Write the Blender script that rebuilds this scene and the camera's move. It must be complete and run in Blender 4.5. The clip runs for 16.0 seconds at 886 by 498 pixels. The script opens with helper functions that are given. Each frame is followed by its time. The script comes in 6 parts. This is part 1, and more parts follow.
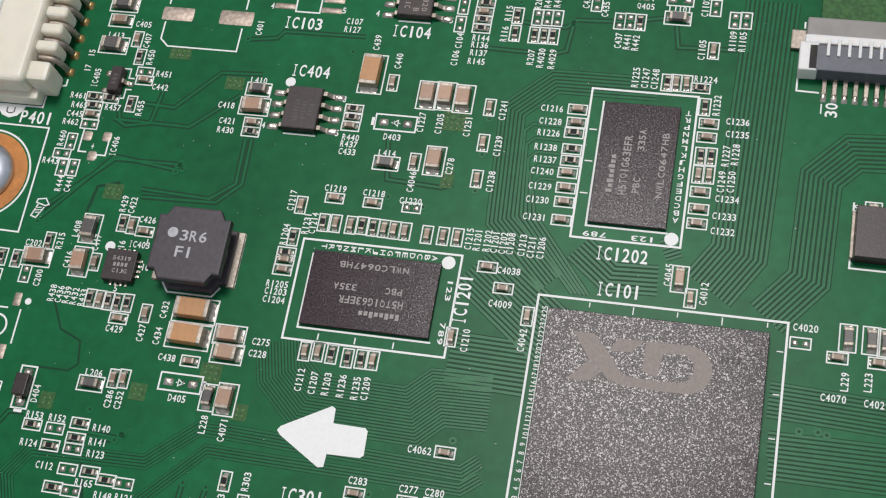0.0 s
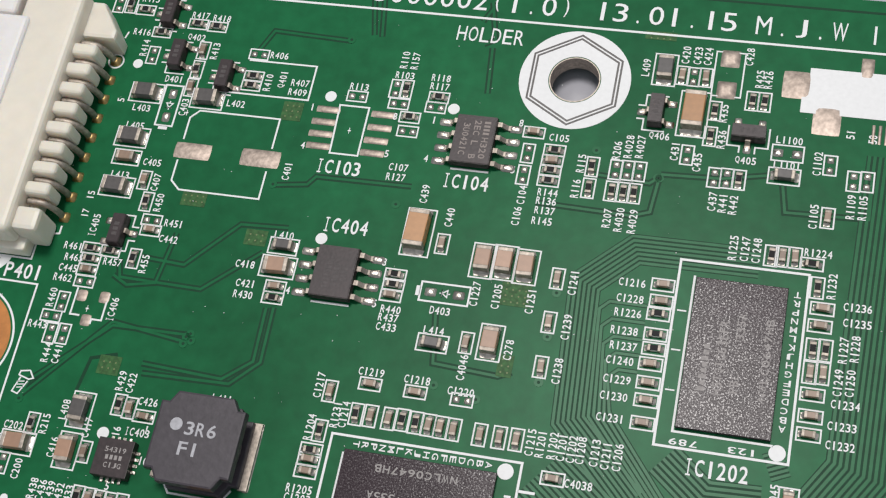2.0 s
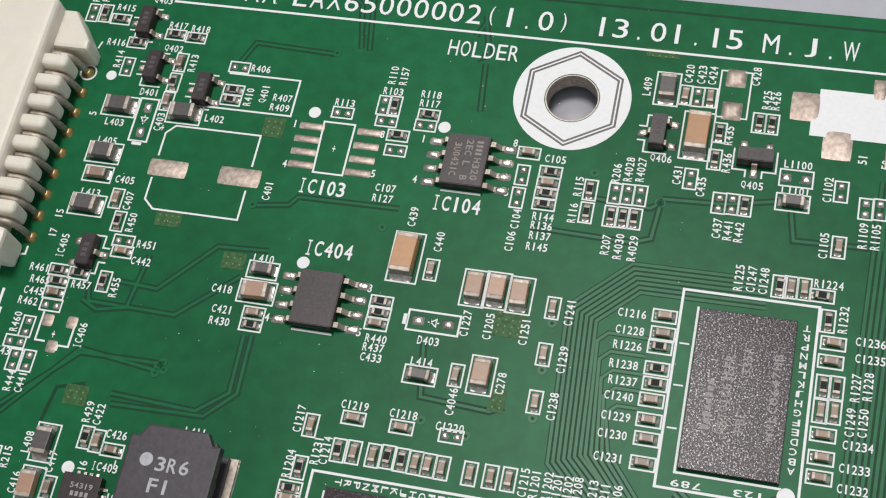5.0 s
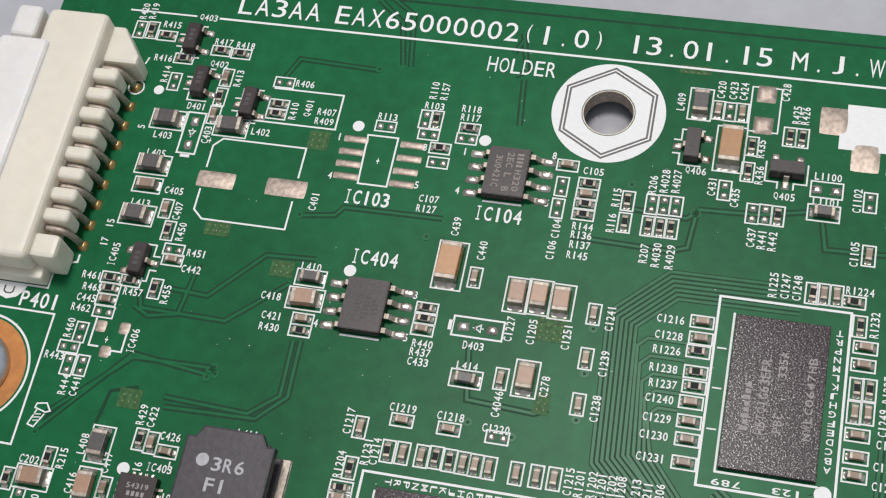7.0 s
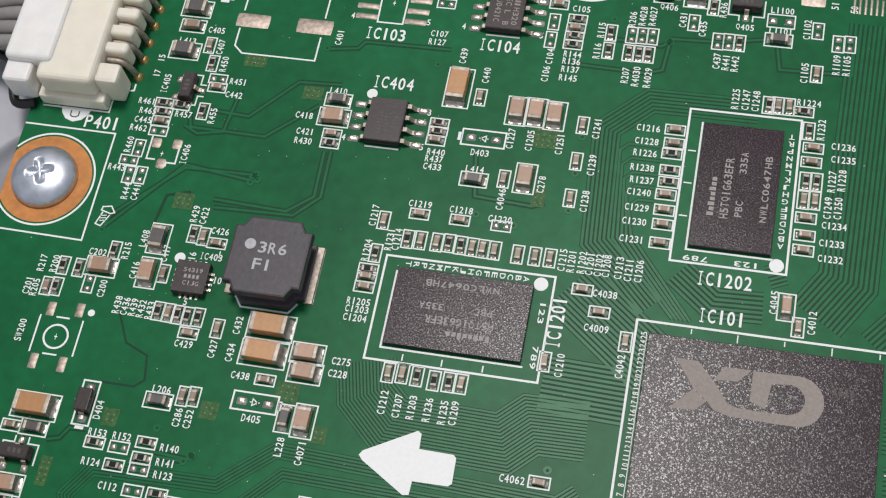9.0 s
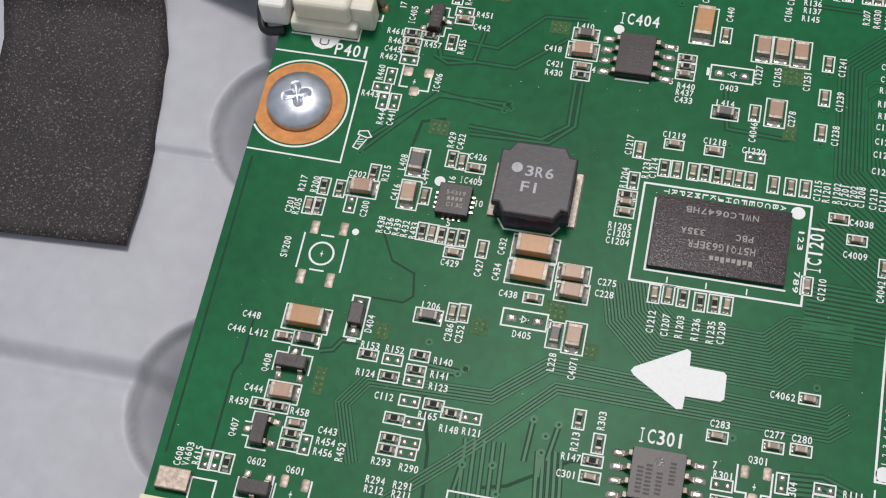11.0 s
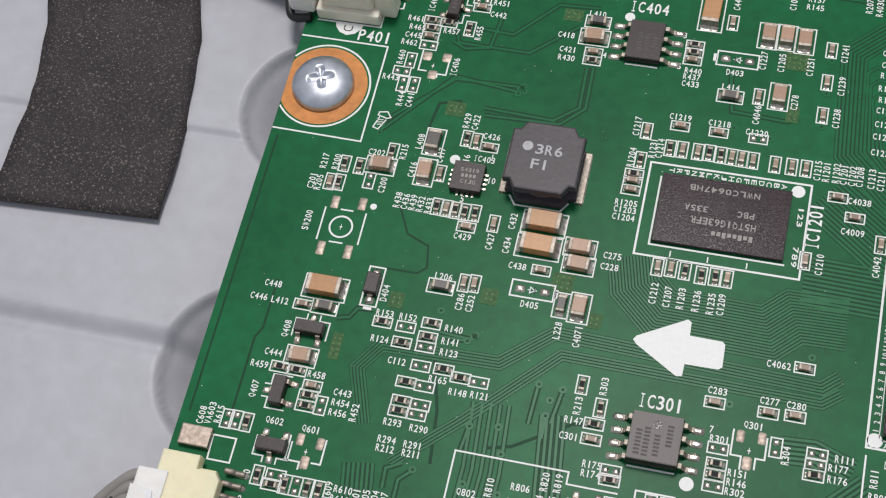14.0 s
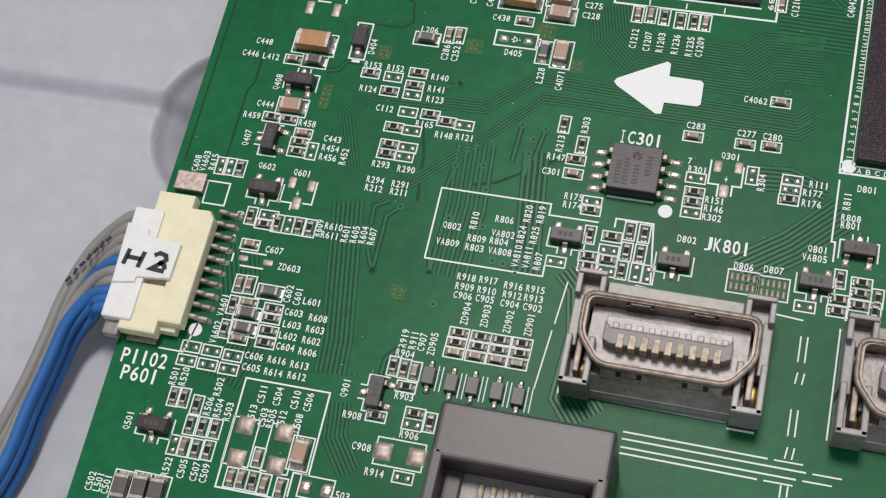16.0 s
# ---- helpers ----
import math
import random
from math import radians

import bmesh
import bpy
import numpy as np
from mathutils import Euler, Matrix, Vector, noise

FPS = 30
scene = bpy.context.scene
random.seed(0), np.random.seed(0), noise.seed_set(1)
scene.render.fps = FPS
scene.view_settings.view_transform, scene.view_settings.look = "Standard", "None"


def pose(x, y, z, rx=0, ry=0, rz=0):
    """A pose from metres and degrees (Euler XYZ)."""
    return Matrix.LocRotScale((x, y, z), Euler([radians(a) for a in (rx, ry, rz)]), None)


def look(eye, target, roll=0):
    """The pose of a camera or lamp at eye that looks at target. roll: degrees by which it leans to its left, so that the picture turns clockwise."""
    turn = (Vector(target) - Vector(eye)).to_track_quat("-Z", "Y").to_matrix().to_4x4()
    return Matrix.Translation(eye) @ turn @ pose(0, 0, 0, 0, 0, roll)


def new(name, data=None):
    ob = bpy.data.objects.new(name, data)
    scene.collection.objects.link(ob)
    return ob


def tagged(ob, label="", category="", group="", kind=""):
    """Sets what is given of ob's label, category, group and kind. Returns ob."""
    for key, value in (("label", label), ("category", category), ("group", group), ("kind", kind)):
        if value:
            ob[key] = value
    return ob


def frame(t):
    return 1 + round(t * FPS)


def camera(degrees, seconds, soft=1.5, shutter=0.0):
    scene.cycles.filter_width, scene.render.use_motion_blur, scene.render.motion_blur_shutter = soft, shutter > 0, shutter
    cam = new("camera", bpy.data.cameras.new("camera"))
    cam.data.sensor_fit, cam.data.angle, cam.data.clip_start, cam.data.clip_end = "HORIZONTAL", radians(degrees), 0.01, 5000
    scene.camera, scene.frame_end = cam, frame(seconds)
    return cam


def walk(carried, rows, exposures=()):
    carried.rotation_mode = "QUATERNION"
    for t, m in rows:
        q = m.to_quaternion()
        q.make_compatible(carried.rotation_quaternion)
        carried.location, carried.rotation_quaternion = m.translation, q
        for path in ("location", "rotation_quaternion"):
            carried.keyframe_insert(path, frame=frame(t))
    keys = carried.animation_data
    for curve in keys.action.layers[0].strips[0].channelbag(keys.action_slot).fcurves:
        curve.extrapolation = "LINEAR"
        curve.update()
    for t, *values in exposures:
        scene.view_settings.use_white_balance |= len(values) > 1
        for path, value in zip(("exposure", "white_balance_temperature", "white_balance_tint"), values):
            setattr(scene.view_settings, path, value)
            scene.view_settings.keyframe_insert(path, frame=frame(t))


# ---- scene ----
MM = 0.00106  # one unit of the plan below
cam = camera(34.344, 16.0, soft=1.2)
PATH = [
    (0, pose(0.01527, -0.06649, 0.12509, 22.342, 8.363, 9.986)),
    (0.5, pose(0.01155, -0.06525, 0.12512, 22.577, 7.919, 9.911)),
    (1, pose(0.00979, -0.05923, 0.11847, 23.534, 8.950, 10.682)),
    (1.5, pose(0.00922, -0.04980, 0.11226, 23.515, 9.232, 11.518)),
    (2, pose(0.00727, -0.04657, 0.10969, 23.985, 9.073, 11.684)),
    (2.5, pose(0.00636, -0.04614, 0.10658, 24.578, 8.708, 11.460)),
    (3, pose(0.00639, -0.04661, 0.10640, 24.666, 8.821, 11.702)),
    (3.5, pose(0.00749, -0.04563, 0.10589, 24.554, 8.828, 11.540)),
    (4, pose(0.00496, -0.04448, 0.10331, 24.573, 8.330, 11.537)),
    (4.2, pose(0.00524, -0.04348, 0.10372, 24.598, 8.192, 11.618)),
    (6.3, pose(0.00269, -0.04569, 0.10464, 25.068, 7.714, 11.958)),
    (6.5, pose(0.00223, -0.04672, 0.10610, 25.294, 7.380, 11.754)),
    (7, pose(0.00063, -0.04758, 0.10780, 25.714, 7.185, 11.633)),
    (7.5, pose(0.00103, -0.04888, 0.11026, 25.687, 6.775, 11.419)),
    (8, pose(-0.00092, -0.05353, 0.11394, 25.932, 6.687, 11.628)),
    (8.5, pose(0.00201, -0.06362, 0.11481, 25.943, 6.803, 11.480)),
    (8.7, pose(0.00302, -0.06674, 0.11639, 25.314, 6.736, 11.124)),
    (10.8, pose(-0.01158, -0.08111, 0.12821, 24.292, 4.192, 10.643)),
    (11, pose(-0.02274, -0.08318, 0.12281, 24.891, 4.290, 11.641)),
    (11.5, pose(-0.02136, -0.07950, 0.12086, 24.758, 6.406, 12.908)),
    (12, pose(-0.02108, -0.07757, 0.12172, 25.058, 6.323, 12.457)),
    (12.5, pose(-0.02035, -0.08086, 0.12522, 25.326, 6.584, 12.841)),
    (13, pose(-0.01904, -0.08265, 0.13234, 26.445, 5.773, 12.716)),
    (13.5, pose(-0.01942, -0.08261, 0.12982, 26.725, 5.617, 13.033)),
    (14, pose(-0.01697, -0.08905, 0.12612, 25.920, 6.024, 13.159)),
    (14.5, pose(-0.01433, -0.09859, 0.12136, 24.825, 6.505, 12.950)),
    (15, pose(-0.01276, -0.10285, 0.12126, 24.178, 6.710, 12.591)),
    (15.5, pose(-0.01243, -0.10486, 0.12257, 23.414, 6.680, 12.381)),
    (16, pose(-0.01019, -0.10719, 0.12134, 23.719, 7.045, 12.717)),
]
walk(cam, PATH)

# ---- world and light ----
world = bpy.data.worlds.new("room")
scene.world = world
world.use_nodes = True
wn = world.node_tree.nodes
wn["Background"].inputs["Color"].default_value = (0.86, 0.93, 1.0, 1)
wn["Background"].inputs["Strength"].default_value = 0.40


def area(name, eye, target, size, power, colour):
    data = bpy.data.lights.new(name, "AREA")
    data.shape, data.size, data.energy, data.color = "DISK", size, power, colour
    ob = new(name, data)
    ob.matrix_world = look(eye, target)
    return ob


area("ceiling_lamp", (-0.10, 0.42, 1.5), (-0.02, -0.03, 0), 0.40, 15.2, (1.0, 0.965, 0.93))


# ---- materials ----
def material(name, colour, rough=0.5, metal=0.0, grain=0.0, scale=900.0, bump=0.0, bump_scale=2500.0, stain=0.0, spread=0.0, coat=0.0, spec=0.5, glint=0.0):
    """A surface with grain and stains at two scales, and fine relief. The scales are per metre."""
    m = bpy.data.materials.new(name)
    m.use_nodes = True
    nt = m.node_tree
    b = nt.nodes["Principled BSDF"]
    b.inputs["Roughness"].default_value, b.inputs["Metallic"].default_value = rough, metal
    b.inputs["Coat Weight"].default_value = coat
    b.inputs["Coat Roughness"].default_value = 0.12
    b.inputs["Specular IOR Level"].default_value = spec
    co = nt.nodes.new("ShaderNodeTexCoord")
    last = None
    base = nt.nodes.new("ShaderNodeRGB")
    base.outputs[0].default_value = (*colour, 1)
    last = base.outputs[0]
    for amount, sc, detail in ((grain, scale, 3.0), (stain, scale / 18, 4.0)):
        if amount <= 0:
            continue
        n = nt.nodes.new("ShaderNodeTexNoise")
        n.inputs["Scale"].default_value, n.inputs["Detail"].default_value = sc, detail
        nt.links.new(co.outputs["Object"], n.inputs["Vector"])
        r = nt.nodes.new("ShaderNodeMapRange")
        r.inputs["From Min"].default_value, r.inputs["From Max"].default_value = 0.3, 0.7
        r.inputs["To Min"].default_value, r.inputs["To Max"].default_value = 1 - amount, 1 + amount
        nt.links.new(n.outputs["Fac"], r.inputs["Value"])
        h = nt.nodes.new("ShaderNodeVectorMath")
        h.operation = "SCALE"
        nt.links.new(last, h.inputs[0])
        nt.links.new(r.outputs["Result"], h.inputs["Scale"])
        last = h.outputs["Vector"]
    if spread > 0:
        info = nt.nodes.new("ShaderNodeObjectInfo")
        r = nt.nodes.new("ShaderNodeMapRange")
        r.inputs["To Min"].default_value, r.inputs["To Max"].default_value = 1 - spread, 1 + spread
        nt.links.new(info.outputs["Random"], r.inputs["Value"])
        h = nt.nodes.new("ShaderNodeVectorMath")
        h.operation = "SCALE"
        nt.links.new(last, h.inputs[0])
        nt.links.new(r.outputs["Result"], h.inputs["Scale"])
        last = h.outputs["Vector"]
    nt.links.new(last, b.inputs["Base Color"])
    if glint > 0:
        n = nt.nodes.new("ShaderNodeTexNoise")
        n.inputs["Scale"].default_value, n.inputs["Detail"].default_value = 7000, 1.0
        nt.links.new(co.outputs["Object"], n.inputs["Vector"])
        r = nt.nodes.new("ShaderNodeMapRange")
        r.inputs["From Min"].default_value, r.inputs["From Max"].default_value = 0.53, 0.70
        r.inputs["To Min"].default_value, r.inputs["To Max"].default_value = spec, glint
        nt.links.new(n.outputs["Fac"], r.inputs["Value"])
        nt.links.new(r.outputs["Result"], b.inputs["Specular IOR Level"])
    if bump > 0:
        n = nt.nodes.new("ShaderNodeTexNoise")
        n.inputs["Scale"].default_value, n.inputs["Detail"].default_value = bump_scale, 2.0
        nt.links.new(co.outputs["Object"], n.inputs["Vector"])
        k = nt.nodes.new("ShaderNodeBump")
        k.inputs["Strength"].default_value, k.inputs["Distance"].default_value = bump, 0.0001
        nt.links.new(n.outputs["Fac"], k.inputs["Height"])
        nt.links.new(k.outputs["Normal"], b.inputs["Normal"])
    return m


MASK = material("solder_mask_green", (0.0105, 0.124, 0.046), 0.33, grain=0.12, scale=700, stain=0.20, bump=0.06, bump_scale=900, spec=0.085)
TRACE = material("masked_copper_green", (0.0125, 0.136, 0.051), 0.30, grain=0.10, scale=900, spec=0.11)
TRENCH = material("masked_gap_dark_green", (0.002, 0.048, 0.019), 0.50, grain=0.12, scale=900, spec=0.17)
POUR = material("bare_weave_green", (0.040, 0.120, 0.035), 0.5, grain=0.35, scale=2600, spec=0.2)
FIBRE = material("board_edge_fibre", (0.05, 0.16, 0.05), 0.6, grain=0.3, scale=1500)
SILK = material("white_silkscreen", (0.87, 0.86, 0.86), 0.55, grain=0.03, scale=2500, stain=0.02)
SOLDER = material("tin_solder", (0.52, 0.47, 0.42), 0.34, 1.0, grain=0.25, scale=2500, bump=0.9, bump_scale=2200, spread=0.18)
TIN = material("tinned_lead", (0.44, 0.385, 0.335), 0.60, 1.0, grain=0.25, scale=3000, bump=0.3, bump_scale=2500, spread=0.18)
COPPER = material("bare_copper_ring", (0.50, 0.195, 0.050), 0.5, 0.3, grain=0.18, scale=900, stain=0.15, bump=0.1)
GOLD = material("gold_plated_pin", (0.52, 0.36, 0.15), 0.42, 1.0, grain=0.25, scale=2500)
CERAMIC = material("tan_ceramic", (0.27, 0.178, 0.125), 0.42, grain=0.14, scale=2600, spread=0.20)
CERAMIC_BIG = material("orange_tan_ceramic", (0.47, 0.225, 0.085), 0.38, grain=0.08, scale=1800, stain=0.08, spread=0.10)
CERAMIC_MID = material("rosy_tan_ceramic", (0.42, 0.245, 0.160), 0.40, grain=0.09, scale=1800, stain=0.08, spread=0.12)
RESIST = material("black_resistor_glaze", (0.010, 0.009, 0.010), 0.55, grain=0.3, scale=2500, spread=0.2, spec=0.2)
ALUMINA = material("white_alumina", (0.62, 0.60, 0.56), 0.55, grain=0.1, scale=2500)
FERRITE = material("grey_ferrite", (0.085, 0.075, 0.072), 0.42, grain=0.2, scale=2200, stain=0.1, spread=0.15)
FERRITE_BIG = material("dark_ferrite_core", (0.062, 0.052, 0.062), 0.42, grain=0.16, scale=1800, stain=0.22, bump=0.12, bump_scale=2200, spec=0.36)
EPOXY = material("black_moulded_epoxy", (0.042, 0.029, 0.035), 0.215, grain=0.30, scale=7000, stain=0.10, bump=0.08, bump_scale=8000, spec=0.08, glint=0.40)
EPOXY_FINE = material("smooth_black_epoxy", (0.036, 0.023, 0.025), 0.38, grain=0.25, scale=3000, stain=0.20, bump=0.07, bump_scale=4000, spec=0.38)
MARKING = material("laser_marking_grey", (0.33, 0.30, 0.29), 0.6, grain=0.2, scale=4000)
SLATE = material("slate_plastic", (0.105, 0.11, 0.135), 0.45, grain=0.12, scale=1500, stain=0.1)
FAINT = material("faint_laser_mark", (0.075, 0.062, 0.062), 0.6, grain=0.3, scale=4000)
LOGO = material("grey_printed_mark", (0.31, 0.26, 0.24), 0.7, grain=0.10, scale=3500)
INK = material("pale_ink", (0.45, 0.44, 0.47), 0.6, grain=0.15, scale=3000)
IVORY = material("ivory_nylon", (0.80, 0.735, 0.63), 0.42, grain=0.03, scale=700, stain=0.05, bump=0.04)
CREAM = material("cream_nylon", (0.84, 0.76, 0.53), 0.45, grain=0.05, scale=700, stain=0.06, bump=0.05)
WHITE_NYLON = material("white_nylon", (0.82, 0.785, 0.765), 0.45, grain=0.04, scale=700, stain=0.05)
SHELL = material("steel_shell", (0.37, 0.29, 0.25), 0.52, 0.55, grain=0.30, scale=1500, stain=0.25, bump=0.35, bump_scale=1600)
BLACK_PLASTIC = material("dark_grey_plastic", (0.30, 0.265, 0.252), 0.36, grain=0.18, scale=1200, stain=0.22, bump=0.12, bump_scale=2500)
JACK_GREY = material("jack_grey_plastic", (0.070, 0.058, 0.057), 0.40, grain=0.10, scale=1500, stain=0.16, bump=0.06, bump_scale=2000)
PANEL = material("pale_grey_abs", (0.462, 0.457, 0.503), 0.48, grain=0.05, scale=500, stain=0.06, bump=0.10, bump_scale=1800)
ZINC = material("zinc_plated_steel", (0.66, 0.68, 0.76), 0.40, 1.0, grain=0.14, scale=800, stain=0.15, bump=0.15, bump_scale=700)
WIRE_GREY = material("grey_wire_pvc", (0.27, 0.25, 0.24), 0.5, grain=0.08, scale=900)
WIRE_BLACK = material("black_wire_pvc", (0.015, 0.015, 0.016), 0.42, grain=0.1, scale=900)
WIRE_BLUE = material("blue_wire_pvc", (0.028, 0.140, 0.42), 0.35, grain=0.06, scale=900, stain=0.1)
SOCKET_FLOOR = material("brown_grey_plating", (0.45, 0.385, 0.365), 0.36, grain=0.25, scale=1500, stain=0.2, bump=0.3, bump_scale=2500)
TONGUE = material("dark_tongue_plastic", (0.22, 0.19, 0.19), 0.45, grain=0.15, scale=1500)
CONTACT = material("worn_contact_plating", (0.34, 0.275, 0.21), 0.50, 0.4, grain=0.35, scale=2500, bump=0.3, bump_scale=2500)
PAD = material("dull_tinned_pad", (0.40, 0.33, 0.285), 0.55, 1.0, grain=0.25, scale=2200, stain=0.18, bump=0.25, bump_scale=2200, spread=0.1)
WEAVE_VIA = material("dull_tinned_via", (0.16, 0.20, 0.07), 0.5, grain=0.2, scale=2500)
for soft in (IVORY, CREAM, WHITE_NYLON):
    tree = soft.node_tree.nodes["Principled BSDF"]
    tree.inputs["Subsurface Weight"].default_value = 0.35
    tree.inputs["Subsurface Radius"].default_value = (1.0, 0.75, 0.5)
    tree.inputs["Subsurface Scale"].default_value = 0.0012
MARKER = material("black_marker_ink", (0.012, 0.011, 0.014), 0.6, grain=0.2, scale=2500)


def felt(name):
    """Dark fabric tape with pale fibre specks."""
    m = material(name, (0.029, 0.023, 0.025), 0.75, grain=0.4, scale=3600, stain=0.25, bump=0.8, bump_scale=3600)
    nt = m.node_tree
    b = nt.nodes["Principled BSDF"]
    old = b.inputs["Base Color"].links[0].from_socket
    co = nt.nodes.new("ShaderNodeTexCoord")
    n = nt.nodes.new("ShaderNodeTexNoise")
    n.inputs["Scale"].default_value, n.inputs["Detail"].default_value = 4600, 3.0
    nt.links.new(co.outputs["Object"], n.inputs["Vector"])
    ramp = nt.nodes.new("ShaderNodeMapRange")
    ramp.inputs["From Min"].default_value, ramp.inputs["From Max"].default_value = 0.57, 0.74
    nt.links.new(n.outputs["Fac"], ramp.inputs["Value"])
    mix = nt.nodes.new("ShaderNodeMix")
    mix.data_type = "RGBA"
    nt.links.new(ramp.outputs["Result"], mix.inputs["Factor"])
    nt.links.new(old, mix.inputs["A"])
    mix.inputs["B"].default_value = (0.25, 0.21, 0.20, 1)
    nt.links.new(mix.outputs["Result"], b.inputs["Base Color"])
    return m


FELT = felt("black_fabric_tape")


# ---- building blocks, in millimetres ----
def part(name, bm, mat, parent=None, label=""):
    """Links a bmesh in millimetres as one mesh object."""
    me = bpy.data.meshes.new(name)
    bm.transform(Matrix.Diagonal((MM, MM, MM, 1)))
    bmesh.ops.recalc_face_normals(bm, faces=bm.faces)
    bm.to_mesh(me)
    bm.free()
    me.materials.append(mat)
    ob = new(name, me)
    if parent is not None:
        ob.parent = parent
    if label:
        tagged(ob, label)
    return ob


def thing(name, label, category, x=0.0, y=0.0, z=0.0, rz=0.0, group="", kind=""):
    ob = new(name)
    ob.empty_display_size = 0.001
    ob.matrix_basis = pose(x * MM, y * MM, z * MM, 0, 0, rz)
    return tagged(ob, label, category, group, kind)


def box(x0, y0, z0, x1, y1, z1, bevel=0.0, into=None, segs=2):
    bm = bmesh.new()
    bmesh.ops.create_cube(bm, size=1)
    bm.transform(Matrix.Translation(((x0 + x1) / 2, (y0 + y1) / 2, (z0 + z1) / 2)) @ Matrix.Diagonal((x1 - x0, y1 - y0, z1 - z0, 1)))
    if bevel > 0:
        bmesh.ops.bevel(bm, geom=bm.edges[:], offset=bevel, segments=segs, affect="EDGES", profile=0.6)
    if into is None:
        return bm
    return join(into, bm)


def join(a, b, m=None):
    """Adds bmesh b to bmesh a."""
    me = bpy.data.meshes.new("t")
    if m is not None:
        b.transform(m)
    b.to_mesh(me)
    b.free()
    a.from_mesh(me)
    bpy.data.meshes.remove(me)
    return a


def cyl(x, y, z0, z1, r, n=24, r2=None, bevel=0.0):
    bm = bmesh.new()
    bmesh.ops.create_cone(bm, cap_ends=True, segments=n, radius1=r, radius2=r if r2 is None else r2, depth=z1 - z0)
    bm.transform(Matrix.Translation((x, y, (z0 + z1) / 2)))
    if bevel > 0:
        top = [e for e in bm.edges if all(v.co.z > z1 - 1e-6 for v in e.verts)]
        bmesh.ops.bevel(bm, geom=top, offset=bevel, segments=3, affect="EDGES", profile=0.5)
    return bm


def prism(pts, z0, z1, bevel=0.0):
    """A straight prism over a flat outline."""
    bm = bmesh.new()
    f = bm.faces.new([bm.verts.new((x, y, z0)) for x, y in pts])
    up = bmesh.ops.extrude_face_region(bm, geom=[f])
    for v in up["geom"]:
        if isinstance(v, bmesh.types.BMVert):
            v.co.z = z1
    bm.normal_update()
    if bevel > 0:
        top = [e for e in bm.edges if all(v.co.z > z1 - 1e-6 for v in e.verts)]
        bmesh.ops.bevel(bm, geom=top, offset=bevel, segments=2, affect="EDGES", profile=0.6)
    return bm


def ribbon(pts, w, z0, z1, closed=False):
    """A flat band of width w along a line, mitred at its corners, from z0 to z1."""
    n = len(pts)
    left, right = [], []
    for i in range(n):
        p = Vector(pts[i])
        a = Vector(pts[i - 1]) if (i > 0 or closed) else None
        b = Vector(pts[(i + 1) % n]) if (i < n - 1 or closed) else None
        d1 = (p - a).normalized() if a is not None else (b - p).normalized()
        d2 = (b - p).normalized() if b is not None else d1
        t = (d1 + d2)
        t = t.normalized() if t.length > 1e-6 else d1
        nrm = Vector((-t.y, t.x))
        k = w / 2 / max(0.35, nrm.dot(Vector((-d1.y, d1.x))))
        left.append(p + nrm * k)
        right.append(p - nrm * k)
    bm = bmesh.new()
    L = [bm.verts.new((q.x, q.y, z1)) for q in left]
    R = [bm.verts.new((q.x, q.y, z1)) for q in right]
    L0 = [bm.verts.new((q.x, q.y, z0)) for q in left]
    R0 = [bm.verts.new((q.x, q.y, z0)) for q in right]
    for i in range(n if closed else n - 1):
        j = (i + 1) % n
        bm.faces.new((R[i], R[j], L[j], L[i]))
        bm.faces.new((L[i], L[j], L0[j], L0[i]))
        bm.faces.new((R0[i], R0[j], R[j], R[i]))
    return bm


def tube(pts, r, n=10, steps=8):
    """A round wire along a smooth line through the points."""
    P = [Vector(p) for p in pts]
    line = []
    for i in range(len(P) - 1):
        a, b, c, d = P[max(i - 1, 0)], P[i], P[i + 1], P[min(i + 2, len(P) - 1)]
        for k in range(steps):
            t = k / steps
            line.append(0.5 * (2 * b + (c - a) * t + (2 * a - 5 * b + 4 * c - d) * t * t + (3 * b - a - 3 * c + d) * t ** 3))
    line.append(P[-1])
    bm = bmesh.new()
    rings = []
    for i, p in enumerate(line):
        d = (line[min(i + 1, len(line) - 1)] - line[max(i - 1, 0)]).normalized()
        u = d.cross(Vector((0, 0, 1)))
        u = u.normalized() if u.length > 1e-4 else Vector((1, 0, 0))
        v = u.cross(d)
        rings.append([bm.verts.new(p + (u * math.cos(2 * math.pi * k / n) + v * math.sin(2 * math.pi * k / n)) * r) for k in range(n)])
    for a, b in zip(rings, rings[1:]):
        for k in range(n):
            f = bm.faces.new((a[k], a[(k + 1) % n], b[(k + 1) % n], b[k]))
            f.smooth = True
    bm.faces.new(rings[0])
    bm.faces.new(rings[-1][::-1])
    return bm


def profile(pts, x0, x1):
    """A strip of width x0..x1 whose side view (y, z) is the closed outline pts."""
    bm = prism(pts, x0, x1)
    bm.transform(Matrix(((0, 0, 1, 0), (1, 0, 0, 0), (0, 1, 0, 0), (0, 0, 0, 1))))
    return bm


def smooth(ob):
    for f in ob.data.polygons:
        f.use_smooth = True
    return ob


LETTERS, GLYPHS = {}, {}
THIN = {"1": 0.26, "I": 0.42, "J": 0.72, ".": 0.16, "(": 0.30, ")": 0.30, "+": 0.9}
NARROW = {"1": 0.33, "I": 0.52, ".": 0.16, "(": 0.30, ")": 0.30, "+": 0.9}


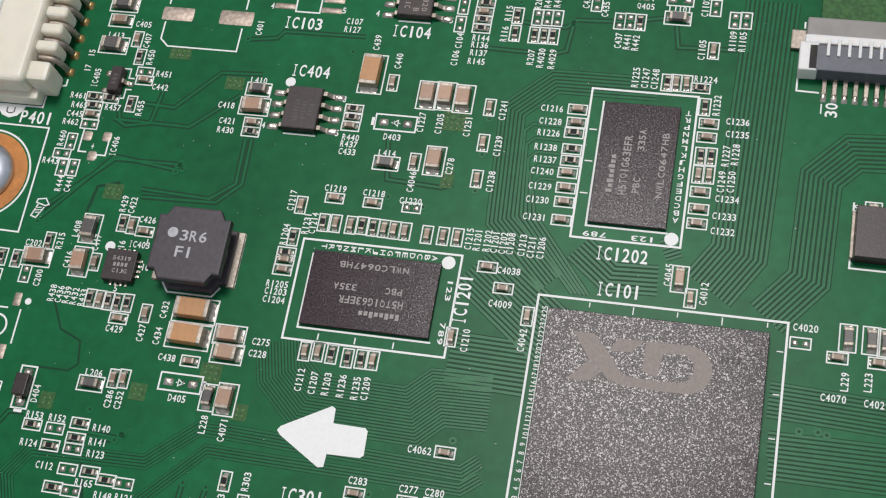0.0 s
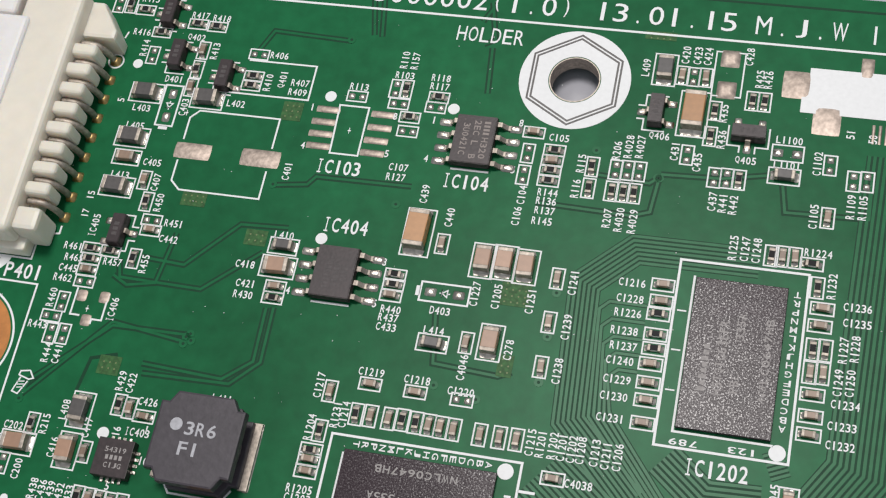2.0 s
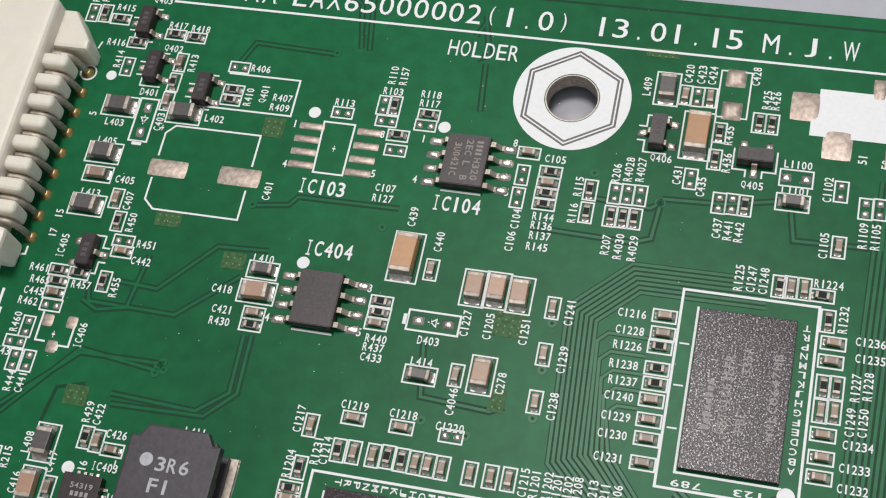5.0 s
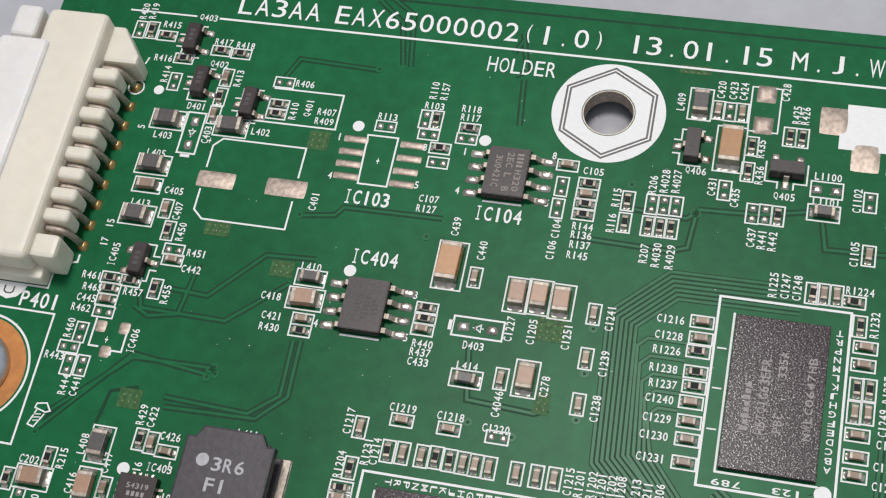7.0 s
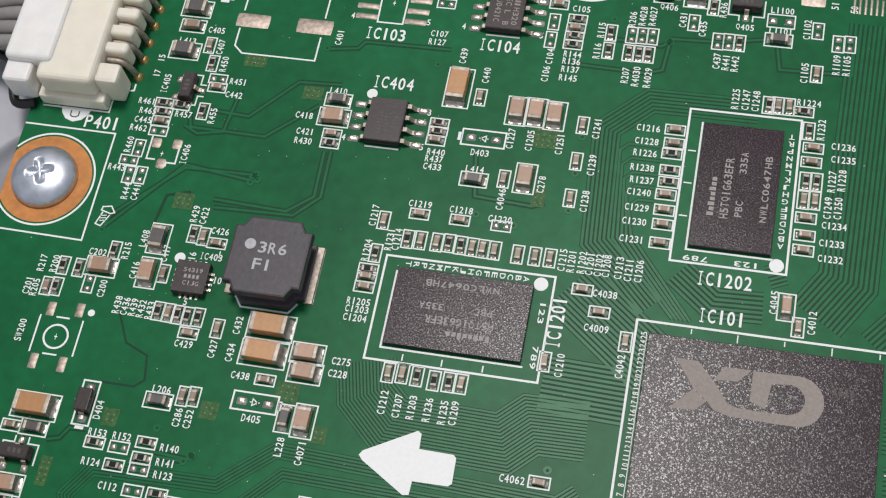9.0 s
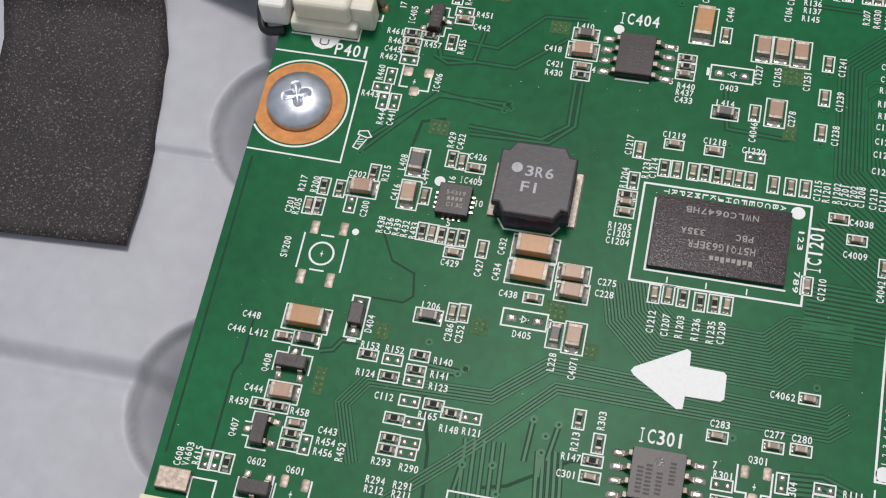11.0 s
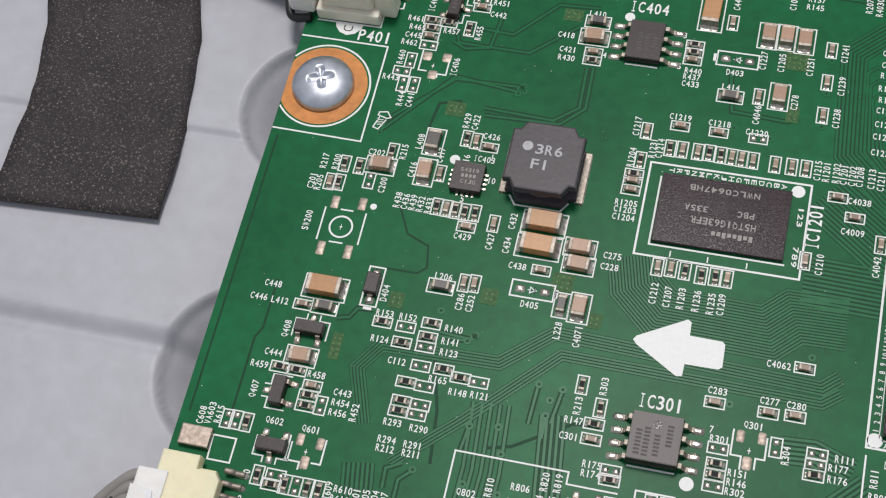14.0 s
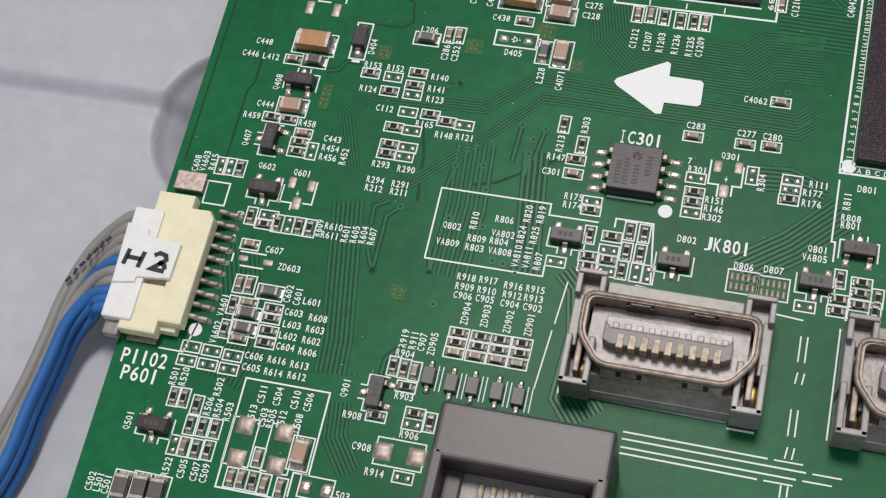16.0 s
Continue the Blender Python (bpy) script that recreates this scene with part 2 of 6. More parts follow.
def make_glyphs(chars, bold):
    """The outlines of the built-in lettering, one character at a time, each about 1 by 1."""
    obs = []
    for c in chars:
        cu = bpy.data.curves.new("glyph", "FONT")
        cu.body, cu.size, cu.offset, cu.resolution_u = c, 1.0, 0.014 if bold else 0.0, 3
        ob = bpy.data.objects.new("glyph", cu)
        scene.collection.objects.link(ob)
        obs.append((c, ob))
    bpy.context.view_layer.update()
    deps = bpy.context.evaluated_depsgraph_get()
    for c, ob in obs:
        me = bpy.data.meshes.new_from_object(ob.evaluated_get(deps))
        co = np.array([v.co[:] for v in me.vertices])
        lo, hi = co.min(0), co.max(0)
        co = (co[:, :2] - (lo[:2] + hi[:2]) / 2) / (hi[:2] - lo[:2])
        if c == ".":
            co[:, 1] = co[:, 1] * 0.16 - 0.42
        elif c == "+":
            co *= 0.85
        GLYPHS[c, bold] = (co, [tuple(p.vertices) for p in me.polygons])
        bpy.data.objects.remove(ob)
        bpy.data.meshes.remove(me)


def serif_capital_i():
    """A capital i with short bars at its head and foot."""
    v, f = [], []
    for x0, y0, x1, y1 in ((-0.13, -0.5, 0.13, 0.5), (-0.5, 0.40, 0.5, 0.5), (-0.5, -0.5, 0.5, -0.40)):
        f.append((len(v), len(v) + 1, len(v) + 2, len(v) + 3))
        v += [(x0, y0), (x1, y0), (x1, y1), (x0, y1)]
    v = [(x, min(y, 0.40) if abs(x) < 0.2 and y > 0 else max(y, -0.40) if abs(x) < 0.2 else y) for x, y in v]
    GLYPHS["I", True] = GLYPHS["I", False] = (np.array(v), f)


for heavy in (True, False):
    make_glyphs("ABCDEFGHIJKLMNOPQRSTUVWXYZ0123456789.()+", heavy)
serif_capital_i()


def letters(text, w, h, slim=1.0):
    """The mesh of a line of built-in lettering, evenly spaced, w by h millimetres about its middle."""
    key = (text, round(w, 2), round(h, 2))
    if key not in LETTERS:
        verts, faces = [], []
        cell = w / (len(text) - 0.22)
        for k, c in enumerate(text):
            co, fs = GLYPHS[c, h < 1.4]
            base = len(verts)
            cx = (k - (len(text) - 1) / 2) * cell
            verts += [((cx + x * cell * 0.80 * (THIN if h >= 1.4 else NARROW).get(c, 1.0)) * MM, y * h * MM, 0) for x, y in co]
            faces += [[base + q for q in f] for f in fs]
        me = bpy.data.meshes.new("lettering")
        me.from_pydata(verts, [], faces)
        LETTERS[key] = me
    return LETTERS[key]


def clone(root, parts, x, y, z, rz):
    """A copy of a thing whose parts share their meshes."""
    ob = new(root.name.split(".")[0])
    ob.empty_display_size = 0.001
    ob.matrix_basis = pose(x * MM, y * MM, z * MM, 0, 0, rz)
    for key in ("label", "category", "group"):
        if key in root:
            ob[key] = root[key]
    made = {root: ob}
    for p in parts:
        made[p] = new(p.name.split(".")[0], p.data)
        made[p].parent = made[p.parent]
        if "label" in p:
            made[p]["label"] = p["label"]
    return ob


SILK_Z = 0.035


# ---- the panel behind and the board ----
board = thing("circuit_board", "green solder-masked circuit board with white silkscreen print", "circuit board")
LEFT, TOP, RIGHT, BOTTOM = -61.15, 25.0, 75.0, -112.0
HOLE, HOLE_R = (-10.88, 14.93), 2.10


def board_slab():
    bm = bmesh.new()
    n = 48
    rim = [(HOLE[0] + HOLE_R * math.cos(2 * math.pi * k / n), HOLE[1] + HOLE_R * math.sin(2 * math.pi * k / n)) for k in range(n)]
    outer = [(LEFT, BOTTOM), (RIGHT, BOTTOM), (RIGHT, TOP), (LEFT, TOP)]
    for z in (0.0, -1.6):
        edges = []
        for loop in (outer, rim):
            vs = [bm.verts.new((x, y, z)) for x, y in loop]
            edges += [bm.edges.new((vs[i], vs[(i + 1) % len(vs)])) for i in range(len(vs))]
        bmesh.ops.triangle_fill(bm, use_beauty=True, edges=edges)
    for loop in (outer, rim):
        for i in range(len(loop)):
            a, b = loop[i], loop[(i + 1) % len(loop)]
            bm.faces.new([bm.verts.new((*q, z)) for q, z in ((a, 0), (b, 0), (b, -1.6), (a, -1.6))])
    bmesh.ops.remove_doubles(bm, verts=bm.verts[:], dist=1e-4)
    return bm


slab = part("solder_mask", board_slab(), MASK, board)


# ---- the plastic panel under the board ----
panel = thing("back_panel", "pale grey moulded plastic rear panel with raised plateaus", "plastic panel", kind="structure")
HOLE_BOSS = HOLE
BOSS_A, BOSS_B = (-57.4, -14.8), (-56.5, -43.5)
DISHES = ((-58.2, -15.6, 8.0), (-57.9, -44.1, 8.6))


def spaced(lo, hi, fine_lo, fine_hi, step):
    """Grid lines: close together in the seen part, wide apart outside."""
    n = int(round((fine_hi - fine_lo) / step))
    return [lo + (fine_lo - lo) * k / 6 for k in range(6)] + [fine_lo + step * k for k in range(n + 1)] + [fine_hi + (hi - fine_hi) * (k + 1) / 6 for k in range(6)]


def ease(u):
    u = min(1.0, max(0.0, u))
    return u * u * (3 - 2 * u)


def panel_height(x, y):
    """Three shallow terraces with soft creases, and dished seats round the screw bosses."""
    z = -3.4 - 0.35 * ease((-20.2 - y) / 1.2) - 0.75 * ease((-41.2 - y) / 1.7)
    z -= 0.40 * math.exp(-((y + 20.25) / 0.42) ** 2) + 0.25 * math.exp(-((y + 43.1) / 0.7) ** 2)
    for cx, cy, rim in DISHES:
        d = rim + 0.2 - math.hypot(x - cx, y - cy)
        z -= 1.0 * ease(d / 0.8) + 4.4 * ease(d / 5.5)
    return z


xs = spaced(-320.0, 260.0, -112.0, -44.0, 0.4)
ys = spaced(-320.0, 260.0, -72.0, 12.0, 0.3)
verts = [(x * MM, y * MM, panel_height(x, y) * MM) for y in ys for x in xs]
nx = len(xs)
faces = [(i + j * nx, i + 1 + j * nx, i + 1 + (j + 1) * nx, i + (j + 1) * nx) for j in range(len(ys) - 1) for i in range(nx - 1)]
sheet = bpy.data.meshes.new("panel_sheet")
sheet.from_pydata(verts, [], faces)
sheet.materials.append(PANEL)
for f in sheet.polygons:
    f.use_smooth = True
sheet_ob = new("panel_sheet", sheet)
sheet_ob.parent = panel
part("panel_floor", box(-320, -320, -14, 260, 260, -9.0), PANEL, panel)
for c in (BOSS_A, BOSS_B, (45.0, -14.8), (45.0, -80.0), HOLE_BOSS):
    ob = part("screw_boss", cyl(c[0], c[1], -10.1, -2.5 if c == HOLE_BOSS else -1.6, 4.0, 32), PANEL, panel)
    smooth(ob)


def tape():
    """Black fabric tape laid along the panel, gently bent, with a slightly wavy edge."""
    bm = bmesh.new()
    rows = [(-31.2, -88.7, -70.7), (-24.0, -88.5, -70.8), (-17.0, -88.8, -71.7), (-10.0, -90.0, -72.8), (-3.0, -92.3, -75.0), (6.0, -95.5, -78.2), (20.0, -99.0, -82.0), (60.0, -110.0, -93.0)]
    fine = []
    for (y0, l0, r0), (y1, l1, r1) in zip(rows, rows[1:]):
        for k in range(6):
            u = k / 6
            fine.append((y0 + (y1 - y0) * u, l0 + (l1 - l0) * u, r0 + (r1 - r0) * u))
    grids = []
    for lift in (0.0, 0.35):
        grid = []
        for y, l, r in fine:
            row = []
            for k in range(13):
                x = l + (r - l) * k / 12
                z = -3.25 + (0.12 if y < -19.5 else 0.0) + 2.3 * ease((y + 6.2) / 3.2) - 0.45 * math.exp(-((y + 20.2) / 1.6) ** 2) + 0.10 * math.sin(x * 0.9) * math.sin(y * 0.5)
                wob = 0.05 * math.sin(y * 1.1 + k) if k in (0, 12) else 0.0
                row.append(bm.verts.new((x + wob, y + 0.05 * (x + 80), z + lift - 0.02 * (k in (0, 12)))))
            grid.append(row)
        grids.append(grid)
        for a, b in zip(grid, grid[1:]):
            for k in range(12):
                bm.faces.new((a[k], a[k + 1], b[k + 1], b[k])).smooth = True
    lo, hi = grids
    for k in range(12):
        bm.faces.new((lo[0][k], lo[0][k + 1], hi[0][k + 1], hi[0][k]))
    for a, b in zip(range(len(fine) - 1), range(1, len(fine))):
        bm.faces.new((lo[a][0], lo[b][0], hi[b][0], hi[a][0]))
        bm.faces.new((lo[a][12], lo[b][12], hi[b][12], hi[a][12]))
    return bm


tape_root = tagged(part("fabric_tape", tape(), FELT), "black woven fabric tape stuck over grey wires on the panel", "tape")


# ---- print, pads and traces on the board ----
BIG, WIDE, MID, TURNED = (0.78, 1.28), (0.98, 1.45), (0.86, 1.35), (0.75, 0.62)


def silk(text, x, y, rz=0, size=(0.43, 0.66)):
    """A line of white lettering on the board about its middle."""
    ob = new("lettering", letters(text, len(text) * size[0] - 0.10, size[1]))
    if not ob.data.materials:
        ob.data.materials.append(SILK)
    ob.parent = board
    ob.matrix_basis = pose(x * MM, y * MM, SILK_Z * MM, 0, 0, rz)
    return ob


def print_bm(bm, name="outline_print"):
    return part(name, bm, SILK, board)


def outline(pts, closed=False, w=0.15):
    return print_bm(ribbon(pts, w, 0.0, SILK_Z, closed))


def dot(x, y, r):
    return print_bm(cyl(x, y, 0.0, SILK_Z, r, 20), "dot_print")


FRAMES = {}
SIZES = {"S": (1.0, 0.5, 0.42), "M": (1.6, 0.8, 0.62), "L": (2.0, 1.25, 0.85), "X": (3.2, 1.7, 1.15)}
FRAME_SIZES = {"S": (1.72, 0.98), "M": (2.45, 1.40), "L": (2.95, 1.85), "X": (4.15, 2.35)}


def shared(store, key, name, bm, mat):
    """A mesh that alike pieces share."""
    ob = part(name, bm, mat)
    store[key] = ob.data
    bpy.data.objects.remove(ob)
    return store[key]


def place(name, me, parent, x, y, rz=0, z=0.0, label=""):
    ob = new(name, me)
    ob.parent = parent
    ob.matrix_basis = pose(x * MM, y * MM, z * MM, 0, 0, rz)
    return tagged(ob, label)


def frame_print(size, x, y, rz):
    if size not in FRAMES:
        w, h = FRAME_SIZES[size]
        shared(FRAMES, size, "frame_print", ribbon([(-w / 2, -h / 2), (w / 2, -h / 2), (w / 2, h / 2), (-w / 2, h / 2)], 0.12, 0, SILK_Z, True), SILK)
    return place("frame_print", FRAMES[size], board, x, y, rz)


PADS = {}


def blob(w, h, z, lift=0.3):
    """A pillow of solder, w by h, z high."""
    bm = bmesh.new()
    bmesh.ops.create_grid(bm, x_segments=6, y_segments=6, size=0.5)
    for v in bm.verts:
        u, t = abs(v.co.x) * 2, abs(v.co.y) * 2
        k = (1 - u ** 3) * (1 - t ** 3)
        c = 0.12 if max(w, h) < 1.3 else 0.04
        v.co = (v.co.x * w * (1 - c * t ** 4), v.co.y * h * (1 - c * u ** 4), 0.004 + z * k ** 0.6)
    for f in bm.faces:
        f.smooth = True
    return bm


def pad(x, y, w, h, z=None, rz=0):
    """A tinned pad on the board with a flat pillow of solder."""
    key = (w, h, z)
    if key not in PADS:
        shared(PADS, key, "solder_pad", blob(w, h, 0.05 * min(1.6, max(w, h)) if z is None else z), PAD if z is None or max(w, h) > 1.2 else SOLDER)
    return place("solder_pad", PADS[key], board, x, y, rz, 0.005)


def bare_pads(size, x, y, rz):
    """Two soldered pads without their part, inside a printed frame."""
    w, h, _ = SIZES[size]
    frame_print(size, x, y, rz)
    m = pose(0, 0, 0, 0, 0, rz)
    for s in (-1, 1):
        d = m @ Vector((s * w * 0.46, 0, 0))
        pad(x + d.x, y + d.y, w * (0.56 if size == "S" else 0.50), h * (1.10 if size == "S" else 0.92), 0.15 if size == "S" else 0.18, rz)


# ---- chip parts ----
CHIP = {}
CHIP_LOOK = {
    "c": ("chip_capacitor", "tiny tan ceramic chip capacitor soldered on the board", "capacitor", CERAMIC),
    "k": ("chip_capacitor", "rosy tan ceramic block capacitor with tinned ends", "capacitor", CERAMIC_MID),
    "o": ("chip_capacitor", "large orange-tan ceramic block capacitor with tinned ends", "capacitor", CERAMIC_BIG),
    "r": ("chip_resistor", "tiny black-glazed chip resistor with tinned ends", "resistor", RESIST),
    "l": ("ferrite_bead", "dark grey ferrite bead with tinned ends", "inductor", FERRITE),
}


def fillet(w, h):
    """A solder fillet that runs down from a chip's end to its pad."""
    bm = bmesh.new()
    rows = [(0.0, 0.50), (0.18, 0.30), (0.45, 0.14), (0.8, 0.05), (1.0, 0.0)]
    grid = []
    for u, z in rows:
        grid.append([bm.verts.new((u * w, t * h * (1 - 0.18 * u), z * w * 1.25 * (1 - 0.5 * (2 * t) ** 4) + 0.006)) for t in (-0.5, -0.3, 0, 0.3, 0.5)])
    for a, b in zip(grid, grid[1:]):
        for k in range(4):
            f = bm.faces.new((a[k], b[k], b[k + 1], a[k + 1]))
            f.smooth = True
    return bm


def chip(kind, size, x, y, rz):
    """A two-ended chip part with its solder, inside a printed frame."""
    name, label, cat, mat = CHIP_LOOK[kind]
    w, h, t = SIZES[size]
    if kind == "r":
        t = 0.32
    frame_print(size, x, y, rz)
    x, y, rz = x + random.uniform(-0.04, 0.04), y + random.uniform(-0.03, 0.03), rz + random.uniform(-2.5, 2.5)
    if (kind, size) not in CHIP:
        root = thing(name, label, cat, x, y, 0.03, rz, "chip parts on the board")
        e = {"S": 0.22, "M": 0.30, "L": 0.34, "X": 0.40}[size]
        b = 0.03 if size == "S" else 0.07
        if kind == "r":
            part("substrate", box(-w / 2 + e * 0.7, -h / 2 + 0.015, 0.0, w / 2 - e * 0.7, h / 2 - 0.015, t - 0.04, 0.015, segs=1), ALUMINA, root, "white ceramic base")
            part("glaze", box(-w / 2 + e, -h / 2 + 0.03, t - 0.05, w / 2 - e, h / 2 - 0.03, t + 0.01, 0.015, segs=1), mat, root)
        else:
            part("body", box(-w / 2 + e * 0.8, -h / 2 + 0.012, 0.012, w / 2 - e * 0.8, h / 2 - 0.012, t - 0.012, b, segs=2), mat, root)
        for s in (-1, 1):
            a, c = sorted((s * w / 2, s * (w / 2 - e)))
            part("end_cap", box(a, -h / 2, 0, c, h / 2, t, b, segs=2), TIN, root, "tinned metal end cap")
            f = fillet(w * 0.12 + 0.14, h * 1.10)
            f.transform(Matrix.Translation((w / 2 - 0.02, 0, -0.03)))
            if s < 0:
                f.transform(Matrix.Rotation(math.pi, 4, "Z"))
            part("solder_joint", f, SOLDER, root)
        CHIP[(kind, size)] = root, list(root.children_recursive)
        return root
    return clone(*CHIP[(kind, size)], x, y, 0.03, rz)


# ---- parts with leads ----
def lead(run, w, thick=0.13, top=0.9, foot=0.45):
    """A gull-wing lead that leaves a body at x = 0 and stands on the board at x = run."""
    pts = [(0, top), (run * 0.28, top), (run * 0.48, 0.12 + thick), (run * 0.58, thick), (run, thick),
           (run, 0.0), (run * 0.5, 0.0), (run * 0.40, 0.10), (run * 0.22, top - thick), (0, top - thick)]
    bm = profile(pts, -w / 2, w / 2)
    bm.transform(Matrix.Rotation(-math.pi / 2, 4, "Z"))
    return bm


SOT = {}


def transistor(x, y, rz):
    """A three-legged transistor: two legs to +y, one to -y."""
    m = pose(0, 0, 0, 0, 0, rz)
    for s in (-1, 1):
        line = [m @ Vector(p) for p in ((s * 1.62, 0.85, 0), (s * 1.62, -0.95, 0), (s * 0.62, -0.95, 0), (s * 0.62, -1.55, 0))]
        outline([(x + p.x, y + p.y) for p in line], False, 0.13)
    if "t" not in SOT:
        root = thing("transistor", "small black three-legged transistor soldered on the board", "transistor", x, y, 0.02, rz, "transistors")
        bm = box(-1.38, -0.64, 0.08, 1.38, 0.64, 1.05)
        for v in bm.verts:
            if v.co.z > 0.5:
                v.co.x *= 0.95
                v.co.y *= 0.87
        bmesh.ops.bevel(bm, geom=bm.edges[:], offset=0.05, segments=2, affect="EDGES")
        body = part("body", bm, EPOXY_FINE, root)
        for k in (-0.55, -0.1, 0.35):
            part("mark", box(k - 0.12, -0.22, 1.047, k + 0.16, 0.22, 1.056), FAINT, body, "faint grey printed mark")
        for lx, s in ((-0.95, 1), (0.95, 1), (0, -1)):
            bm = lead(0.62, 0.42, top=0.62)
            bm.transform(Matrix.Translation((lx, s * 0.58, 0.02)) @ Matrix.Rotation(s * math.pi / 2, 4, "Z"))
            part("leg", bm, TIN, root, "tinned metal leg")
            bm = blob(0.62, 0.78, 0.15)
            bm.transform(Matrix.Translation((lx, s * 1.18, 0)))
            part("solder_joint", bm, SOLDER, root)
        SOT["t"] = root, list(root.children_recursive)
        return root
    return clone(*SOT["t"], x, y, 0.02, rz)


def gull_chip(kind, x, y, bx, by, codes=()):
    """An eight-legged chip whose legs stand about x, y; its body lies about bx, by."""
    bw, bh, t, reach = (3.48, 4.5, 0.98, 2.99) if kind == "narrow" else (4.5, 4.4, 1.6, 3.44)
    root = thing("integrated_circuit", "black eight-legged chip with tinned gull-wing legs", "chip", x, y, 0.02, 0, "eight-legged chips")
    ox, oy = bx - x, by - y
    bm = box(-bw / 2, -bh / 2, 0.12, bw / 2, bh / 2, t)
    bmesh.ops.bisect_plane(bm, geom=bm.verts[:] + bm.edges[:] + bm.faces[:], plane_co=(0, 0, t * 0.52), plane_no=(0, 0, 1))
    for v in bm.verts:
        if abs(v.co.z - t * 0.52) > 0.05:
            v.co.x *= 0.955
            v.co.y *= 0.97
    bmesh.ops.bevel(bm, geom=bm.edges[:], offset=0.05, segments=2, affect="EDGES")
    bm.transform(Matrix.Translation((ox, oy, 0)))
    body = part("body", bm, EPOXY_FINE, root)
    for s in (-1, 1):
        for k in range(4):
            ly = (1.5 - k) * 1.2
            start = s * (ox + s * (bw / 2 - 0.08))
            bm = lead(reach - start, 0.42, top=min(0.85, t * 0.62))
            bm.transform(Matrix.Translation((s * start, ly, 0)) @ (Matrix.Rotation(math.pi, 4, "Z") if s < 0 else Matrix.Identity(4)))
            leg = part("leg", bm, TIN, root, "tinned gull-wing leg")
            bm = blob(1.15, 0.68, 0.17)
            bm.transform(Matrix.Translation((s * (reach - 0.06), ly, 0)))
            part("solder_joint", bm, SOLDER, leg)
    for text, mx, my, w, mat in codes:
        if text:
            ob = new("marking", letters(text, w, 0.56).copy())
            ob.data.materials.clear()
            ob.data.materials.append(mat)
            ob.parent = body
            ob.matrix_basis = pose((ox + mx) * MM, (oy + my) * MM, (t + 0.004) * MM, 0, 0, -90)
        else:
            n = max(1, round(w / 0.34))
            for k in range(n):
                yy = oy + my + (k - n / 2) * 0.34
                part("mark", box(ox + mx - 0.26, yy, t, ox + mx + 0.26, yy + 0.20, t + 0.005), mat, body, "faint grey printed bar")
    if kind == "wide":
        part("dimple", cyl(ox + 0.05, oy + 1.15, t - 0.02, t + 0.004, 0.42, 20), EPOXY, body, "round moulded dimple")
    outline([(bx - bw * 0.46, by - bh / 2 - 0.16), (bx + bw * 0.46, by - bh / 2 - 0.16)], False, 0.17)
    return root


def diode_print(x, y, rz):
    """An unfitted diode: a printed frame with two pads and its sign."""
    m = pose(x, y, 0, 0, 0, rz)

    def at(*pts):
        return [tuple((m @ Vector((px, py, 0)))[:2]) for px, py in pts]

    outline(at((-1.98, -0.8), (1.98, -0.8), (1.98, 0.8), (-1.98, 0.8)), True, 0.15)
    outline(at((-2.18, -0.42), (-2.18, 0.42)), False, 0.34)
    outline(at((-0.42, 0), (-0.22, 0), (-0.22, 0.32), (-0.22, -0.32), (-0.22, 0), (0.22, 0.3), (0.22, -0.3), (-0.2, 0)), False, 0.09)
    outline(at((0.22, 0), (0.45, 0)), False, 0.09)
    for s in (-1, 1):
        p = at((s * 1.15, 0))[0]
        pad(p[0], p[1], 0.95, 0.75, 0.2, rz)


def diode(x, y, rz):
    """A small black diode, its dull end towards the marked side of the print."""
    m = pose(x, y, 0, 0, 0, rz)

    def at(*pts):
        return [tuple((m @ Vector((px, py, 0)))[:2]) for px, py in pts]

    outline(at((-1.98, -0.75), (1.98, -0.75), (1.98, 0.75), (-1.98, 0.75)), True, 0.15)
    outline(at((-2.18, -0.4), (-2.18, 0.4)), False, 0.34)
    root = thing("diode", "small black two-legged diode soldered on the board", "diode", x, y, 0.02, rz)
    part("body", box(-0.95, -0.62, 0.1, 1.05, 0.62, 1.0, 0.08), EPOXY_FINE, root)
    for s in (-1, 1):
        bm = lead(0.55, 0.5, top=0.5)
        bm.transform(Matrix.Translation((s * 0.95, 0, 0)) @ (Matrix.Rotation(math.pi, 4, "Z") if s < 0 else Matrix.Identity(4)))
        part("leg", bm, TIN, root)
        bm = blob(0.8, 0.9, 0.3)
        bm.transform(Matrix.Translation((s * 1.38, 0, 0)))
        part("solder_joint", bm, SOLDER, root)
    return root


ZEN = {}


def zener(x, y):
    """A flat grey-bodied protection diode, upright on the plan."""
    if "z" not in ZEN:
        root = thing("protection_diode", "flat brownish grey diode in a row beside the jack", "diode", x, y, 0.02, 0, "row of protection diodes")
        part("body", box(-0.53, -0.76, 0.08, 0.53, 0.76, 0.62, 0.07), FERRITE, root)
        for s in (-1, 1):
            tab = part("lead_tab", box(-0.17, min(s * 0.6, s * 1.35), 0.03, 0.17, max(s * 0.6, s * 1.35), 0.20, 0.03), TIN, root, "flat tinned lead")
            bm = blob(0.55, 0.62, 0.24)
            bm.transform(Matrix.Translation((0, s * 1.22, 0)))
            part("solder_joint", bm, SOLDER, tab)
        ZEN["z"] = root, list(root.children_recursive)
    else:
        clone(*ZEN["z"], x, y, 0.02, 0)
    outline([(x + 0.70, y + 1.1), (x + 0.70, y - 1.15)], False, 0.10)
    outline([(x + 1.08, y + 1.1), (x + 1.08, y - 1.15)], False, 0.10)


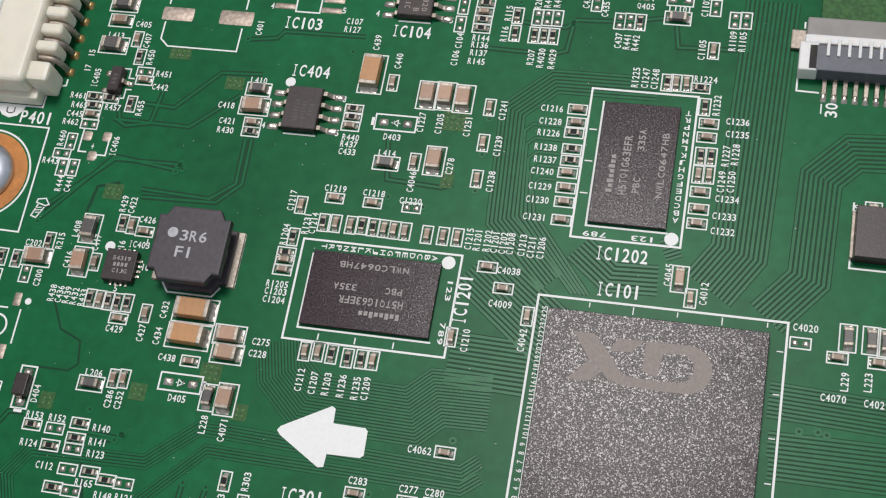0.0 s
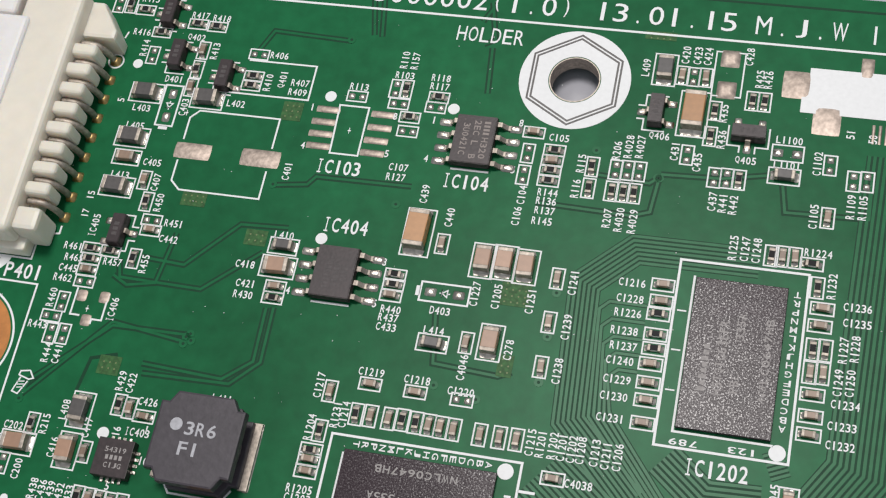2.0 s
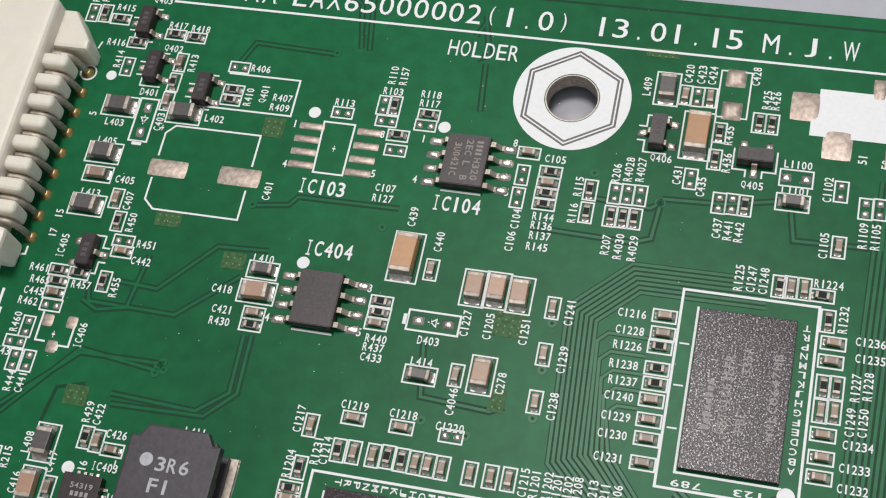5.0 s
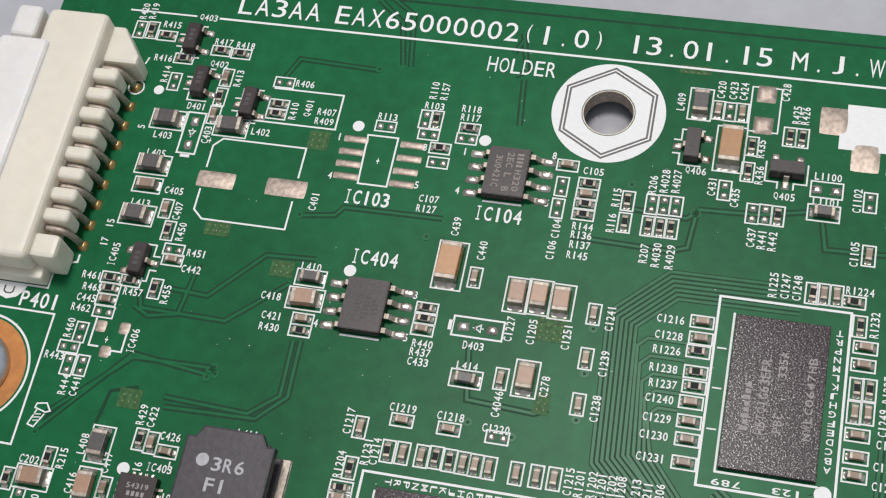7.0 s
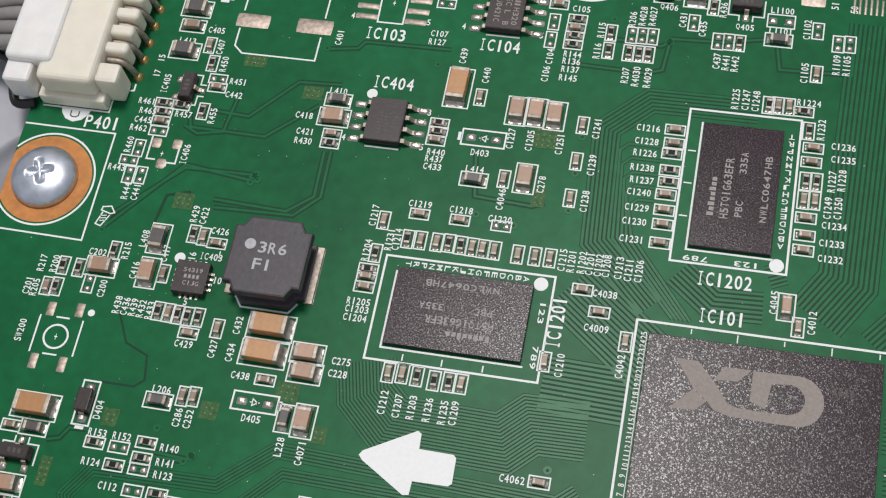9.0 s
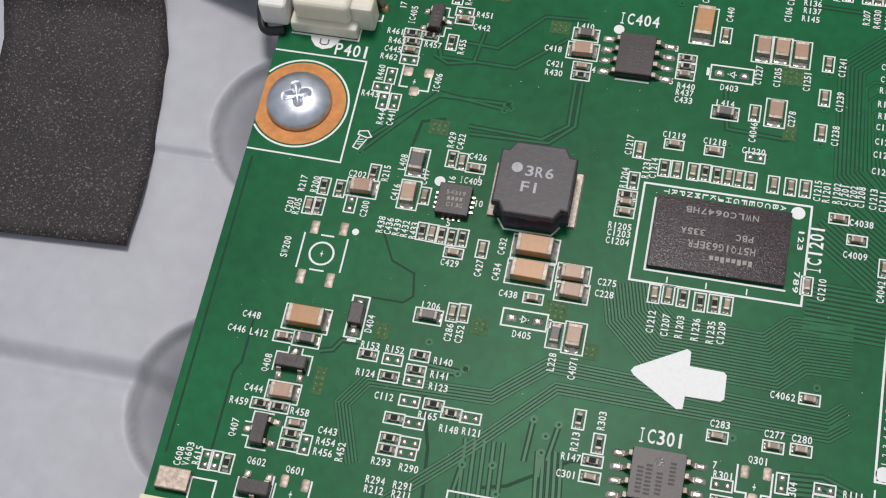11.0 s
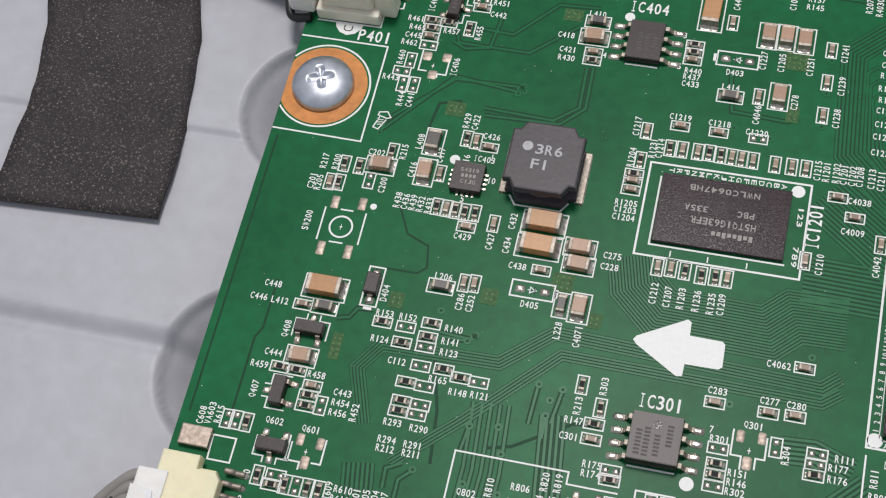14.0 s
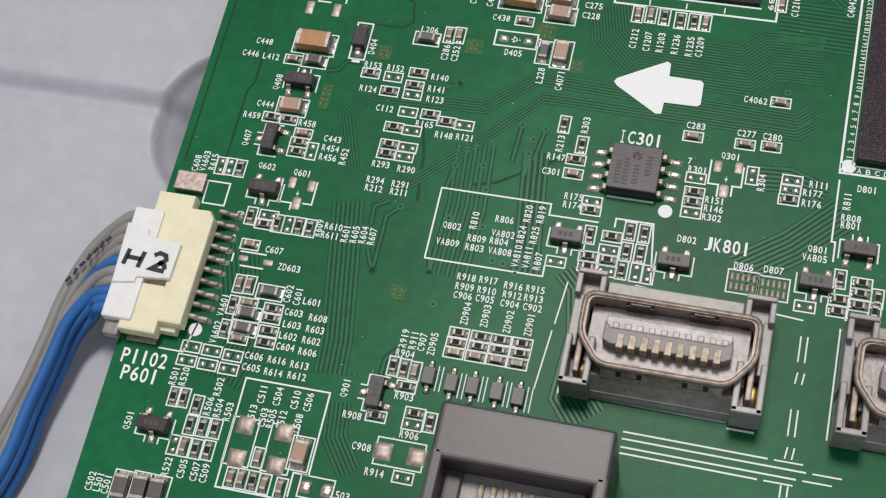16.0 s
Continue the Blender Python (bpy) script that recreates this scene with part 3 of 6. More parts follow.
def pad_array(x, y):
    """Two rows of small gold-tinned pads in a printed frame."""
    outline([(x - 1.3, y - 1.05), (x + 1.3, y - 1.05), (x + 1.3, y + 1.05), (x - 1.3, y + 1.05)], True, 0.12)
    for k in range(5):
        for s in (-1, 1):
            key = "array"
            if key not in PADS:
                shared(PADS, key, "gold_pad", blob(0.30, 0.72, 0.08), CONTACT)
            place("gold_pad", PADS[key], board, x + (k - 2) * 0.46, y + s * 0.44, 0, 0.005)


# ---- traces under the solder mask ----
def offset_line(pts, d):
    """The line moved sideways by d, mitred."""
    out = []
    n = len(pts)
    for i in range(n):
        p = Vector(pts[i])
        d1 = (p - Vector(pts[i - 1])).normalized() if i else (Vector(pts[1]) - p).normalized()
        d2 = (Vector(pts[i + 1]) - p).normalized() if i < n - 1 else d1
        t = (d1 + d2).normalized()
        nrm = Vector((-t.y, t.x))
        out.append(tuple(p + nrm * (d / max(0.35, nrm.dot(Vector((-d1.y, d1.x)))))))
    return out


COPPER_RUNS, GAP_RUNS = [], []


def bus(n, pitch, *pts):
    """n parallel raised traces; the first runs along pts, the rest to its left."""
    w = min(abs(pitch) * 0.60, 0.24)
    for k in range(n):
        GAP_RUNS.append((offset_line(pts, k * pitch), min(abs(pitch) * 1.02, w + 0.24), 0.003))
        COPPER_RUNS.append((offset_line(pts, k * pitch), w, 0.012))


def trace(*pts, w=0.22):
    """One trace with the dark gaps that part it from the copper on both sides."""
    GAP_RUNS.append((pts, w + 0.34, 0.004))
    COPPER_RUNS.append((pts, w, 0.014))


def gap(*pts, w=0.30):
    GAP_RUNS.append((pts, w, 0.004))


VIA = {}


def via(x, y, r=0.30):
    if "v" not in VIA:
        bm = cyl(0, 0, 0.0, 0.034, 0.36, 18)
        shared(VIA, "v", "via", bm, TRACE)
        shared(VIA, "h", "via_hole", cyl(0, 0, 0.0, 0.040, 0.13, 12), TRENCH)
    place("via", VIA["v"], board, x, y)
    place("via_hole", VIA["h"], board, x, y)


def lay_runs():
    for name, runs, mat in (("gap_tracery", GAP_RUNS, TRENCH), ("copper_tracery", COPPER_RUNS, TRACE)):
        verts, faces = [], []
        for i, (pts, w, z) in enumerate(runs):
            z += (i % 40) * 0.00012 + (i // 40) * 0.00006
            bm = ribbon(pts, w, 0.0, z)
            bm.verts.index_update()
            base = len(verts)
            verts += [(v.co.x * MM, v.co.y * MM, v.co.z * MM) for v in bm.verts]
            faces += [[base + v.index for v in f.verts] for f in bm.faces]
            bm.free()
        me = bpy.data.meshes.new(name)
        me.from_pydata(verts, [], faces)
        me.materials.append(mat)
        ob = new(name, me)
        ob.parent = board
        tagged(ob, kind="stuff")


def dust(n):
    """Tiny pale specks of dust and fibre on the board."""
    verts, faces = [], []
    for _ in range(n):
        x, y = random.uniform(-60, 24), random.uniform(-84, 24)
        r, a = random.choice((0.025, 0.03, 0.03, 0.04, 0.055)), random.uniform(0, 6.3)
        b = len(verts)
        for k in range(5):
            q = a + k * 1.2566
            verts.append(((x + r * math.cos(q)) * MM, (y + r * math.sin(q) * 0.8) * MM, 0.042 * MM))
        verts.append((x * MM, y * MM, 0.075 * MM))
        faces += [(b + k, b + (k + 1) % 5, b + 5) for k in range(5)]
    me = bpy.data.meshes.new("dust")
    me.from_pydata(verts, [], faces)
    me.materials.append(SILK)
    tagged(new("dust", me), "tiny pale specks of dust on the board", "dust", kind="stuff")


def weave(x, y, w, h):
    """A square of bare copper weave with a grid of tiny vias."""
    part("copper_weave", box(x - w / 2, y - h / 2, 0, x + w / 2, y + h / 2, 0.024), POUR, board)
    nx, ny = max(2, int(w / 0.55)), max(2, int(h / 0.55))
    for i in range(nx):
        for j in range(ny):
            if "dot" not in VIA:
                shared(VIA, "dot", "weave_via", cyl(0, 0, 0, 0.030, 0.075, 8), WEAVE_VIA)
            place("weave_via", VIA["dot"], board, x + (i - (nx - 1) / 2) * 0.52, y + (j - (ny - 1) / 2) * 0.52)


# ---- memory chips ----
def memory_chip(x0, y0, x1, y1, turn):
    """A bare black memory package; turn: degrees by which its writing is turned."""
    root = thing("memory_chip", "flat black memory chip with grey laser-marked lettering", "chip", (x0 + x1) / 2, (y0 + y1) / 2, 0.05, turn, "memory chips")
    w, h = sorted((x1 - x0, y1 - y0), reverse=True)
    part("substrate", box(-w / 2 + 0.05, -h / 2 + 0.05, 0.0, w / 2 - 0.05, h / 2 - 0.05, 0.11), TRENCH, root, "thin dark green chip substrate")
    body = part("body", box(-w / 2, -h / 2, 0.10, w / 2, h / 2, 0.42, 0.04), EPOXY, root)

    def mark(text, mx, my, tw, th):
        ob = new("marking", letters(text, tw, th))
        if not ob.data.materials:
            ob.data.materials.append(MARKING)
        ob.parent = body
        ob.matrix_basis = pose(mx * MM, my * MM, 0.424 * MM)

    mark("H5TQ1G63EFR", -0.2, 0.85, 5.9, 0.72)
    mark("PBC", -2.1, -0.35, 1.5, 0.62)
    mark("335A", 2.4, -0.35, 2.1, 0.62)
    mark("NWLC0647HB", 0.1, -2.45, 6.4, 0.60)
    mark(".", -3.6, -2.3, 0.2, 0.2)
    for k in range(8):
        part("mark", box(-3.0 + k * 0.48, 1.75, 0.42, -2.66 + k * 0.48, 2.30 if k in (0, 2, 5) else 2.15, 0.425), MARKING, body, "grey laser-marked bar")
    return root


memory_chip(1.38, -13.50, 8.30, -1.45, 90)
memory_chip(-22.80, -26.12, -10.95, -19.02, 180)
# printed frames, legends and corner marks round the memory chips
silk("789", 2.1, -14.5, 180, (0.72, 0.5))
silk("123", 6.4, -14.5, 180, (0.72, 0.5))
silk("123", -9.95, -21.3, -90, (0.7, 0.5))
silk("789", -9.95, -25.4, -90, (0.7, 0.5))
outline([(0.0, 0.02), (9.72, 0.02), (9.72, -14.95), (0.0, -14.95)], True, 0.19)
outline([(1.22, -1.2), (1.22, -13.74), (8.5, -13.74)], False, 0.17)
outline([(-24.15, -17.9), (-9.3, -17.9), (-9.3, -27.55), (-24.15, -27.55)], True, 0.19)
outline([(-22.97, -19.2), (-22.97, -26.38), (-10.75, -26.38)], False, 0.17)
for k, c in enumerate("TRPNMLKJHGFEDCBA"):
    silk(c, 9.0, -1.75 - k * 0.71, 180, (0.60, 0.50))
    silk(c, -22.1 + k * 0.69, -18.45, -90, (0.60, 0.50))
for yy in (-4.2, -7.4, -10.6):
    outline([(0.25, yy), (0.95, yy)], False, 0.12)
for xx in (-20.9, -17.5, -14.0):
    outline([(xx, -26.75), (xx, -27.35)], False, 0.12)

# ---- the large video chip ----
vid = thing("video_processor", "large square black chip with a pale grey printed mark", "chip", 8.65, -31.2, 0.05)
part("substrate", box(-9.4, -9.75, 0, 9.4, 9.05, 0.3), TRENCH, vid, "dark green chip substrate")
vid_body = part("body", box(-9.45, -9.7, 0.28, 9.4, 9.05, 1.0, 0.05), EPOXY, vid)
LX, LY, LZ = -6.9, 2.75, 1.0


def vid_mark(pts, z=0.0):
    part("printed_mark", prism([(LX + u, LY + v) for u, v in pts], LZ, LZ + 0.006 + z), LOGO, vid_body, "pale grey printed shape")


vid_mark([(-0.1, 4.4), (1.7, 4.4), (3.05, 2.95), (4.4, 1.15), (5.2, 0.9), (7.6, 0.85), (8.3, 0.0), (4.7, 0.1), (3.4, 0.4), (2.75, 1.1), (1.6, 2.0)])
vid_mark([(-0.15, 0.1), (1.9, 0.2), (2.72, 1.06), (1.58, 1.98)])
vid_mark([(3.8, 4.2), (6.05, 4.25), (5.0, 3.1), (3.1, 3.02)])
bow = [(8.3, 0.0)] + [(9.75 + 2.15 * math.cos(radians(q)), 2.15 + 2.15 * math.sin(radians(q))) for q in range(-80, 91, 10)] + [(6.15, 4.2), (6.1, 1.6), (7.4, 1.1), (7.7, 3.3)]
bow += [(9.0 + 1.4 * math.cos(radians(q)), 2.2 + 1.3 * math.sin(radians(q))) for q in range(80, -81, -10)] + [(7.62, 0.86)]
vid_mark(bow)
for k in range(4):
    part("printed_mark", box(LX + 12.5 + k * 0.45, LY + 3.1, LZ, LX + 12.75 + k * 0.45, LY + 3.75, LZ + 0.005), FAINT, vid_body, "faint grey bar")
outline([(-0.98, -22.0), (-0.98, -41.0)], False, 0.07)
outline([(-1.95, -20.75), (19.5, -20.75), (19.5, -41.95), (-1.95, -41.95)], True, 0.2)
outline([(-0.75, -41.15), (18.2, -41.15)], False, 0.14)
for k in range(25):
    silk(str(k + 1), -1.32 + 0.10 * (k >= 9), -40.35 + k * 0.762, 90, (0.36, 0.50))
for k, c in enumerate("ABCDEFGHJKLMN"):
    silk(c, -0.35 + k * 0.76, -41.55, 0, (0.5, 0.5))
for k in range(5):
    outline([(2.6 + k * 3.8, -20.95), (2.6 + k * 3.8, -21.4 - 0.25 * (k % 2))], False, 0.1)
    outline([(19.3, -23.4 - k * 3.8), (18.75, -23.4 - k * 3.8)], False, 0.1)
dot(-1.3, -41.25, 0.66)

# ---- power inductor ----
ind = thing("power_inductor", "dark grey notched ferrite inductor with pale printed code", "inductor", -33.64, -20.83, 0.02)


def notched(rx, ry, c, k=0.0):
    """A square outline with stepped corners."""
    return [(-rx + c, -ry), (rx - c, -ry), (rx - c * 0.55, -ry + c * 0.75), (rx, -ry + c * 0.75), (rx, ry - c * 0.75), (rx - c * 0.55, ry - c * 0.75), (rx - c, ry),
            (-rx + c, ry), (-rx + c * 0.55, ry - c * 0.75), (-rx, ry - c * 0.75), (-rx, -ry + c * 0.75), (-rx + c * 0.55, -ry + c * 0.75)]


part("lower_flange", prism(notched(3.40, 3.50, 1.2), 0.12, 0.85, 0.12), FERRITE_BIG, ind)
smooth(part("winding", cyl(0, 0, 0.8, 2.5, 3.0, 40), BLACK_PLASTIC, ind, "black coated winding"))
part("upper_flange", prism(notched(3.45, 3.58, 1.2), 2.35, 3.2, 0.18), FERRITE_BIG, ind)
for s in (-1, 1):
    part("terminal", box(s * 3.6 - 0.38, -2.7, 0, s * 3.6 + 0.38, 2.7, 0.28, 0.05), TIN, ind, "tinned solder terminal")
    bm = blob(0.6, 5.5, 0.12)
    bm.transform(Matrix.Translation((s * 3.75, 0, 0)))
    part("solder_joint", bm, SOLDER, ind)
part("printed_dot", cyl(-1.75, 0.95, 3.2, 3.207, 0.50, 24), INK, ind, "pale printed dot")
for text, mx, my, tw in (("3R6", 0.3, 0.75, 2.5), ("F1", -0.3, -0.85, 1.6)):
    ob = new("marking", letters(text, tw, 1.05))
    ob.data.materials.append(INK)
    ob.parent = ind
    ob.matrix_basis = pose(mx * MM, my * MM, 3.207 * MM)
outline([(-36.6, -23.6), (-35.9, -24.55), (-31.6, -24.55), (-30.95, -23.6)], False, 0.16)
outline([(-36.6, -17.6), (-36.2, -17.0)], False, 0.16)
silk("L411", -33.6, -16.6)
silk("1", -39.0, -20.0)

# ---- flat leadless chip ----
qfn = thing("regulator_chip", "small square flat black regulator chip with tinned edge pads", "chip", -40.75, -22.75, 0.02)
qb = part("body", box(-1.5, -1.5, 0.02, 1.5, 1.5, 0.85, 0.04), EPOXY_FINE, qfn)
for text, mx, my, tw in (("54319", 0.1, 0.62, 1.75), ("C1JG", 0.15, -0.62, 1.45)):
    ob = new("marking", letters(text, tw, 0.42))
    ob.data.materials.append(MARKING)
    ob.parent = qb
    ob.matrix_basis = pose(mx * MM, my * MM, 0.855 * MM)
for k in range(4):
    part("mark", box(-0.6 + k * 0.38, -0.17, 0.85, -0.36 + k * 0.38, 0.19, 0.856), MARKING, qb, "grey laser-marked bar")
for side in range(4):
    for k in range(4):
        bm = box(-0.13, 1.42, 0.0, 0.13, 1.85, 0.10, 0.03)
        bm.transform(Matrix.Rotation(side * math.pi / 2, 4, "Z") @ Matrix.Translation(((k - 1.5) * 0.5, 0, 0)))
        part("edge_pad", bm, SOLDER, qfn)

# ---- printed arrow, hole ring, headline ----
bm = prism([(-22.75, -35.9), (-22.4, -36.3), (-18.5, -38.65), (-18.0, -38.55), (-17.95, -37.4), (-15.0, -37.35), (-14.7, -37.1), (-14.75, -34.95), (-15.0, -34.7), (-17.9, -34.65), (-17.95, -33.35), (-18.3, -33.15), (-22.5, -35.5)], 0, SILK_Z)
print_bm(bm, "arrow_print")


def ring(c, r0, r1, z0, z1, n=64, a0=0.0, a1=360.0, xmin=-1e9):
    bm = bmesh.new()
    k = [a0 + (a1 - a0) * i / n for i in range(n + 1)]
    ins = [bm.verts.new((max(xmin, c[0] + r0 * math.cos(radians(q))), c[1] + r0 * math.sin(radians(q)), z1)) for q in k]
    out = [bm.verts.new((max(xmin, c[0] + r1 * math.cos(radians(q))), c[1] + r1 * math.sin(radians(q)), z1)) for q in k]
    o0 = [bm.verts.new((v.co.x, v.co.y, z0)) for v in out]
    i0 = [bm.verts.new((v.co.x, v.co.y, z0)) for v in ins]
    for i in range(n):
        for q in ((ins[i], out[i], out[i + 1], ins[i + 1]), (out[i], o0[i], o0[i + 1], out[i + 1]), (i0[i], ins[i], ins[i + 1], i0[i + 1])):
            bm.faces.new(q)
    bmesh.ops.remove_doubles(bm, verts=bm.verts[:], dist=1e-5)
    return bm


print_bm(ring(HOLE, HOLE_R + 0.10, 4.66, 0, SILK_Z), "ring_print")
for r in (4.27, 3.93):
    hexa = [(HOLE[0] + r * math.cos(radians(90 + 60 * k)), HOLE[1] + r * math.sin(radians(90 + 60 * k))) for k in range(6)]
    part("hexagon_gap", ribbon(hexa, 0.17, 0.0, SILK_Z + 0.006, True), FERRITE, board, "dark hexagon line in the white print")
part("hole_lining", ring(HOLE, HOLE_R - 0.06, HOLE_R + 0.03, -1.6, 0.02), TIN, board, "tinned lining of the screw hole")
outline([(-46.1, 20.1), (75.0, 19.85)], False, 0.2)
outline([(-54.5, 20.1), (-48.2, 20.1)], False, 0.16)
silk("LA3AA", -40.9, 21.75, 0, (1.5, 1.85))
silk("EAX65000002(1.0)", -23.9, 21.75, 0, (1.48, 1.85))
silk("13.01.15", -4.3, 21.75, 0, (1.48, 1.80))
silk("M.J.W", 6.85, 21.7, 0, (1.48, 1.75))
silk("1", 12.7, 21.65, 0, (0.8, 1.75))
gap((-60.0, 23.9), (74.0, 23.7), w=0.22)

# ---- screw with its bare copper ring ----
part("copper_ring", ring((-57.35, -14.8), 2.2, 4.45, 0, 0.02, 64, 0, 360, LEFT + 0.02), COPPER, board, "bare coppery ring round the screw")
print_bm(ring((-57.35, -14.8), 4.62, 4.80, 0, SILK_Z, 64, -142, 142), "ring_print")
outline([(-61.1, -9.3), (-52.05, -9.35), (-52.02, -20.4), (-61.1, -20.25)], False, 0.16)
screw = thing("machine_screw", "domed zinc-plated cross-head screw in a copper ring", "screw", -57.35, -14.75, 0.02, 20)


def dome():
    bm = bmesh.new()
    n, m = 48, 12
    prof = [(3.12, 0.0), (3.15, 0.25)] + [(3.1 * math.cos(radians(a)), 0.35 + 1.35 * math.sin(radians(a))) for a in range(6, 84, 7)]
    rings = []
    for r, z in prof:
        rings.append([bm.verts.new((r * math.cos(2 * math.pi * k / n), r * math.sin(2 * math.pi * k / n), z)) for k in range(n)])
    tip = bm.verts.new((0, 0, 1.72))
    for a, b in zip(rings, rings[1:]):
        for k in range(n):
            bm.faces.new((a[k], a[(k + 1) % n], b[(k + 1) % n], b[k]))
    for k in range(n):
        bm.faces.new((rings[-1][k], rings[-1][(k + 1) % n], tip))
    # press the cross recess into the dome
    bmesh.ops.subdivide_edges(bm, edges=[e for e in bm.edges if all(v.co.xy.length < 2.0 for v in e.verts)], cuts=2, use_grid_fill=True)
    for v in bm.verts:
        r = v.co.xy.length
        if r < 1.75:
            across = min(abs(v.co.x), abs(v.co.y))
            k = max(0.0, 1 - (across / 0.45) ** 2) * max(0.0, 1 - (r / 1.4) ** 3)
            v.co.z -= 0.42 * k
    for f in bm.faces:
        f.smooth = True
    return bm


part("head", dome(), ZINC, screw)
part("shank", cyl(0, 0, -9.0, 0.1, 1.4, 20), ZINC, screw)
print_bm(ribbon([(-51.0, -16.85), (-50.2, -16.7), (-49.75, -17.3), (-50.1, -17.45), (-51.05, -17.2)], 0.12, 0, SILK_Z, True), "screw_sign_print")
print_bm(ribbon([(-50.85, -17.35), (-51.25, -18.6), (-50.7, -18.75), (-50.15, -17.6)], 0.12, 0, SILK_Z), "screw_sign_print")
for k in range(3):
    outline([(-51.05 + 0.05 * k, -17.75 - 0.25 * k), (-50.4 + 0.0 * k, -17.65 - 0.25 * k)], False, 0.08)

# ---- upper plug and header with its grey wires ----
hdr = thing("wire_header", "ivory nylon board header with a row of bent metal legs", "connector", 0, 0, 0)
part("base", box(-60.0, -7.1, 0.02, -53.4, 17.2, 1.6, 0.25), IVORY, hdr)
part("housing", box(-59.6, -6.6, 1.4, -54.0, 16.9, 4.3, 0.8, segs=5), IVORY, hdr)
part("end_block", box(-54.2, -6.0, 0.02, -51.9, -3.9, 3.6, 0.4), IVORY, hdr)
part("end_block", prism([(-54.4, 13.0), (-51.0, 13.0), (-51.0, 13.9), (-53.0, 16.6), (-54.4, 16.6)], 0.02, 2.7, 0.35), IVORY, hdr)
for k in range(9):
    yy = -3.05 + k * 1.92
    if k < 8:
        part("rib", box(-54.3, yy + 0.36, 0.9, -51.85, yy + 1.56, 3.5, 0.5, segs=4), IVORY, hdr, "rounded ivory rib between legs")
    leg = part("leg", tube([(-53.9, yy, 2.5), (-52.9, yy, 2.5), (-52.2, yy, 2.1), (-51.8, yy - 0.02, 1.0), (-51.7, yy - 0.03, 0.05)], 0.30, 8, 4), TIN, hdr, "bent tinned leg")
    bm = blob(0.95, 0.95, 0.40)
    bm.transform(Matrix.Translation((-51.6, yy - 0.05, 0)))
    part("solder_joint", bm, GOLD, leg, "yellowish soldered joint")
plug = thing("wire_plug", "off-white nylon plug pushed into the header", "connector", 0, 0, 0)
part("body", box(-63.0, -5.0, 1.2, -58.3, 13.5, 4.75, 0.7, segs=5), WHITE_NYLON, plug)
part("end_lug", box(-62.9, -7.0, 0.6, -60.2, -3.6, 3.9, 0.45, segs=3), WHITE_NYLON, plug)
part("end_lug", box(-62.6, 13.8, 0.6, -60.2, 17.0, 4.2, 0.6, segs=4), WHITE_NYLON, plug)
outline([(-60.0, -7.2), (-53.35, -7.2), (-53.35, -4.9), (-51.6, -4.6), (-51.6, -3.9)], False, 0.16)
outline([(-51.5, 14.7), (-51.3, 15.4)], False, 0.14)
print_bm(ring((-51.6, 12.3), 0.62, 0.76, 0, SILK_Z, 28), "ring_print")
dot(-49.5, 12.28, 0.45)
print_bm(prism([(-58.05, -7.28), (-55.15, -7.28), (-55.3, -7.75), (-55.8, -8.35), (-56.6, -8.62), (-57.4, -8.35), (-57.9, -7.75)], 0, SILK_Z), "badge_print")
part("badge_letter", ribbon([(-57.0, -7.45), (-57.0, -7.95), (-56.8, -8.1), (-56.4, -8.1), (-56.2, -7.95), (-56.2, -7.45)], 0.13, 0, SILK_Z + 0.006), FERRITE, board, "dark curved sign in the white print")
for k in range(10):
    yy = -2.4 + k * 1.62
    mat, tone = (WIRE_BLUE, "blue") if k == 9 else (WIRE_GREY, "grey")
    wob = random.uniform(-0.3, 0.3)
    yt = yy * 0.88 + 1.2 + wob * 0.5
    w = part("cable_wire", tube([(-62.6, yy, 2.9), (-65.0, yy * 0.98 + 0.1, 2.3), (-69.5, yy * 0.94 + 0.6 + wob, 0.1 + 0.2 * (k % 2)), (-73.5, yt, -2.0), (-78.0, yt + 0.9, -2.55), (-83.0, yt * 0.8 + 6.0, -2.6), (-88.5, yt * 0.6 + 17.0, -2.6),
                                 (-97.0, yt * 0.4 + 40.0, -2.6), (-104.0, 70.0, -2.6)], 0.74), mat)
    tagged(w, tone + " insulated wire running from the plug under the tape", "wire", "wires of the upper plug")
w = part("cable_wire", tube([(-60.6, -7.3, 0.35), (-62.6, -7.4, 0.2), (-63.4, -5.6, 0.6), (-64.1, -3.4, 0.8), (-67.4, -2.2, 0.2), (-71.0, -1.5, -0.8), (-75.7, -0.1, -2.3), (-85, 2.4, -2.8), (-95, 4.0, -2.8), (-101.5, 4.8, -2.8), (-125, 7, -2.8)], 0.46), WIRE_BLACK)
tagged(w, "black insulated wire running from the plug under the tape", "wire", "wires of the upper plug")

# ---- lower plug and header with blue and grey wires ----
low = thing("cream_header", "cream nylon board header with ten tinned legs", "connector", 0, 0, 0)
part("housing", prism([(-60.6, -56.6), (-60.8, -56.3), (-60.8, -54.3), (-57.3, -54.3), (-57.3, -55.5), (-55.6, -55.5), (-55.05, -56.2), (-55.15, -66.5), (-57.2, -66.5), (-57.2, -67.7), (-60.7, -67.7), (-60.7, -63.2), (-57.6, -63.2), (-57.6, -59.2), (-60.6, -59.2)], 0.75, 2.15, 0.25), CREAM, low)
part("floor_plate", box(-60.4, -67.0, 0.05, -55.8, -55.2, 1.2, 0.1), CREAM, low)
for s, ty in ((0, -52.3), (1, -67.15)):
    part("anchor_tab", box(-60.35, ty - 0.95, 0.02, -57.5, ty + 0.95, 0.35 + 0.35 * (1 - s), 0.12), PAD, low, "tinned anchor tab")
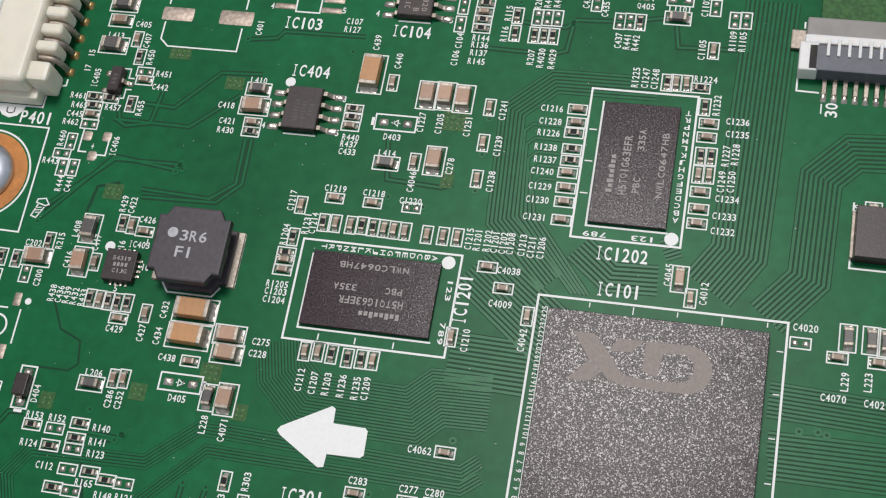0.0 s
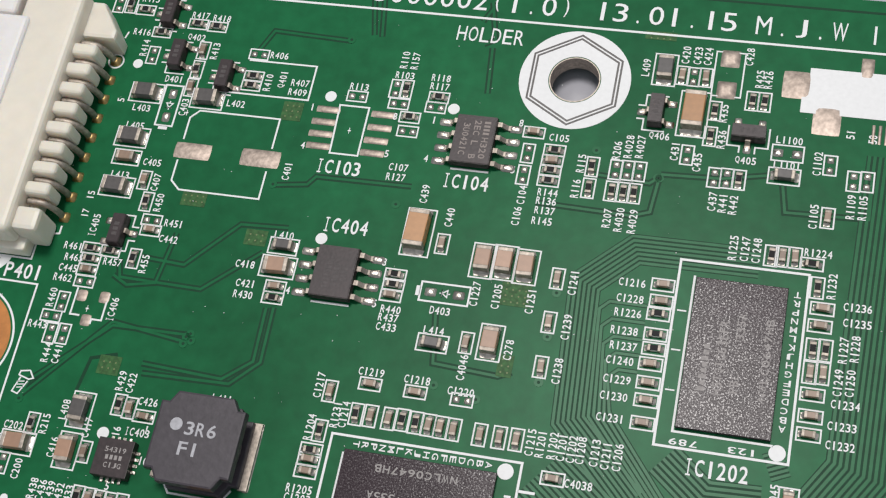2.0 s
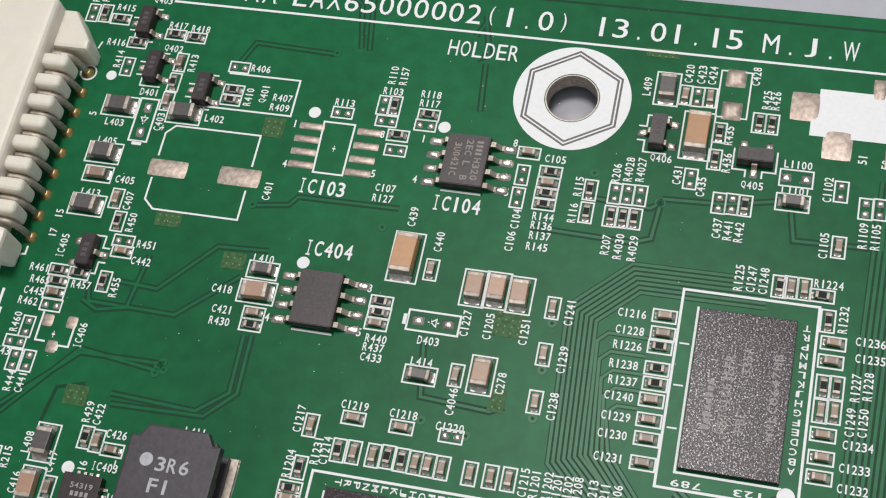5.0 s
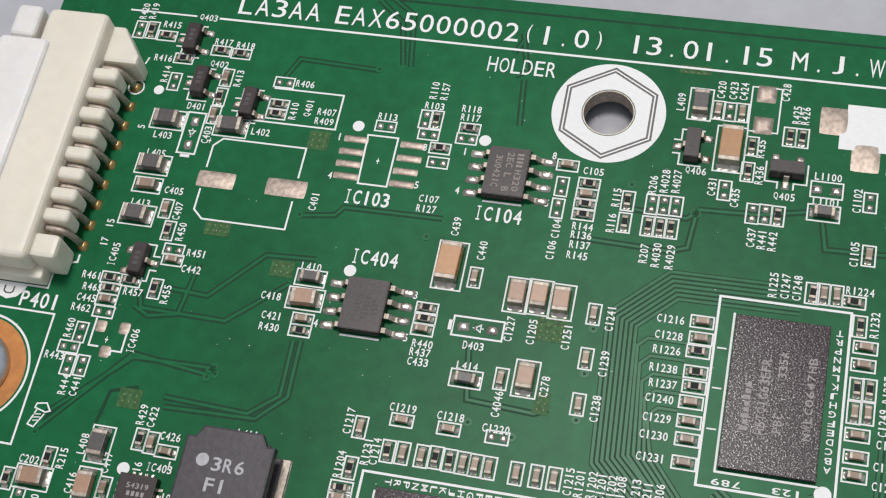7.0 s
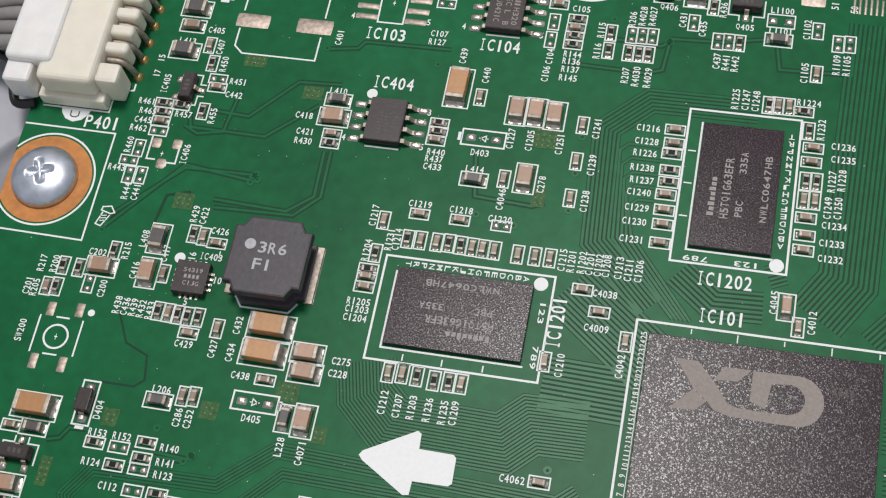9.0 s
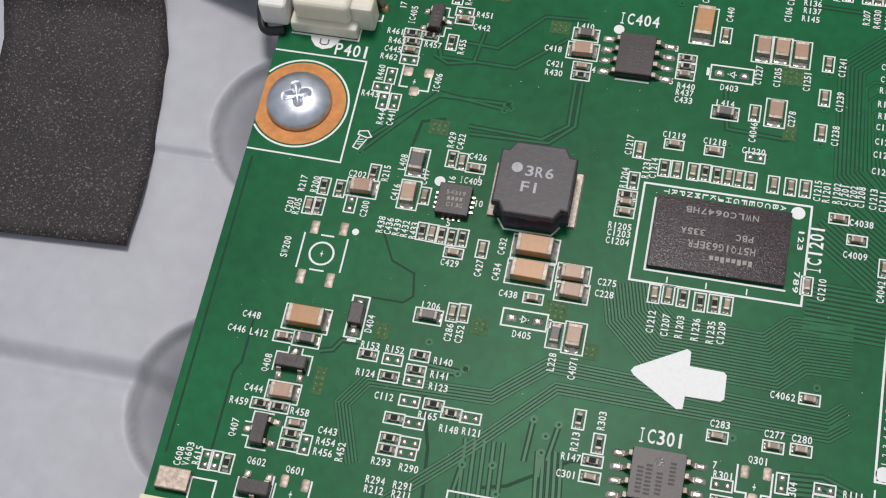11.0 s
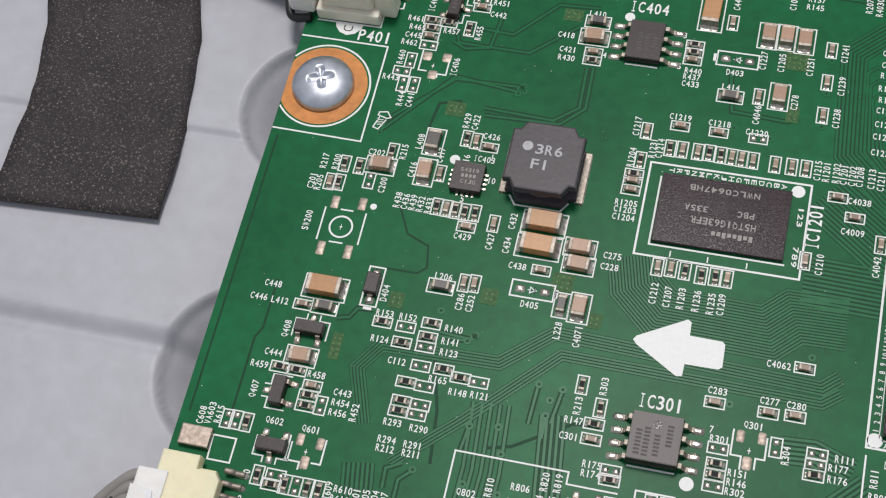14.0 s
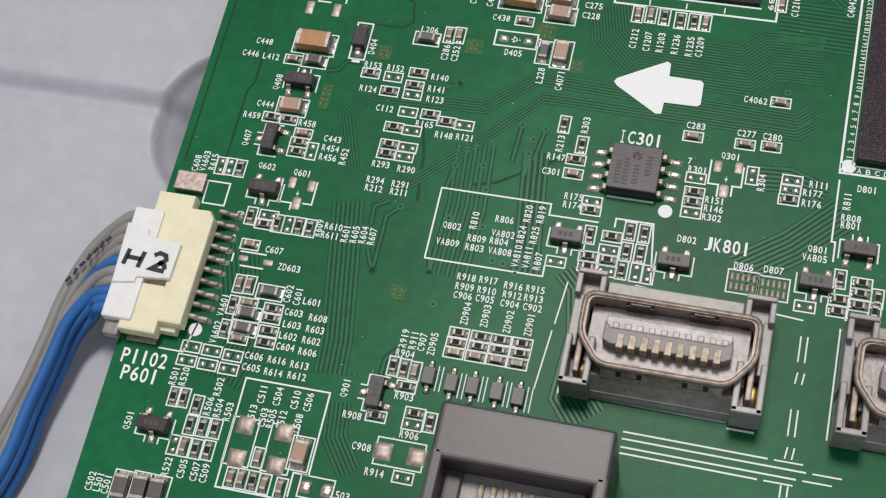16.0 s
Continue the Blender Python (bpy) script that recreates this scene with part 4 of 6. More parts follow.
for k in range(10):
    yy = -54.86 - k * 1.129
    leg = part("leg", tube([(-55.3, yy, 0.62), (-54.7, yy, 0.60), (-54.4, yy, 0.32), (-53.5, yy, 0.26)], 0.27, 8, 3), TIN, low, "tinned leg")
    bm = blob(1.25, 0.62, 0.28)
    bm.transform(Matrix.Translation((-53.85, yy, 0)))
    part("solder_joint", bm, SOLDER, leg)
tag_plug = thing("marked_plug", "white nylon plug with black hand-marked letters", "connector", 0, 0, 0)
part("body", box(-62.4, -66.9, 0.5, -59.6, -56.3, 2.4, 0.2), WHITE_NYLON, tag_plug)
face = part("label_face", prism([(-62.55, -58.0), (-60.45, -58.3), (-60.3, -58.95), (-57.1, -59.3), (-57.2, -62.65), (-60.2, -62.95), (-60.25, -63.45), (-62.3, -63.8)], 2.1, 2.6, 0.12), WHITE_NYLON, tag_plug)
for stroke in (((-61.75, -62.0), (-61.55, -60.5)), ((-60.35, -62.1), (-60.1, -60.55)), ((-61.6, -61.25), (-60.25, -61.3)),
               ((-59.15, -60.75), (-58.7, -60.45), (-58.1, -60.6), (-57.95, -61.0), (-58.4, -61.4), (-59.1, -62.0), (-58.6, -62.05), (-57.85, -62.1)),
               ((-58.6, -61.3), (-58.0, -61.5), (-57.85, -61.9))):
    part("pen_stroke", ribbon(stroke, 0.42, 2.59, 2.608), MARKER, face, "black hand-drawn pen stroke")
part("end_hook", box(-62.2, -68.2, 0.4, -60.8, -66.8, 1.5, 0.2), BLACK_PLASTIC, tag_plug, "dark hook at the plug's end")
LOW_WIRES = ((-57.0, WIRE_GREY, "grey"), (-58.1, WIRE_GREY, "grey"), (-59.2, WIRE_GREY, "grey"), (-60.3, WIRE_GREY, "grey"), (-61.3, WIRE_BLUE, "blue"), (-62.3, WIRE_GREY, "grey"),
             (-63.3, WIRE_GREY, "grey"), (-64.2, WIRE_BLUE, "blue"), (-65.0, WIRE_BLUE, "blue"), (-65.8, WIRE_BLUE, "blue"))
for k, (yy, mat, tone) in enumerate(LOW_WIRES):
    u = k / 9
    lay = (-0.2, -1.3, -0.5, -1.6, -0.9, -0.2, -1.7, 0.1, -0.7, -1.9)[k]
    w = part("cable_wire", tube([(-61.8, yy, 1.5), (-63.1, yy - 0.25, 1.5), (-65.9 + 1.6 * u, -60.2 - 6.0 * u, lay * 0.6 + 0.6), (-67.5 + 1.6 * u, -64.6 - 3.6 * u, lay), (-68.2 + 1.7 * u, -69.4 - 1.6 * u, lay - 0.5),
                                 (-69.2 + 2.0 * u, -75.0, lay - 1.0), (-71.6 + 3.2 * u, -83.0, lay - 1.8), (-78 + 3.4 * u, -98.0, lay - 2.4), (-92 + 3.0 * u, -125, lay - 2.6)], 0.56), mat)
    tagged(w, tone + " insulated wire bending down from the marked plug", "wire", "wires of the lower plug")
    if k == 2:
        for j in range(7):
            a0 = j / 6
            ink = part("ink_mark", box(-0.32, -0.13, -0.06, 0.32, 0.13, 0.05, 0.03), MARKER, w, "short black pen mark")
            ink.matrix_basis = pose((-64.1 - 3.0 * a0) * MM, (-59.7 - 3.2 * a0 - 0.8 * a0 * a0) * MM, (2.02 - 1.1 * a0) * MM, 0, 0, 60 + 25 * (j % 2))
outline([(-57.3, -68.2), (-55.0, -68.2), (-54.4, -65.3)], False, 0.14)


# ---- upright video sockets ----
def d_shape(w, h, c, s):
    """The outline of the socket's mouth: wide at the back, slanted in front."""
    return [(-w / 2, h / 2), (w / 2, h / 2), (w / 2, -h / 2 + c), (w / 2 - s, -h / 2), (-w / 2 + s, -h / 2), (-w / 2, -h / 2 + c)]


def wall(pts, thick, z0, z1):
    """An upright sheet wall along a closed outline, with its rim."""
    n = len(pts)
    ins = []
    for i in range(n):
        p, a, b = Vector(pts[i]), Vector(pts[i - 1]), Vector(pts[(i + 1) % n])
        d1, d2 = (p - a).normalized(), (b - p).normalized()
        t = (d1 + d2).normalized()
        nr = Vector((t.y, -t.x))
        ins.append(p + nr * thick / max(0.4, nr.dot(Vector((d1.y, -d1.x)))))
    bm = bmesh.new()
    o = [[bm.verts.new((p[0], p[1], z)) for p in pts] for z in (z0, z1)]
    q = [[bm.verts.new((p.x, p.y, z)) for p in ins] for z in (z0, z1)]
    for i in range(n):
        j = (i + 1) % n
        bm.faces.new((o[0][i], o[0][j], o[1][j], o[1][i]))
        bm.faces.new((q[0][i], q[0][j], q[1][j], q[1][i]))
        bm.faces.new((o[1][i], o[1][j], q[1][j], q[1][i]))
    return bm


def rounded(pts, r, n=4):
    """The outline with rounded corners."""
    out = []
    for i in range(len(pts)):
        p, a, b = Vector(pts[i]), Vector(pts[i - 1]), Vector(pts[(i + 1) % len(pts)])
        p0, p1 = p + (a - p).normalized() * r, p + (b - p).normalized() * r
        for k in range(n + 1):
            t = k / n
            out.append(tuple((1 - t) ** 2 * p0 + 2 * t * (1 - t) * p + t * t * p1))
    return out


def video_socket(x, y):
    root = thing("video_socket", "upright metal video socket in a dark grey plastic cradle", "socket", x, y, 0.02, 0, "video sockets")
    cradle = part("cradle", box(-8.1, -4.6, 0, 8.1, 4.6, 1.4, 0.15), BLACK_PLASTIC, root)
    part("cradle_floor", box(-5.65, -3.8, 1.0, 5.65, 4.7, 2.75, 0.1), BLACK_PLASTIC, root)
    for s in (-1, 1):
        a, b = sorted((s * 8.15, s * 5.7))
        post = part("corner_post", box(a, 2.7, 0, b, 5.0, 2.6, 0.1), BLACK_PLASTIC, root)
        for qx0, qy0, qx1, qy1 in ((a, 4.55, b, 5.0), (a, 2.7, a + 0.5, 4.5), (b - 0.5, 2.7, b, 4.5)):
            part("post_wall", box(qx0, qy0, 2.4, qx1, qy1, 4.3, 0.1), BLACK_PLASTIC, post)
        c, d = sorted((s * 8.15, s * 7.3))
        part("side_wall", box(c, -1.6, 0, d, 3.0, 3.4, 0.12), BLACK_PLASTIC, root)
        part("corner_block", box(a, -5.0, 0, a + 0.55, -0.8, 4.1, 0.12), BLACK_PLASTIC, root)
        part("corner_block", box(b - 0.55, -5.0, 0, b, -0.8, 4.1, 0.12), BLACK_PLASTIC, root)
        part("corner_wall", box(a, -5.05, 0, b, -4.5, 4.1, 0.12), BLACK_PLASTIC, root)
        hook = part("board_hook", box((a + b) / 2 - 0.25, -3.9, 1.0, (a + b) / 2 + 0.25, -1.0, 3.9, 0.12), SHELL, root, "bright metal board hook")
        bm = blob(1.2, 2.2, 0.4)
        bm.transform(Matrix.Translation(((a + b) / 2 + 0.3, -2.6, 1.4)))
        part("solder_joint", bm, GOLD, hook)
    front = part("front_wall", profile([(-3.5, 0.0), (-3.5, 3.1), (-3.75, 3.2), (-4.75, 0.75), (-4.8, 0.0)], -5.8, 5.8), BLACK_PLASTIC, root)
    skirt = part("shell_skirt", profile([(-2.9, 4.45), (-2.9, 2.9), (-3.9, 2.9), (-3.8, 3.15)], -4.9, 4.9), SHELL, root, "sloping steel front of the shell")
    for px in (-2.6, 2.75):
        for w2, h2, out, mat, name in ((1.05, 0.52, 0.03, EPOXY_FINE, "spring_slot"), (0.62, 0.40, 0.12, SHELL, "spring")):
            bm = box(-w2, -out, -h2, w2, 0.1, h2, 0.02)
            bm.transform(Matrix.Translation((px, -3.36, 3.84)) @ Matrix.Rotation(radians(-33.2), 4, "X"))
            part(name, bm, mat, skirt)
    for k in range(12):
        if k % 5 != 3:
            bm = box(-2.9 + k * 0.48, -0.22, 0.0, -2.6 + k * 0.48, 0.22, 0.04)
            bm.transform(Matrix.Translation((0, -4.15, 2.22)) @ Matrix.Rotation(radians(67.8), 4, "X"))
            part("moulded_mark", bm, SHELL, front, "pale embossed bar")
    shape = [(px, py - 0.25) for px, py in d_shape(13.4, 5.4, 2.2, 1.7)]
    part("shell", wall(rounded(shape, 0.7)[::-1], 0.42, 1.2, 4.75), SHELL, root, "worn steel shell")
    lip = part("shell_lip", wall(rounded([(px * 1.03, py * 1.03) for px, py in shape], 0.75)[::-1], 0.40, 4.55, 4.85), SHELL, root, "rolled steel rim")
    smooth(lip)
    part("floor_plate", box(-6.5, -2.6, 1.2, 6.5, 2.3, 2.9, 0.05), SOCKET_FLOOR, root)
    tongue = part("tongue", prism([(-5.2, 0.7), (-4.6, 0.15), (4.6, 0.15), (5.2, 0.7), (5.2, -0.9), (4.6, -1.25), (-4.6, -1.25), (-5.2, -0.9)][::-1], 1.8, 4.3, 0.1), TONGUE, root, "dark plastic tongue")
    part("tongue_back", box(-5.1, 0.12, 1.8, 5.1, 1.2, 4.22, 0.1), SOCKET_FLOOR, root, "grey plastic tongue back")
    for k in range(9):
        part("contact", box(-4.05 + k * 0.98, -1.48, 2.6, -3.45 + k * 0.98, -0.25, 4.34, 0.06), CONTACT, tongue, "gilt contact strip")
    for k in range(10):
        part("contact", box(-4.55 + k * 0.98, 0.10, 4.0, -4.0 + k * 0.98, 0.66, 4.36, 0.1), SOCKET_FLOOR, tongue, "scalloped pale edge of the tongue")
    for px, py in ((-2.6, 2.45), (2.6, 2.45), (-2.6, -2.95), (2.9, -2.95)):
        part("spring", box(px - 0.85, py - 0.16, 2.4, px + 0.85, py + 0.16, 4.5, 0.1), SHELL, root, "pressed spring tab in the shell")
        part("spring_slot", box(px - 1.15, py - 0.22, 2.2, px + 1.15, py + 0.10, 4.2), EPOXY_FINE, root, "dark slot round the spring")
    return root


video_socket(-13.85, -61.15)
video_socket(8.1, -61.4)
for px in (-13.85, 8.1):
    outline([(px - 7.9, -66.05), (px - 6.4, -66.05)], False, 0.16)
    outline([(px - 5.5, -65.85), (px + 5.6, -65.95)], False, 0.18)
    outline([(px + 5.7, -66.45), (px + 7.9, -66.45)], False, 0.18)
    outline([(px - 8.35, -56.3), (px - 8.35, -66.0)], False, 0.14)

# ---- upright network jack ----
jack = thing("network_jack", "dark grey plastic upright network jack with gilt contacts", "socket", -22.75, -79.2, 0.02)
JH = 11.0
part("back_wall", box(-6.75, 3.3, 0, 6.75, 7.8, JH, 0.45, segs=4), JACK_GREY, jack)
part("side_wall", box(-6.75, -9.0, 0, -5.75, 4.2, JH, 0.3, segs=3), JACK_GREY, jack)
part("side_wall", box(5.65, -9.0, 0, 6.75, 4.2, JH, 0.3, segs=3), JACK_GREY, jack)
part("front_wall", box(-6.75, -9.2, 0, 6.75, -8.0, JH, 0.3, segs=3), JACK_GREY, jack)
part("inner_floor", box(-5.9, -8.2, 0, 5.8, 3.5, 2.5), BLACK_PLASTIC, jack)
part("contact_block", box(-4.6, 0.6, 2.4, 5.0, 3.4, 7.6, 0.15), BLACK_PLASTIC, jack)
part("shoulder", box(-5.8, -2.0, 2.4, -4.4, 3.4, 8.2, 0.15), JACK_GREY, jack)
part("key_block", box(-4.5, -1.2, 2.4, -2.2, 1.8, 6.6, 0.3), WHITE_NYLON, jack, "white plastic key block")
for k in range(9):
    part("contact", box(-3.1 + k * 0.98, -0.6, 7.2, -2.6 + k * 0.98, 2.7, 7.9, 0.12), CONTACT, jack, "gilt spring contact")

# ---- flat cable socket at the edge of view ----
fpc = thing("ribbon_socket", "white and slate flat-cable socket with tinned legs", "connector", 0, 0, 0)
part("housing", box(19.0, 2.75, 0.05, 46.0, 5.4, 1.9, 0.12), SLATE, fpc, "slate plastic body")
part("cover", box(18.7, 6.2, 0.05, 46.0, 8.3, 1.7, 0.15), WIRE_GREY, fpc, "grey steel cover")
part("rail", box(18.6, 5.5, 0.05, 46.0, 6.4, 1.9, 0.15), WHITE_NYLON, fpc)
part("end_block", box(18.2, 2.7, 0.05, 19.9, 5.6, 1.9, 0.15), WHITE_NYLON, fpc)
part("anchor_tab", box(17.4, 5.6, 0.02, 18.8, 7.6, 0.5, 0.15), TIN, fpc, "tinned anchor tab")
for k in range(20):
    xx = 20.7 + k * 0.92
    part("comb_pin", box(xx - 0.14, 4.2, 1.8, xx + 0.14, 6.0, 2.1, 0.05), WHITE_NYLON, fpc)
    leg = part("leg", box(xx - 0.2, 1.2, 0.05, xx + 0.2, 3.0, 0.35, 0.06), TIN, fpc, "tinned leg")
    bm = blob(0.55, 1.5, 0.25)
    bm.transform(Matrix.Translation((xx, 1.3, 0)))
    part("solder_joint", bm, SOLDER, leg)
outline([(18.55, 8.7), (18.55, 8.0)], False, 0.16)
outline([(18.3, 5.0), (18.3, 1.5), (20.3, 1.45)], False, 0.16)
silk("30", 21.5, -0.2, 90, (0.75, 1.1))
outline([(20.6, 0.35), (20.6, -0.65)], False, 0.12)
flex = thing("flat_cable", "olive green flat cable leaving the ribbon socket", "cable", 0, 0, 0)
part("sheet", box(19.9, 8.2, 0.55, 46.0, 32.0, 0.85, 0.05), POUR, flex)

# ---- unfitted flat-cable socket: white print and pads ----
print_bm(prism([(7.5, 13.95), (7.5, 15.85), (7.95, 15.85), (7.95, 18.1), (40.0, 18.0), (40.0, 13.9)], 0, SILK_Z), "socket_print")
for k in range(16):
    pad(13.3 + k * 0.5, 12.6, 0.26, 1.7, 0.06)
for k in range(2):
    chip_edge = thing("edge_chip", "black chip at the edge of the view", "chip", 25.9, -12.2 - k * 30.0, 0.05)
    part("body", box(-1.6, -2.4, 0, 6, 2.4, 1.4, 0.06), EPOXY_FINE, chip_edge)
    part("edge_strip", box(-1.9, -2.2, 0, -1.62, 2.2, 0.5, 0.05), TIN, chip_edge)
outline([(24.1, -9.0), (24.1, -15.2), (30.0, -15.2)], False, 0.16)

# ---- switch ring, long printed lines, and trace glints painted in white ----
print_bm(ring((-51.54, -29.71), 1.0, 1.18, 0, SILK_Z, 36), "ring_print")
outline([(-46.1, 14.6), (-46.1, 14.6 - 0.4)], False, 0.12)
outline([(-17.5, -55.35), (-6.6, -56.3)], False, 0.14)
outline([(-5.9, -55.9), (-3.3, -56.1)], False, 0.14)
for k in range(7):
    yy = -57.5 - k * 3.2
    for xx in (-3.3, -2.75):
        outline([(xx + 0.12 * (k % 2), yy), (xx, yy - (1.0 if k % 2 else 2.3))], False, 0.13)
# lamp glints along the traces beside the jack, painted as white silkscreen lines
for yy, x1 in ((-68.25, -4.6), (-68.85, -1.5), (-69.55, -2.2), (-70.08, -5.2)):
    outline([(-16.3, yy), (-10.0, yy - 0.05), (x1, yy - 0.1)], False, 0.15)
    outline([(x1 + 0.5, yy - 0.1), (x1 + 2.8, yy - 0.1)], False, 0.13)
outline([(-23.2, -56.0), (-23.6, -60.0)], False, 0.13)
outline([(-23.7, -60.6), (-24.2, -66.0)], False, 0.13)

dust(420)

zener(-33.13, -66.55)


# ---- small parts and print, region by region ----
# region
bare_pads("S", -53.03, 18.14, 90)
silk("R420", -53.15, 20.08, 90)
chip("r", "S", -51.86, 18.20, 90)
silk("R419", -52.27, 20.19, 90)
chip("r", "S", -50.36, 17.77, 0)
silk("R415", -50.17, 18.96, 0)
transistor(-47.68, 17.48, -90)
silk("Q403", -47.08, 20.06, 0)
chip("r", "S", -45.04, 16.82, 0)
silk("R417", -45.01, 17.73, 0)
chip("r", "S", -43.16, 16.73, 0)
silk("R418", -42.98, 17.62, 0)
chip("r", "S", -48.17, 15.65, 0)
silk("R416", -50.04, 15.50, 0)
bare_pads("S", -48.35, 13.27, 90)
silk("R414", -49.33, 13.93, 90)
transistor(-45.81, 13.29, -90)
silk("Q402", -44.80, 15.47, 0)
chip("c", "S", -43.80, 14.23, 90)
silk("R413", -42.73, 14.28, 90)
chip("r", "S", -43.85, 12.29, 90)
transistor(-40.98, 11.72, -90)
silk("Q401", -35.89, 12.17, 90)
bare_pads("S", -38.62, 14.37, 0)
silk("R406", -36.76, 14.45, 0)
chip("r", "S", -38.56, 12.17, 0)
chip("r", "S", -38.57, 11.26, 0)
silk("R410", -37.12, 11.71, 90)
silk("R407", -34.23, 11.97, 0)
silk("R409", -34.27, 11.06, 0)
diode_print(-45.40, 8.50, 90)
silk("D401", -45.70, 11.10, 0)
chip("c", "S", -43.92, 10.46, 90)
silk("C403", -44.05, 8.49, 90)
chip("l", "L", -47.83, 9.50, 0)
silk("L403", -47.87, 7.99, 0)
chip("l", "L", -42.11, 9.49, 0)
silk("L402", -39.45, 9.35, 0)
chip("l", "L", -47.86, 5.09, 0)
silk("L405", -47.93, 6.23, 0)
chip("c", "M", -47.78, 3.13, 0)
silk("C405", -45.34, 2.92, 0)
chip("l", "L", -47.84, 0.31, 0)
silk("L413", -47.88, 1.45, 0)
chip("c", "S", -45.54, 1.20, 90)
silk("C407", -44.48, 1.14, 90)
chip("r", "S", -44.76, -0.74, 90)
silk("R450", -43.67, -0.69, 90)
silk("5", -49.98, 8.54, 90)
silk("15", -49.91, -0.76, 90)
silk("17", -49.89, -2.46, 90)
silk("C401", -33.32, 3.57, 90)
silk("+", -43.60, 7.99, 0)
silk("IC103", -29.03, 4.45, 0, BIG)
dot(-31.24, 11.01, 0.5)
bare_pads("S", -28.95, 11.27, 0)
silk("R113", -28.96, 12.20, 0)
silk("1", -32.60, 9.80, 0)
silk("4", -32.55, 6.14, 0)
silk("8", -25.26, 9.75, 0)
silk("5", -25.22, 6.21, 0)
silk("+", -28.89, 7.96, 0)
pad(-42.06, 4.41, 3.3, 1.5)
pad(-35.94, 4.46, 3.5, 1.6)
pad(-31.14, 9.74, 2.1, .62)
pad(-31.32, 8.54, 2.1, .62)
pad(-31.31, 7.39, 2.1, .62)
pad(-31.26, 6.24, 2.1, .62)
pad(-26.31, 9.79, 2.1, .62)
pad(-26.36, 8.52, 2.1, .62)
pad(-26.41, 7.29, 2.1, .62)
pad(-26.48, 6.11, 2.1, .62)
outline([(-43.19, 5.46), (-43.19, 7.56), (-42.47, 8.32), (-35.15, 8.32), (-35.15, 5.47)])
outline([(-43.17, 3.47), (-43.17, 1.50), (-42.29, 0.73), (-35.11, 0.73), (-35.11, 3.33)])
outline([(-30.24, 10.29), (-27.65, 10.29), (-27.65, 5.71), (-30.10, 5.71)], True)
outline([(-39.35, 13.74), (-33.16, 13.74), (-33.16, 10.40), (-41.40, 10.40)])
# region
silk("R110", -25.58, 15.22, 90)
silk("R157", -24.65, 15.23, 90)
silk("R103", -25.25, 13.73, 0)
bare_pads("S", -25.75, 12.38, 90)
chip("r", "S", -24.84, 12.43, 90)
bare_pads("S", -25.21, 10.97, 0)
silk("R118", -22.09, 13.82, 0)
silk("R117", -22.04, 12.99, 0)
chip("r", "S", -21.92, 11.95, 0)
bare_pads("S", -21.99, 10.98, 0)
chip("r", "S", -24.00, 9.79, 0)
bare_pads("S", -23.91, 8.47, 0)
dot(-20.44, 11.02, 0.5)
silk("1", -21.88, 9.79, 0)
silk("4", -21.82, 6.19, 0)
silk("8", -14.55, 10.36, 0)
silk("5", -14.48, 6.03, 0)
gull_chip("narrow", -17.85, 7.9, -18.03, 7.95, (("", 0.95, 1.15, 1.3, LOGO), ("H320", 0.95, -0.75, 1.9, LOGO), ("2EC", 0.15, 1.05, 1.35, LOGO), ("L", 0.15, -0.35, 0.4, LOGO),
                                                      ("B", 0.15, -1.6, 0.4, LOGO), (".", -0.75, 1.75, 0.3, LOGO), ("3U0421C", -0.75, -0.05, 2.9, LOGO)))
silk("IC104", -18.13, 4.44, 0, BIG)
silk("C107", -23.94, 5.09, 0)
silk("R127", -23.98, 4.18, 0)
# region
chip("c", "S", -13.35, 9.62, 0)
silk("C105", -11.21, 9.36, 0)
bare_pads("S", -13.52, 7.67, 90)
bare_pads("S", -13.55, 5.69, 90)
chip("r", "S", -11.40, 8.20, 0)
chip("c", "S", -11.42, 7.24, 0)
chip("r", "S", -11.44, 6.33, 0)
chip("r", "S", -11.43, 5.42, 0)
silk("R144", -11.30, 4.36, 0)
silk("R136", -11.29, 3.60, 0)
silk("R137", -11.26, 2.74, 0)
silk("R145", -11.33, 1.81, 0)
silk("C106", -13.44, 2.00, 90)
silk("C104", -13.34, 3.90, 90)
chip("r", "S", -8.12, 7.10, 90)
silk("R115", -9.06, 7.29, 90)
chip("r", "S", -8.13, 5.16, 90)
silk("R116", -9.15, 5.00, 90)
bare_pads("S", -6.22, 7.06, 90)
silk("R206", -6.38, 8.80, 90)
bare_pads("S", -5.28, 7.11, 90)
silk("R4028", -5.48, 9.25, 90)
bare_pads("S", -4.33, 7.13, 90)
silk("R4027", -4.57, 9.35, 90)
chip("r", "S", -6.28, 5.12, 90)
silk("R207", -6.25, 2.73, 90)
chip("r", "S", -5.36, 5.14, 90)
silk("R4030", -5.28, 2.72, 90)
chip("r", "S", -4.44, 5.15, 90)
silk("R4029", -4.22, 2.70, 90)
chip("l", "L", -3.61, 16.65, 90)
silk("L409", -5.18, 16.70, 90)
chip("c", "S", -2.14, 16.28, 90)
silk("C420", -2.10, 18.24, 90)
bare_pads("S", -1.22, 16.24, 90)
silk("C423", -1.13, 18.27, 90)
chip("c", "S", -0.26, 16.27, 90)
silk("C424", -0.29, 18.29, 90)
bare_pads("X", 1.53, 16.78, 90)
silk("C428", 3.04, 18.61, 90)
transistor(-3.75, 12.54, -90)
silk("Q406", -3.22, 10.50, 0)
chip("o", "X", -0.79, 12.80, 90)
silk("C431", -1.80, 9.28, 90)
bare_pads("S", -0.79, 9.06, 90)
